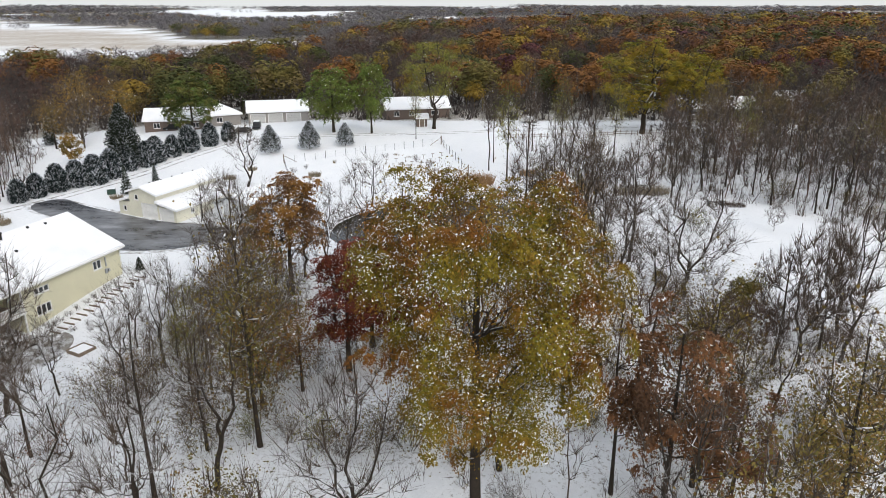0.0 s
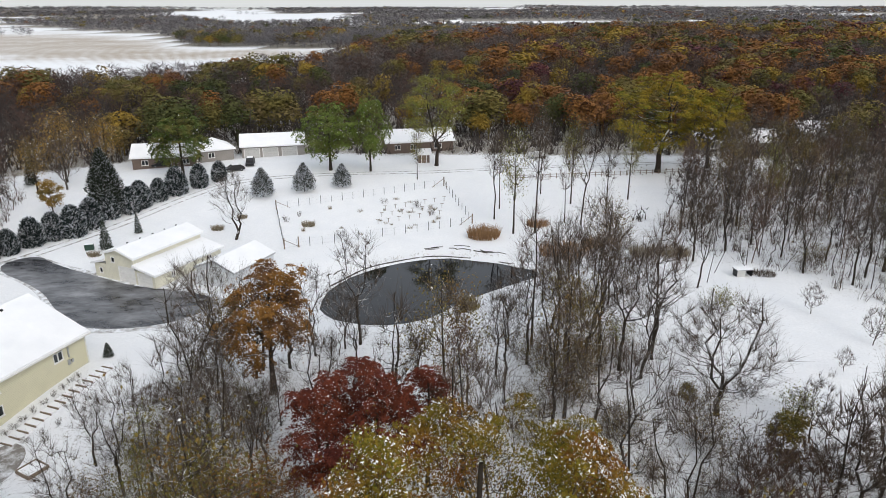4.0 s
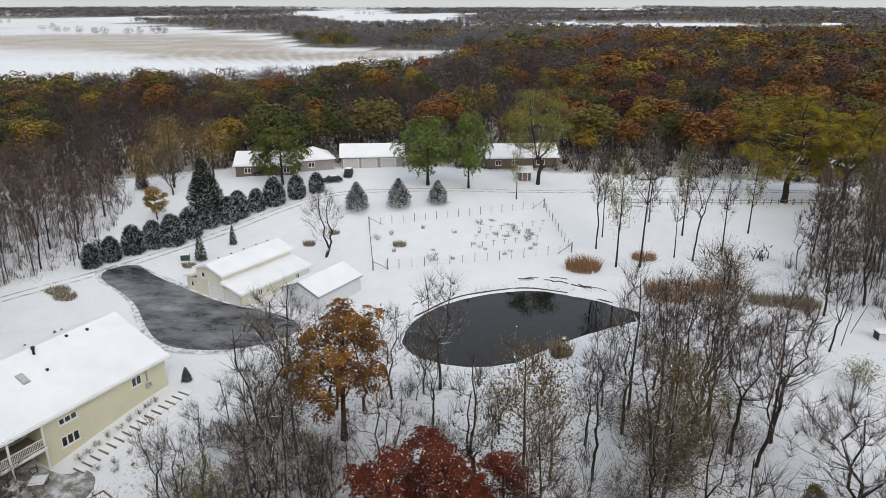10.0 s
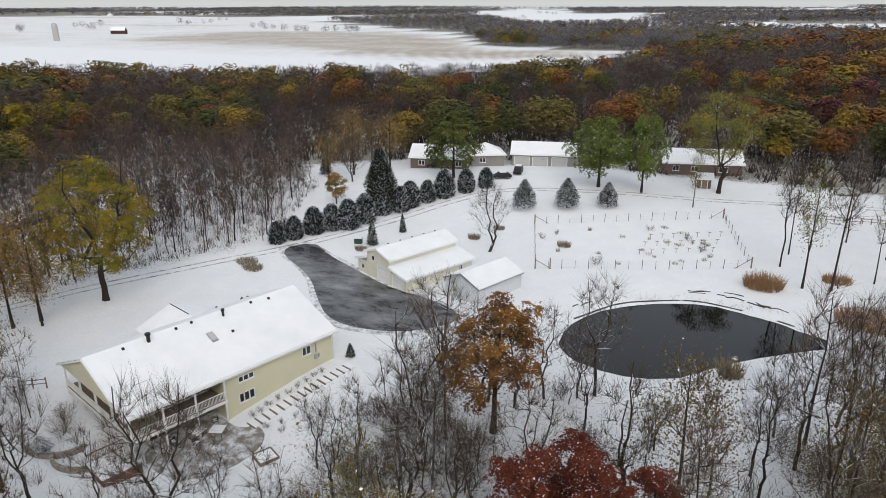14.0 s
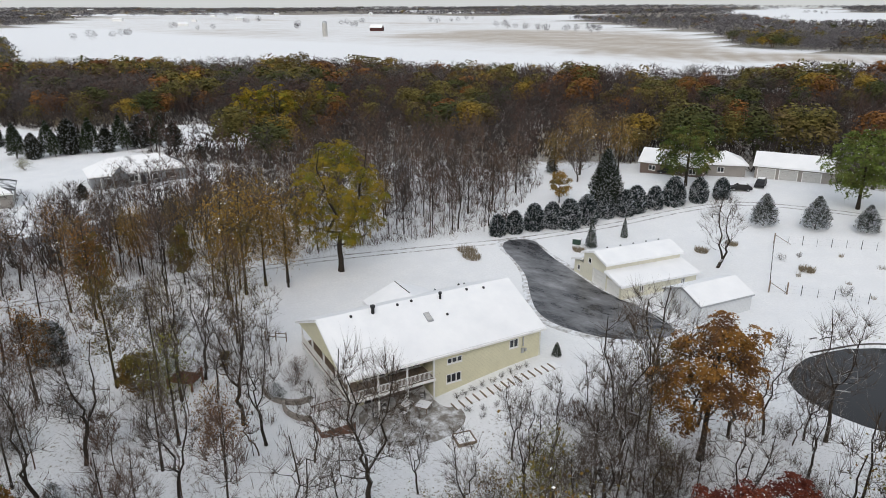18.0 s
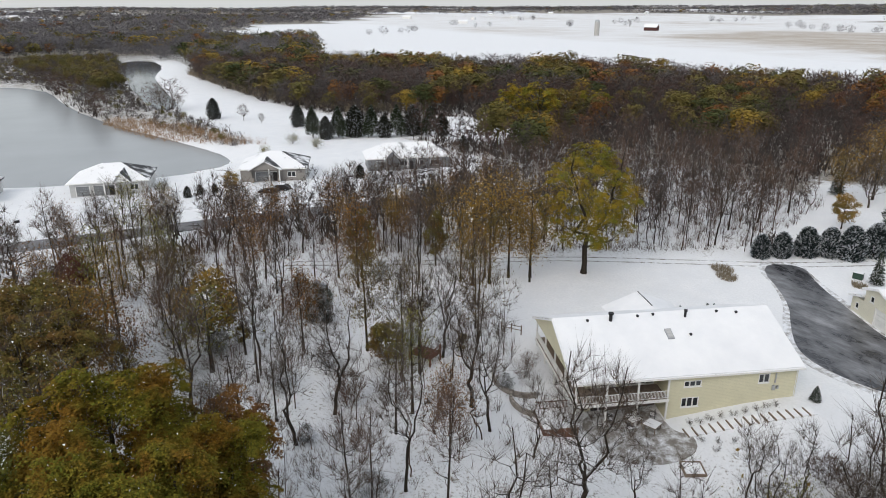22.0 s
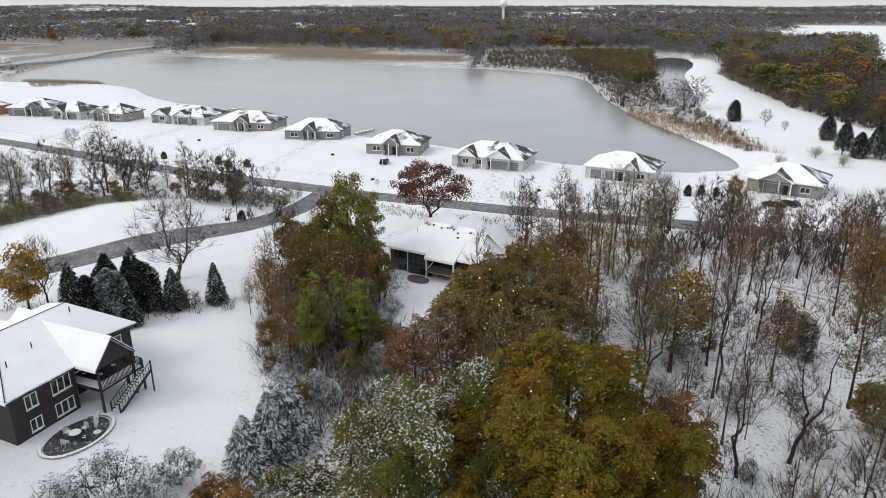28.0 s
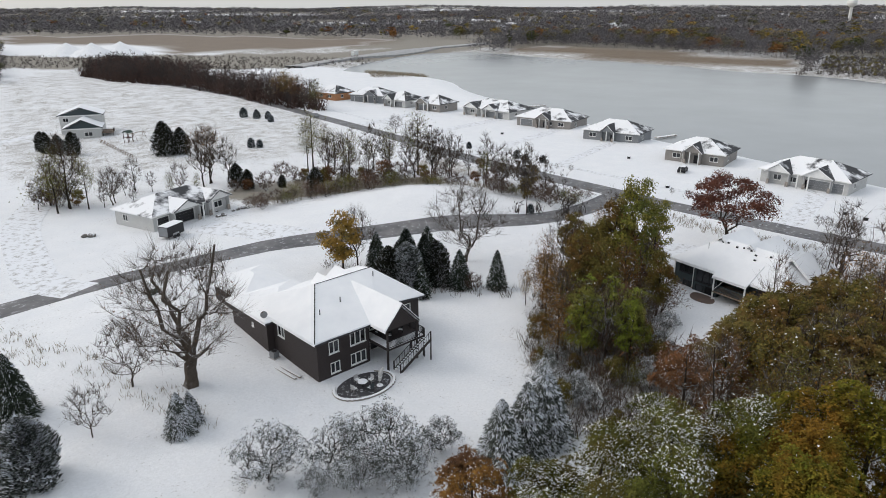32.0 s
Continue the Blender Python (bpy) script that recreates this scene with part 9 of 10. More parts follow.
plant("spruce", -55.3, 128.9, 3.6, "thin young conifer beside the lane", "conifer", name="young_conifer", wide=0.75)
plant("maple_dark", -58.4, 160.5, 14.6, "full green maple by the neighbour's house", name="maple_tree", radius=6.8)
plant("maple_green", -26.2, 164.4, 15.9, "spreading green maple on the snowy lawn", name="maple_tree", radius=8)
plant("maple_green", -17.0, 163.5, 17.5, "tall green maple on the snowy lawn", name="maple_tree", radius=5.2)
plant("thin_yellow_green", -2.2, 168.5, 22.8, "tall cottonwood with thin yellow-green leaves", name="cottonwood_tree", radius=10.5)
plant("cottonwood_yellow", 46.8, 161.3, 23.0, "large willow with a dense yellow crown", name="willow_tree", radius=13)
plant("cottonwood_yellow", 59.0, 165.0, 19.5, "willow with a yellow crown", name="willow_tree", radius=9)
plant("cottonwood_yellow", -80.1, 83.2, 22.5, "tall cottonwood with yellow leaves beside the lane", name="cottonwood_tree", radius=9.4)
plant("thin_gold", -80.7, 73.5, 12.8, "slender tree with thin yellow-brown leaves", name="slender_tree")
plant("thin_gold", -85.0, 68.0, 14.7, "slender tree with thin yellow-brown leaves", name="slender_tree")
for x, y, h in [(-82.9, 157.5, 17.5), (-86.2, 151.8, 12.4), (-77.9, 166.6, 14.5)]:
    plant("thin_gold", x, y, h, "old tree with golden-brown leaves", name="autumn_tree", wide=1.3)
plant("open_1", -80, 152, 12, "bare spreading tree with snow on its limbs", name="bare_tree")

# the yard and the belt before the pond
plant("lawn_twin", -36.7, 125.7, 13.5, "bare twin-stemmed tree on the lawn", name="bare_tree")
plant("oak_rust", -18.4, 77.0, 16.5, "oak with rust-orange leaves at the edge of the belt", name="oak_tree", radius=6.2)
for x, y, h in ((-8.8, 57.0, 13.6), (-4.8, 57.5, 13.6), (-1.0, 58.5, 12.2), (-7.0, 61.5, 11.5)):
    plant("maple_red", x, y, h, "small maple with dark red leaves", name="red_maple_tree", group="red maples", radius=3.9 if x < -6 else 3.1)
plant("big_oak", 1.9, 32.4, 25.8, "great oak with olive and orange leaves capped with snow", name="oak_tree", turn=40, radius=8.3)
plant("thin_gold", 25.0, 35.0, 9.5, "slender oak with thin golden leaves", name="oak_tree")
plant("forked_2", -22.0, 64.7, 12.0, "bare old tree with snow along its limbs", name="bare_tree", radius=5.5)
plant("thin_green", -25.5, 62.0, 11.0, "slender tree with a few yellow-green leaves", name="slender_tree")
plant("thin_green", -17.0, 52.0, 13.0, "slender tree with a few yellow-green leaves", name="slender_tree")
plant("thin_rust", -15.7, 51.8, 11.5, "slender oak with brown leaves before the red maples", name="oak_tree", wide=1.35)
plant("thin_rust", -12.7, 54.3, 10.0, "slender oak with brown leaves before the red maples", name="oak_tree", wide=1.3)
plant("thin_green", -22.9, 54.7, 9.0, "slender tree with yellow-green leaves", name="slender_tree", wide=1.2)
plant("oak_brown", 12.7, 32.4, 17.2, "oak with dry brown leaves", name="oak_tree", radius=4.0)
plant("oak_brown", 17.0, 33.5, 11.5, "small oak with dry brown leaves", name="oak_tree", radius=3.0)
BELT = [(-15.0, 83.9, 12.3), (-9.5, 79.0, 10.2), (-2.6, 77.6, 7.8), (2.5, 70.5, 9.6), (-23.5, 70.9, 19.4), (-21.1, 79.9, 14.6), (-11.7, 85.2, 9.1), (7.6, 83.1, 10.2), (13.1, 86.7, 13.3), (14.3, 74.0, 17.8), (16.8, 77.8, 16.3), (18.4, 75.0, 15.2), (20.1, 73.2, 14.9), (5.7, 75.8, 11.3), (9.2, 77.8, 13.6), (13.1, 76.8, 17.8)]
for i, (x, y, h) in enumerate(BELT):
    plant("forked_%d" % (i % 4), x, y, h, "bare grey tree with upright limbs near the pond", name="bare_tree", group="bare trees before the pond")
plant("lawn_twin", -28.9, 86.5, 13.5, "bare spreading tree before the garage", name="bare_tree", wide=1.15)
plant("open_0", 25.3, 66.3, 13.0, "bare spreading tree on the snowy meadow", name="bare_tree", radius=7.6)
plant("forked_1", 34.0, 97.0, 14.0, "tall bare tree at the meadow's edge", name="bare_tree", wide=0.7)
GARDEN_TREES = [(-6.2, 157.2, 8.1), (9.2, 135.3, 13.0), (10.5, 140.4, 10.8), (12.1, 127.7, 13.7), (15.9, 127.8, 16.5), (19.4, 147.9, 11.3), (24.6, 142.3, 12.0), (24.6, 130.8, 14.0), (29.7, 133.9, 12.3), (36.3, 144.3, 11.0), (21.9, 132.3, 9.7)]
for i, (x, y, h) in enumerate(GARDEN_TREES):
    plant("forest_%d" % (i % 4) if i % 3 else "thin_green", x, y, h * 1.55, "tall bare tree on the lawn beyond the garden", name="bare_tree", group="bare trees beyond the garden", wide=0.7)
for x, y, h in ((44.6, 88, 4.5), (47.5, 80, 5.0), (41, 74, 3.0)):
    plant("yard_small", x, y, h, "small bare fruit tree on the meadow", name="fruit_tree", group="fruit trees")

# trees before the cream house
for i, (x, y, h) in enumerate([(-38.1, 51.9, 18.2), (-51.4, 50.0, 15.4), (-63.8, 47.6, 16.0), (-61.7, 50.8, 9.9), (-46.3, 52.1, 10.1), (-35.9, 56.0, 9.5), (-33.1, 66.5, 10.1), (-24.7, 68.3, 15.0), (-30.3, 69.6, 10.1)]):
    plant("forked_%d" % (i % 4) if i else "open_0", x, y, h if i else 16.5, "bare dark tree below the cream house", name="bare_tree", group="bare trees below the house", wide=0.9)

# thicket between the drive and the orange oak
for x, y, h, key in [(-23.2, 70.1, 14.5, 'forked_1'), (-21.2, 68.0, 14.0, 'forest_2'), (-22.8, 64.6, 9.5, 'forked_3'), (-24.4, 63.0, 9.0, 'forked_2'), (-16.8, 67.2, 9.0, 'open_1'), (-20.8, 70.3, 8.5, 'red_forest_0'), (-25.4, 68.9, 8.0, 'forked_0'), (-16.4, 71.6, 8.0, 'red_forest_1'), (-26.9, 62.6, 7.0, 'thin_olive'), (-18.1, 68.5, 6.5, 'thin_olive')]:
    plant(key, x, y, h, "dark bare tree in the thicket below the drive" if key != "thin_olive" else "low tree with thin olive leaves in the thicket", name="thicket_tree", group="trees of the thicket")
for i, (x, y, h) in enumerate([(-30.3, 67.5, 3.2), (-27.9, 66.4, 3.0), (-31.0, 74.3, 3.4), (-29.8, 75.8, 3.6), (-26.6, 74.5, 3.2), (-19.7, 69.7, 3.4), (-22.5, 73.7, 3.0), (-19.4, 73.6, 2.8), (-23.6, 69.5, 2.6), (-26.5, 68.6, 2.8), (-26.2, 78.0, 2.8)]):
    plant(("shrub_0", "shrub_olive", "bush_bare")[i % 3], x, y, h, "brushy grey-brown shrub in the thicket below the drive", "shrub", "shrubs of the thicket", "thicket_shrub", wide=1.3)

# round the dark house
plant("huge_bare", -31.9, -44.6, 18.0, "old broad cottonwood with few dry leaves and a thick trunk", name="cottonwood_tree", turn=20, radius=9.6)
plant("yard_small", -27.5, -49.0, 9.0, "bare ornamental tree beside the old cottonwood", name="bare_tree", wide=1.2)
plant("yard_small", -20.7, -43.7, 6.4, "small bare tree on the lawn", name="bare_tree")
plant("oak_wine", -117.7, -15.8, 13.5, "oak with dark red-brown leaves by the road", name="oak_tree", radius=8.8)
plant("open_1", -82.5, -46.1, 13.8, "broad bare tree with a few brown leaves", name="bare_tree", radius=9.0)
plant("small_gold", -66.0, -57.5, 10.0, "small tree with orange leaves by the road", name="autumn_tree")
plant("open_0", -69.5, -58.0, 11.0, "bare tree beside the road", name="bare_tree", wide=0.8)
for x, y, h, key, label in (
        (-17.2, -53.0, 7.2, "spruce_near", "dark young spruce on the slope"), (-14.2, -40.8, 7.0, "juniper_near", "bushy juniper dusted with snow"),
        (-26.6, -37.8, 4.6, "spruce_white", "snowy spruce below the cottonwood"), (-28.3, -38.6, 3.6, "spruce_white", "snowy spruce below the cottonwood"),
        (-76.5, -35.5, 6.0, "spruce", "young spruce at the yard's edge"), (-69.0, -46.7, 9.0, "spruce_dense", "dark spruce behind the dark house"), (-67.2, -45.0, 7.6, "juniper_near", "bushy evergreen behind the dark house"), (-70.8, -44.6, 8.2, "spruce_dense", "dark spruce behind the dark house"),
        (-65.5, -47.0, 7.0, "cedar", "dark spruce behind the dark house"), (-72.0, -43.5, 7.0, "cedar", "dark spruce behind the dark house"),
        (-67, -42.0, 5.5, "spruce", "low spruce behind the dark house"), (-74, -40, 5.0, "spruce_snowy", "low snowy spruce behind the dark house")):
    plant(key, x, y, h, label, "spruce", name="spruce_tree")
for i, (x, y, h) in enumerate([(-27.7, -25.2, 4.4), (-32.5, -21.2, 4.2), (-35.6, -18.7, 5.1), (-42.4, -10.5, 6.5), (-48.5, -9.9, 7.5), (-46.0, -10.2, 6.7), (-40.9, -16.3, 2.8), (-29.4, -20.8, 2.1), (-32.3, -18.1, 3.4), (-35.2, -15.5, 3.5)]):
    plant("spruce_white" if i in (3, 4, 5) else "shrub_snowy", x, y, h * (1.1 if i in (3, 4, 5) else 1.4), "snow-laden evergreen at the lawn's edge" if i in (3, 4, 5) else "grey bush white with snow", "evergreen" if i in (3, 4, 5) else "bush", name="snowy_spruce" if i in (3, 4, 5) else "snowy_bush")
for (x, y, h), key in zip([(-87.1, -19.6, 19.7), (-86.5, -22.0, 15.9), (-92.2, -18.4, 15.3), (-75.5, -21.5, 13.2), (-72.8, -24.7, 10.2), (-75.9, -18.3, 11.9), (-82.3, -13.2, 10.5), (-68.3, -19.8, 9.9), (-65.3, -14.2, 10.8), (-68.3, -10.6, 10.1), (-64.2, -1.2, 8.3), (-64.1, -3.9, 6.8), (-74.3, -28.9, 6.0)], ("poplar_green", "poplar_dark", "poplar_green", "poplar_dark", "thin_gold", "poplar_dark", "poplar_dark", "thin_green", "poplar_green", "poplar_green", "oak_brown", "oak_brown", "thin_gold")):
    plant(key, x, y, h, "tall leafy tree in the belt between the yards", name="leafy_tree", group="belt between the yards", wide=0.85)
for x, y, h, key in [(-43.0, 16.2, 18.6, 'canopy_green'), (-38.0, 13.2, 17.6, 'canopy_green'), (-34.5, 19.5, 16.6, 'canopy_green'), (-36.6, 6.6, 17.4, 'canopy_frost'), (-32.2, 3.4, 15.0, 'canopy_frost'), (-41.0, 8.6, 16.0, 'canopy_frost'), (-46.4, 23.8, 14.0, 'oak_rust'), (-42.5, 21.5, 15.2, 'canopy_green'), (-29.3, -3.5, 13.5, 'oak_rust'), (-72.4, 5.4, 12.5, 'canopy_olive'), (-72.0, 10.6, 12.5, 'canopy_olive'), (-67.2, 4.5, 11.0, 'canopy_olive'), (-81.3, 12.3, 11.5, 'canopy_olive'), (-56.1, 0.6, 11.5, 'oak_brown'), (-73.4, 25.7, 11.5, 'thin_green'), (-94.0, 11.8, 10.5, 'oak_wine')]:
    plant(key, x, y, h, "broad leafy tree with an olive-brown crown lightly snowed on", name="leafy_tree", group="leafy trees below the slope", radius=0.43 * h if "oak" not in key else 0.3 * h)
for i, (x, y, h) in enumerate([(-54.7, -129.1, 14.8), (-85.7, -125.3, 14.1), (-62.8, -126.0, 6.2), (-53.0, -134.5, 7.9), (-110.7, -118.1, 14.5), (-104.7, -97.7, 13.2), (-123.1, -93.0, 15.3), (-109.8, -109.4, 10.6), (-120.4, -106.2, 9.5), (-120.9, -100.6, 10.7), (-125.7, -89.7, 11.9), (-127.5, -85.7, 8.7), (-124.7, -73.2, 9.3), (-121.0, -65.7, 8.9), (-122.1, -60.5, 11.2), (-70.2, -131.9, 6.5), (-75.4, -121.6, 6.4)]):
    key = "thin_green" if i in (4, 5, 6, 9) else "row_%d" % (i % 3)
    for dx, dy, k in ((3.1, 1.7, 1.0), (-2.4, 3.3, 0.85)):
        plant("row_%d" % ((i + 1) % 3) if i % 4 else "thin_green", x + dx, y + dy, h * k, "slim bare tree in the hedgerow beyond the side road" if i % 4 else "hedgerow tree with thin yellow-green leaves", name="hedgerow_tree", group="hedgerow trees")
    plant(key, x, y, max(h * 1.1, min(12.5, h * 1.35)), "bare tree in the hedgerow beyond the side road", name="hedgerow_tree", group="hedgerow trees", wide=1.2)
for x, y, h in [(-95.4, -163.9, 9.5), (-99.4, -161.9, 7.5), (-75.0, -192.1, 6.0), (-79.0, -184.2, 6.5), (-87.9, -118.3, 5.4), (-88.0, -114.0, 4.6), (-94.0, -109.2, 3.0), (-75.3, -196.2, 5.7), (-76.7, -188.2, 5.6), (-94.7, -98.0, 5.8)]:
    plant("cedar", x, y, h, "dark spreading evergreen in the hedgerow", "evergreen", name="evergreen_tree")
for i, (x, y, h) in enumerate([(-149.4, -204.2, 3.6), (-150.9, -198.1, 3.3), (-152.7, -193.7, 2.9), (-117.5, -154.5, 2.9), (-119.1, -152.5, 2.4), (-149.4, -187.6, 2.6), (-151.8, -80.2, 2.4), (-154.7, -76.6, 2.1), (-155.1, -85.3, 2.4), (-158.1, -104.2, 2.0), (-110.9, -52.0, 1.9)]):
    plant("arborvitae", x, y, h, "small planted evergreen by the road", "evergreen", name="small_evergreen", wide=1.1)
for x, y, h in [(-138.3, -5.8, 3.0), (-138.2, -4.3, 3.1), (-139.1, -2.1, 3.0), (-139.5, -0.1, 2.7), (-144.5, -36.8, 1.9), (-149.6, -65.1, 2.2), (-150.1, -69.5, 1.8)]:
    plant("yard_small", x, y, h, "small bare street tree", name="street_tree", group="street trees")
for x, y, h in [(-210.0, 69.2, 3.7), (-200.0, 74.7, 3.6), (-160.7, 27.3, 3.2), (-155.4, 41.8, 5.1), (-197.6, 58.5, 3.0)]:
    plant("small_gold" if h > 4 else "shrub_green", x, y, h, "small tree with yellow-green leaves on the lake lawn", name="small_tree")
for x, y, h in [(-276.6, 55.5, 7.9), (-244.1, 80.0, 7.7), (-234.2, 82.2, 5.0), (-172.7, 109.8, 4.9), (-154.8, 32.2, 2.6), (-156.4, 35.1, 2.4), (-156.4, 38.2, 2.2), (-154.5, 72.0, 3.5)]:
    plant("cedar", x, y, h, "dark pine on the snowy river lawn", "pine", name="pine_tree")

# the bottomland woods beyond the lane
for i, (x, y, h) in enumerate([(-181.4, 131.7, 19.1), (-174.3, 136.1, 20.7), (-186.8, 163.6, 14.6), (-191.3, 172.6, 13.2), (-185.2, 153.7, 16.1), (-348.8, 189.0, 15.0), (-355.4, 204.5, 15.7), (-305.0, 230.3, 19.0), (-310.4, 244.3, 18.9), (-256.2, 264.8, 14.0), (-243.9, 269.5, 12.9), (-244.4, 241.6, 10.9), (-212.4, 255.9, 13.4), (-326.6, 139.4, 7.4), (-178.5, 232.7, 11.7), (-210.8, 199.0, 10.5)]):
    plant("cottonwood_far" if i < 4 else "maple_dark" if i in (13,) else "canopy_olive", x, y, min(h, 20), "cottonwood with yellow-olive leaves in the bottomland wood" if i < 4 else "olive-leaved tree in the bottomland wood", name="bottomland_tree", group="leafy trees of the bottomland", radius=0.42 * min(h, 20))
for i, (x, y, h) in enumerate([(-220.3, 78.7, 10.3), (-215.9, 81.8, 7.4), (-217.4, 86.5, 10.3), (-214.0, 86.9, 7.4), (-215.5, 91.7, 10.3), (-211.2, 94.6, 7.4), (-213.6, 96.8, 10.3), (-209.3, 99.6, 7.4), (-210.7, 104.6, 10.3), (-207.4, 104.7, 7.4), (-208.8, 109.7, 10.2), (-204.6, 112.4, 7.4), (-206.9, 114.9, 10.2), (-202.7, 117.4, 7.4)]):
    plant("cedar" if i % 3 == 1 else "pine_row", x, y, h, "dark pine in the planted row by the river", "pine", "planted row of pines", name="pine_tree")
for x, y, h in [(-267.7, 65.1, 6.9), (-307.0, 39.3, 10.0), (-303.1, 44.9, 9.0), (-258.6, 69.9, 4.0), (-211.7, 136.3, 3.9), (-159.9, 72.3, 3.8), (-317.7, 30.6, 6.8), (-339.7, 14.2, 10.1), (-327.8, 19.0, 8.6)]:
    plant("open_0", x, y, h, "bare grey tree on the river lawn", name="bare_tree")
# leafy trees that stand out in the slope wood
for (x, y, h), key in zip([(-78.8, 26.6, 10.7), (-93.0, 50.8, 12.5), (-92.8, 63.3, 10.4), (-82.9, 67.7, 19.1), (-82.2, 74.5, 17.2), (-83.2, 65.0, 17.6), (-83.5, 71.4, 15.8), (-98.1, 12.2, 12.5), (-93.2, 16.2, 12.9), (-73.3, 9.7, 14.4), (-73.7, 5.6, 13.4), (-72.9, 13.1, 15.1), (-67.0, 44.9, 6.2), (-71.3, 2.7, 12.7)], ("small_gold", "poplar_dark", "poplar_dark", "thin_gold", "thin_gold", "thin_gold", "thin_gold", "thin_rust", "thin_gold", "canopy_olive", "canopy_olive", "thin_gold", "bush_olive", "canopy_olive")):
    plant(key, x, y, h, "leafy tree among the bare trees of the slope wood", name="leafy_tree", group="leafy trees of the slope wood", radius=0.36 * h if key == "canopy_olive" else None, wide=0.8 if "poplar" in key else 1.15)
# by the meadow
for i, (x, y, h) in enumerate([(36.8, 57.8, 15.4), (30.9, 52.9, 14.0), (33.8, 55.3, 11.8), (28.7, 52.9, 12.2), (34.6, 53.2, 15.6), (31.8, 62.3, 7.0), (38.8, 62.4, 9.2)]):
    plant("row_%d" % (i % 3) if i else "forked_1", x, y, h, "bare dark tree at the near edge of the meadow", name="bare_tree", group="trees at the meadow's edge", wide=0.9)
for i, (x, y, h) in enumerate([(25.3, 55.2, 7.9), (27.4, 54.9, 8.9), (24.6, 57.0, 6.0), (28.0, 59.0, 5.6), (21.8, 54.5, 3.2), (30.6, 56.7, 4.4), (22.0, 62.3, 2.7), (23.1, 68.1, 2.5), (23.8, 52.8, 5.5), (34.6, 59.0, 4.0), (34.9, 55.3, 4.3)]):
    plant(("bush_bare", "bush_bare", "shrub_0", "bush_olive")[i % 4], x, y, min(h, 6.0), ("leafless dark bush", "leafless dark bush", "leafless grey shrub", "bush with olive leaves")[i % 4] + " at the meadow's edge", "bush", name="meadow_bush")
forest("undergrowth", np.array(scatter_in([(26.0, 63.0), (39.4, 73.5), (50.1, 73.5), (31.7, 43.2), (20.9, 43.2)], 3.0, 62)[0]), BUSH_NEAR, (0.6, 2.0), M_TWIG, "leafless bushes at the meadow's edge", 563)
for (x, y, h), key in zip([(32.1, 66.2, 3.4), (29.1, 69.1, 2.7), (26.5, 78.0, 3.0), (25.1, 96.2, 3.5), (33.7, 87.8, 3.6)], ("shrub_green", "shrub_0", "shrub_0", "shrub_1", "shrub_green")):
    plant(key, x, y, h, "low shrub at the edge of the snowy meadow", "shrub", name="shrub")
for x, y, h in [(-63.3, -14.2, 12.5), (-66.0, -9.4, 11.5), (-69.0, -13.0, 11.0)]:
    plant("poplar_lime", x, y, h, "slim poplar with lime-green leaves before the belt", name="poplar_tree", group="lime-green poplars")
for i, (x, y) in enumerate([(-71.2, -55.3), (-70.3, -51.1), (-70.3, -47.8), (-70.7, -44.9), (-72.0, -42.8), (-73.4, -40.1), (-73.5, -37.5), (-74.8, -53.6), (-76.1, -48.8)]):
    plant(("spruce_near", "bush_bare", "cedar", "spruce_near", "spruce_snowy")[i % 5], x, y, (6.0, 3.4, 4.2, 7.2, 4.6)[i % 5], ("dark spruce", "leafless bush", "dark juniper", "dark spruce", "snow-dusted young spruce")[i % 5] + " in the screen behind the dark house", ("spruce", "bush", "juniper", "spruce", "spruce")[i % 5], "screen behind the dark house", ("spruce_tree", "screen_bush", "juniper_tree", "spruce_tree", "spruce_tree")[i % 5])
# the belt between the yards, thick from the ground up
BELT_FILL = [(-78.4, -30.1), (-60.0, -17.5), (-58.1, -13.0), (-63.2, -6.8), (-75.4, -8.7), (-88.6, -17.7), (-108.5, -24.7), (-102.3, -32.2), (-88.8, -33.6)]
pts, rng = scatter_in(BELT_FILL, 3.9, 71, 0.95)
for i, (x, y) in enumerate(pts):
    key = ("bush_olive", "bush_rust", "forked_1", "thin_rust", "bush_rust", "poplar_dark", "red_forest_0", "forked_0", "thin_rust")[i % 9]
    plant(key, x, y, rng.uniform(4, 6.5) if "bush" in key else rng.uniform(8, 12), "%s in the thick belt between the yards" % {"bush_olive": "bush with olive leaves", "bush_rust": "bush with rusty leaves", "forked_0": "bare grey tree", "forked_1": "bare grey tree", "thin_rust": "tree with thin rusty leaves", "poplar_dark": "green leafy tree", "poplar_green": "yellow-green leafy tree", "red_forest_0": "bare brown tree"}[key], "bush" if "bush" in key else "tree", "thick belt between the yards", "belt_bush" if "bush" in key else "belt_tree")
for x, y, h, key in [(-64.0, 2.7, 12.5, 'canopy_olive'), (-68.8, 5.6, 13.5, 'canopy_olive'), (-79.1, 8.1, 13.5, 'canopy_olive'), (-79.1, 11.2, 13.5, 'thin_rust'), (-63.4, 9.1, 13.5, 'canopy_olive'), (-66.4, 12.8, 13.5, 'canopy_olive'), (-63.1, 5.5, 12.5, 'thin_gold'), (-61.1, 2.3, 10.5, 'oak_brown'), (-56.9, 12.6, 13.5, 'thin_rust'), (-57.4, 8.9, 12.5, 'thin_green')]:
    plant(key, x, y, h, "olive-brown leafy tree beside the slate-blue house", name="leafy_tree", group="trees beside the slate house", radius=0.40 * h if "canopy" in key else None)
plant("thin_rust", -99.8, -150.5, 10.5, "dense bushy tree with brown leaves on the rise", name="brown_tree", wide=1.8)
plant("open_0", -55.0, -130.3, 13.0, "bare tree at the end of the hedgerow", name="hedgerow_tree")
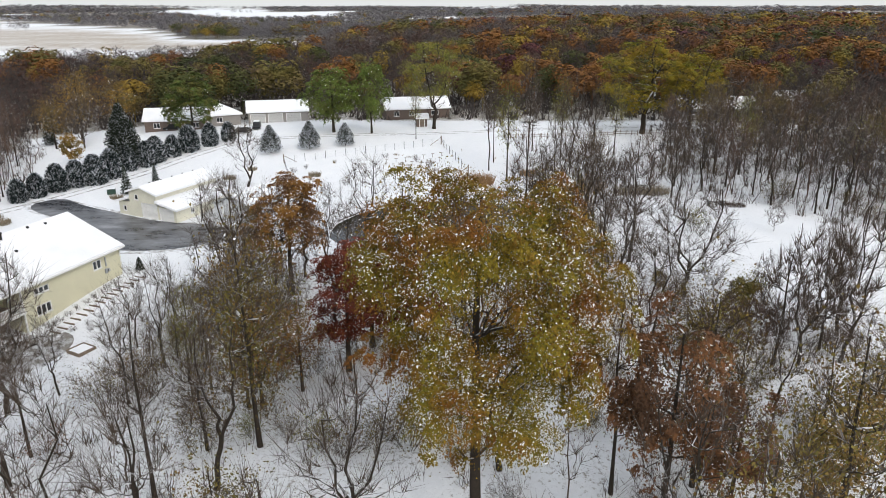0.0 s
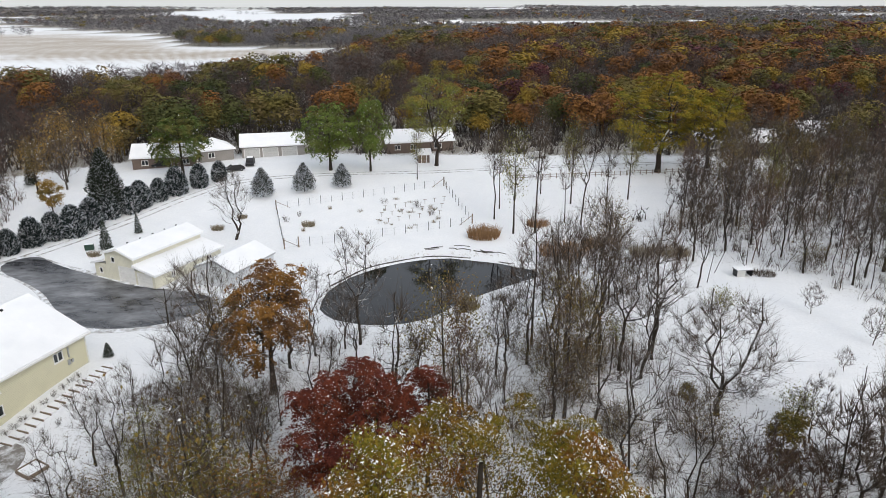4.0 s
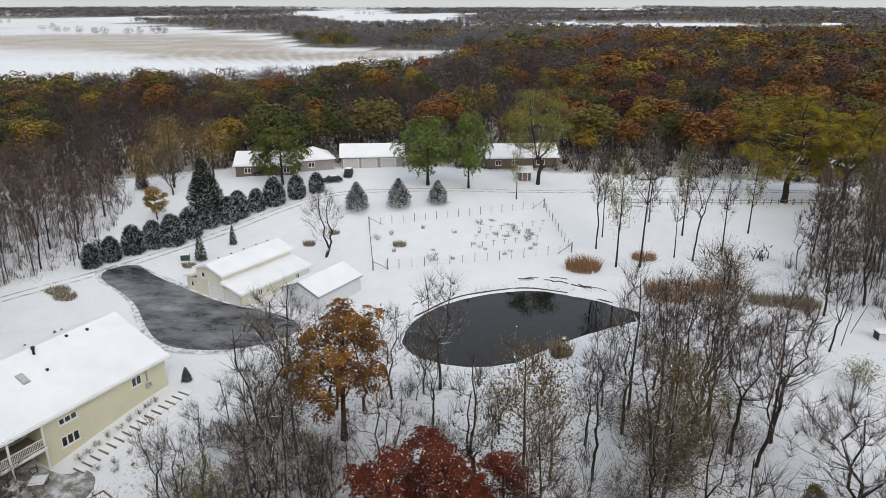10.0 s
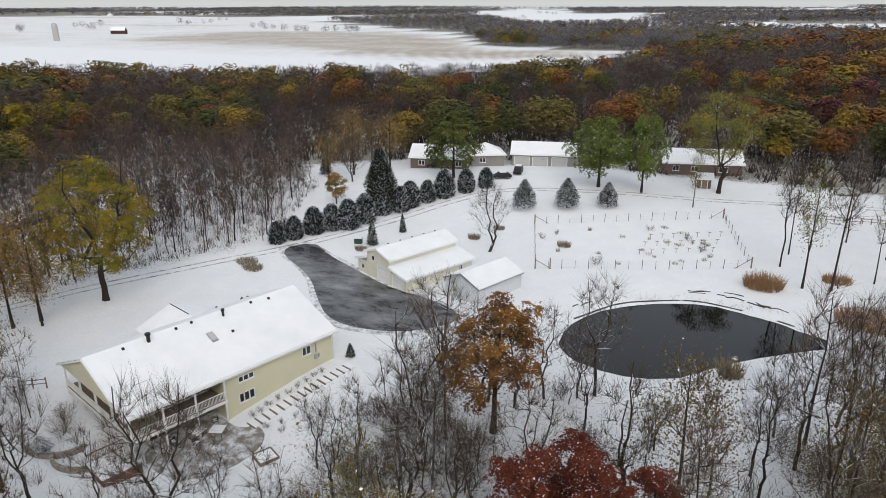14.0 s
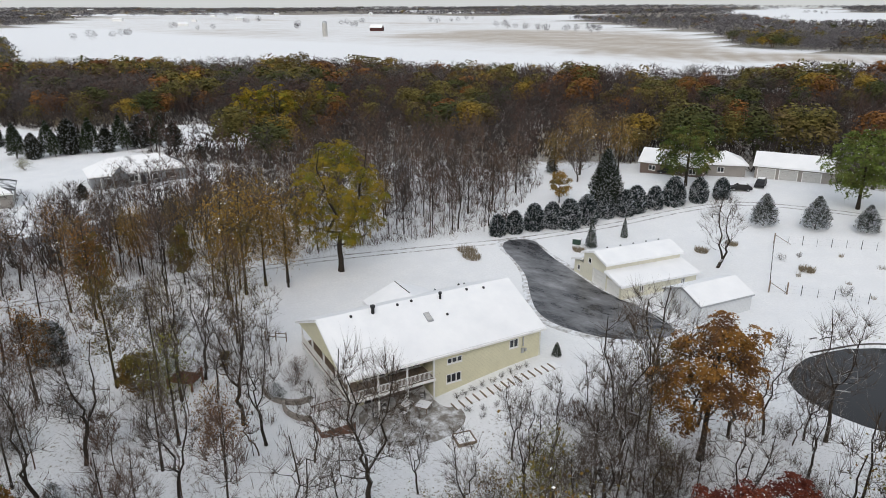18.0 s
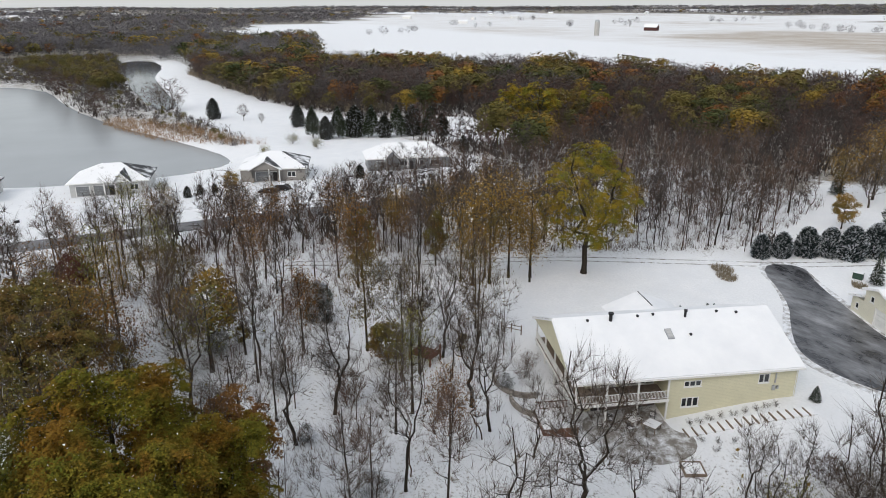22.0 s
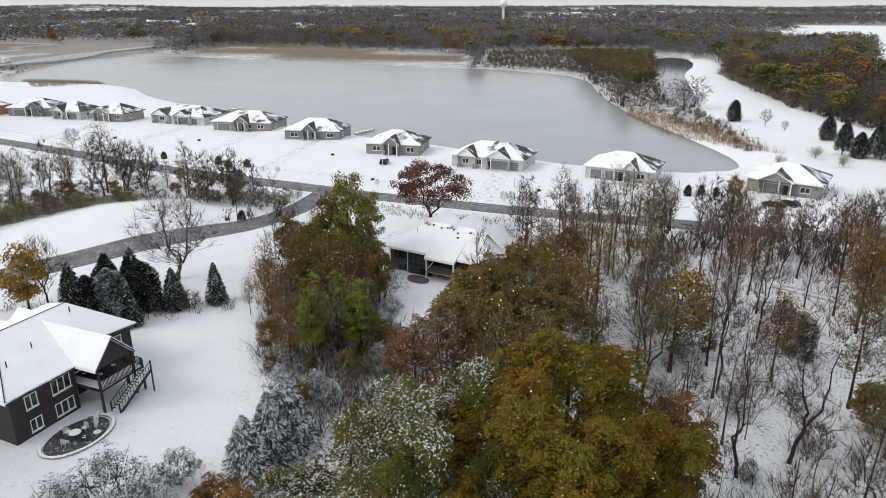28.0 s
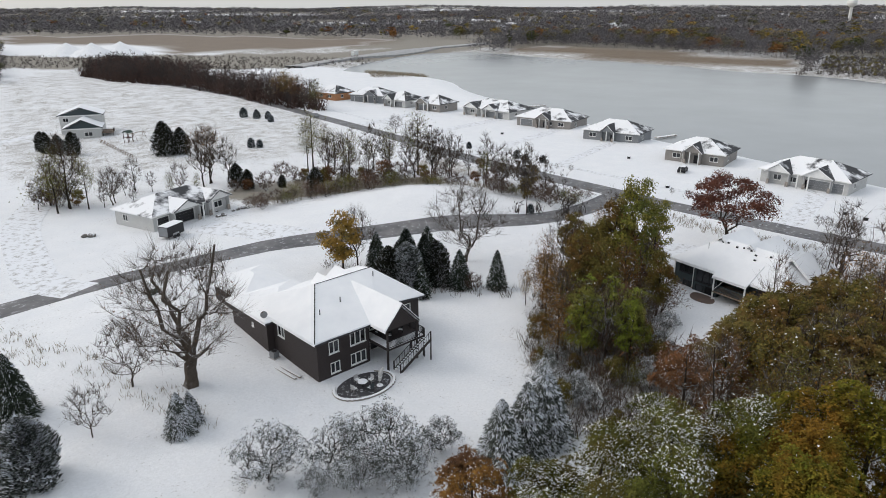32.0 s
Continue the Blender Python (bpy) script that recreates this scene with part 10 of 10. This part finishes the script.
plant("shrub_green", -53.0, -135.3, 7.0, "olive-leaved bush at the end of the hedgerow", "bush", name="hedgerow_bush", wide=1.3)
plant("open_1", -61.7, -124.8, 9.0, "leaning bare tree at the end of the hedgerow", name="hedgerow_tree")
plant("forked_0", -85.1, -125.1, 13.0, "tall bare tree behind the pale house", name="hedgerow_tree", wide=1.2)
# hedgerow beyond the side road
pts = [(-98.8, -115.4), (-102.8, -116.1), (-100.8, -109.4), (-104.8, -109.9), (-102.8, -103.5), (-107.5, -104.7), (-106.1, -99.3), (-111.7, -101.3), (-110.3, -95.9), (-114.4, -96.2), (-114.5, -92.5), (-97.1, -107.0), (-99.8, -102.0), (-103.1, -98.0), (-107.2, -94.6), (-110.5, -90.5), (-118.3, -91.4), (-118.8, -87.3), (-123.0, -85.6), (-123.0, -75.2), (-121.3, -69.1), (-119.8, -63.4), (-119.4, -58.7), (-119.5, -55.2), (-137.8, -84.7), (-134.5, -77.0), (-133.3, -71.1), (-131.3, -65.0), (-127.3, -57.9), (-53.6, -135.9), (-51.7, -135.5), (-53.6, -131.8), (-56.6, -129.4), (-89.0, -108.8), (-87.1, -112.7), (-84.5, -114.3)]
rng = np.random.default_rng(72)
for i, (x, y) in enumerate(pts):
    key = ("bush_bare", "bush_bare", "bush_olive", "bush_bare", "bush_rust")[i % 5]
    plant(key, x, y, rng.uniform(3.0, 5.5), "brown hedgerow bush above dry grass", "bush", "hedgerow bushes", "hedgerow_bush", wide=1.15)
for (x, y, h), key in zip([(-184.3, -222.5, 15.7), (-181.8, -211.9, 14.8), (-180.9, -200.0, 13.3), (-173.0, -197.5, 10.9), (-174.5, -221.1, 12.6), (-163.2, -139.0, 6.5), (-187.0, -233.8, 12.1)], ("thin_gold", "thin_rust", "thin_green", "forked_0", "forked_1", "open_0", "thin_gold")):
    plant(key, x, y, h, "tree by the bend of the lake road", name="hedgerow_tree", wide=1.2)
forest("woods", np.array(scatter_in(FIELD_BELT, 4.9, 80)[0]), BARE_RING, (7, 13), M_MIDWOOD, "dark leafless belt beside the fields", 580, 1.3)
forest("woods", np.array(scatter_in(FIELD_BELT, 5.6, 81)[0]), BARE_RING, (8, 14), M_MIDWOOD_RED, "brown leafless belt beside the fields", 581, 1.2)
forest("undergrowth", np.array(scatter_in(FIELD_BELT, 3.2, 82)[0]), BUSH_RING, (2.5, 5.5), M_MIDWOOD_RED, "brown brush under the leafless belt", 582, 1.3)
def off_shore(pts, gap):
    P = np.array(pts)
    return P[outline_distance(P[:, 0], P[:, 1], LAKE) > gap]


forest("undergrowth", off_shore(scatter_in(STRIP, 2.6, 94, 0.7)[0], 5), BUSH_RING, (0.8, 2.6), M_HAZY_MIDWOOD, "brown scrub on the bank between lake and river", 594, 1.5)
forest("undergrowth", off_shore(scatter_in(STRIP, 6.0, 95, 0.6)[0], 6), LEAF_FAR, (1.2, 3.2), W_OLIVE, "olive scrub on the bank between lake and river", 595, 1.9)
forest("woods", np.array(scatter_in(STRIP_WOOD, 5.5, 96, 0.7)[0]), LEAF_MID, (5, 10), W_OLIVE, "olive-brown trees at the lake's far corner", 596, 1.3)
forest("woods", np.array(scatter_in(STRIP_WOOD, 5.5, 97, 0.8)[0]), BARE_MID, (5, 10), M_HAZY_MIDWOOD, "grey trees at the lake's far corner", 597, 1.3)
DRY_BRUSH = [(-222.9, -664.5), (-313.8, -567.0), (-383.5, -439.8), (-413.8, -378.2), (-357.3, -358.5), (-268.5, -383.2), (-244.8, -506.0), (-170.6, -510.3)]
forest("undergrowth", np.array(scatter_in(DRY_BRUSH, 6.0, 90)[0]), BUSH_RING, (0.8, 2.2), M_MIDWOOD, "brown brush beside the gravel works", 590, 1.6)
BELT_FLOOR = [(-78.2, -30.4), (-59.5, -19.1), (-49.9, -9.7), (-50.4, -4.8), (-59.2, 1.6), (-72.5, -5.4), (-81.8, -13.8), (-77.8, -24.6)]
forest("undergrowth", np.array(scatter_in(BELT_FLOOR, 1.5, 91)[0]), BUSH_NEAR, (1.2, 3.6), M_TWIG, "grey leafless brush in the belt between the yards", 591, 1.2)
pts, rng = scatter_in(BELT_FLOOR, 3.2, 92, 0.8)
for i, (x, y) in enumerate(pts):
    plant(("bush_bare", "shrub_snowy", "bush_olive")[i % 3], x, y, rng.uniform(2.2, 4.6), ("leafless brown bush", "grey bush white with snow", "bush with olive leaves")[i % 3] + " at the edge of the belt", "bush", "bushes at the belt's edge", "belt_bush")
for (x, y, h), key in zip([(-81.9, 40.8, 5.7), (-67.2, 44.4, 5.8), (-90.3, 40.5, 3.6), (-78.6, 30.1, 3.2), (-76.5, 27.0, 3.9), (-61.3, 38.3, 4.2), (-66.6, 54.6, 2.7), (-77.5, 53.2, 3.4), (-66.2, 31.9, 3.6)], ("juniper_near", "bush_olive", "juniper_near", "bush_olive", "shrub_snowy", "bush_bare", "bush_olive", "bush_bare", "shrub_snowy")):
    plant(key, x, y, h, {"juniper_near": "dark juniper dusted with snow", "bush_olive": "bush with dull green leaves", "shrub_snowy": "grey bush white with snow", "bush_bare": "leafless brown bush"}[key] + " under the bare trees", "bush", name="slope_bush")
plant("thin_gold", 28.0, 38.5, 10.5, "small oak with golden leaves at the meadow's edge", name="oak_tree", wide=1.3)
plant("small_gold", 24.5, 37.0, 6.0, "low bush with golden leaves at the meadow's edge", "bush", name="golden_bush")
forest("undergrowth", np.array(scatter_in([(19.5, 49.4), (31.6, 57.1), (44.6, 59.3), (31.3, 38.3), (15.9, 38.3)], 1.7, 64)[0]), BUSH_NEAR, (0.6, 2.2), M_TWIG, "grey leafless brush on the near slope", 564)
for i, (x, y, h) in enumerate([(20.6, 41.3, 12.1), (24.3, 43.3, 12.0), (26.4, 40.6, 14.0), (30.7, 43.3, 14.5), (30.1, 39.4, 12.9), (17.1, 39.4, 9.7)]):
    plant("forest_%d" % (i % 4), x, y, min(h, 11.5), "bare slender tree on the near slope", name="bare_tree", group="trees at the meadow's edge")
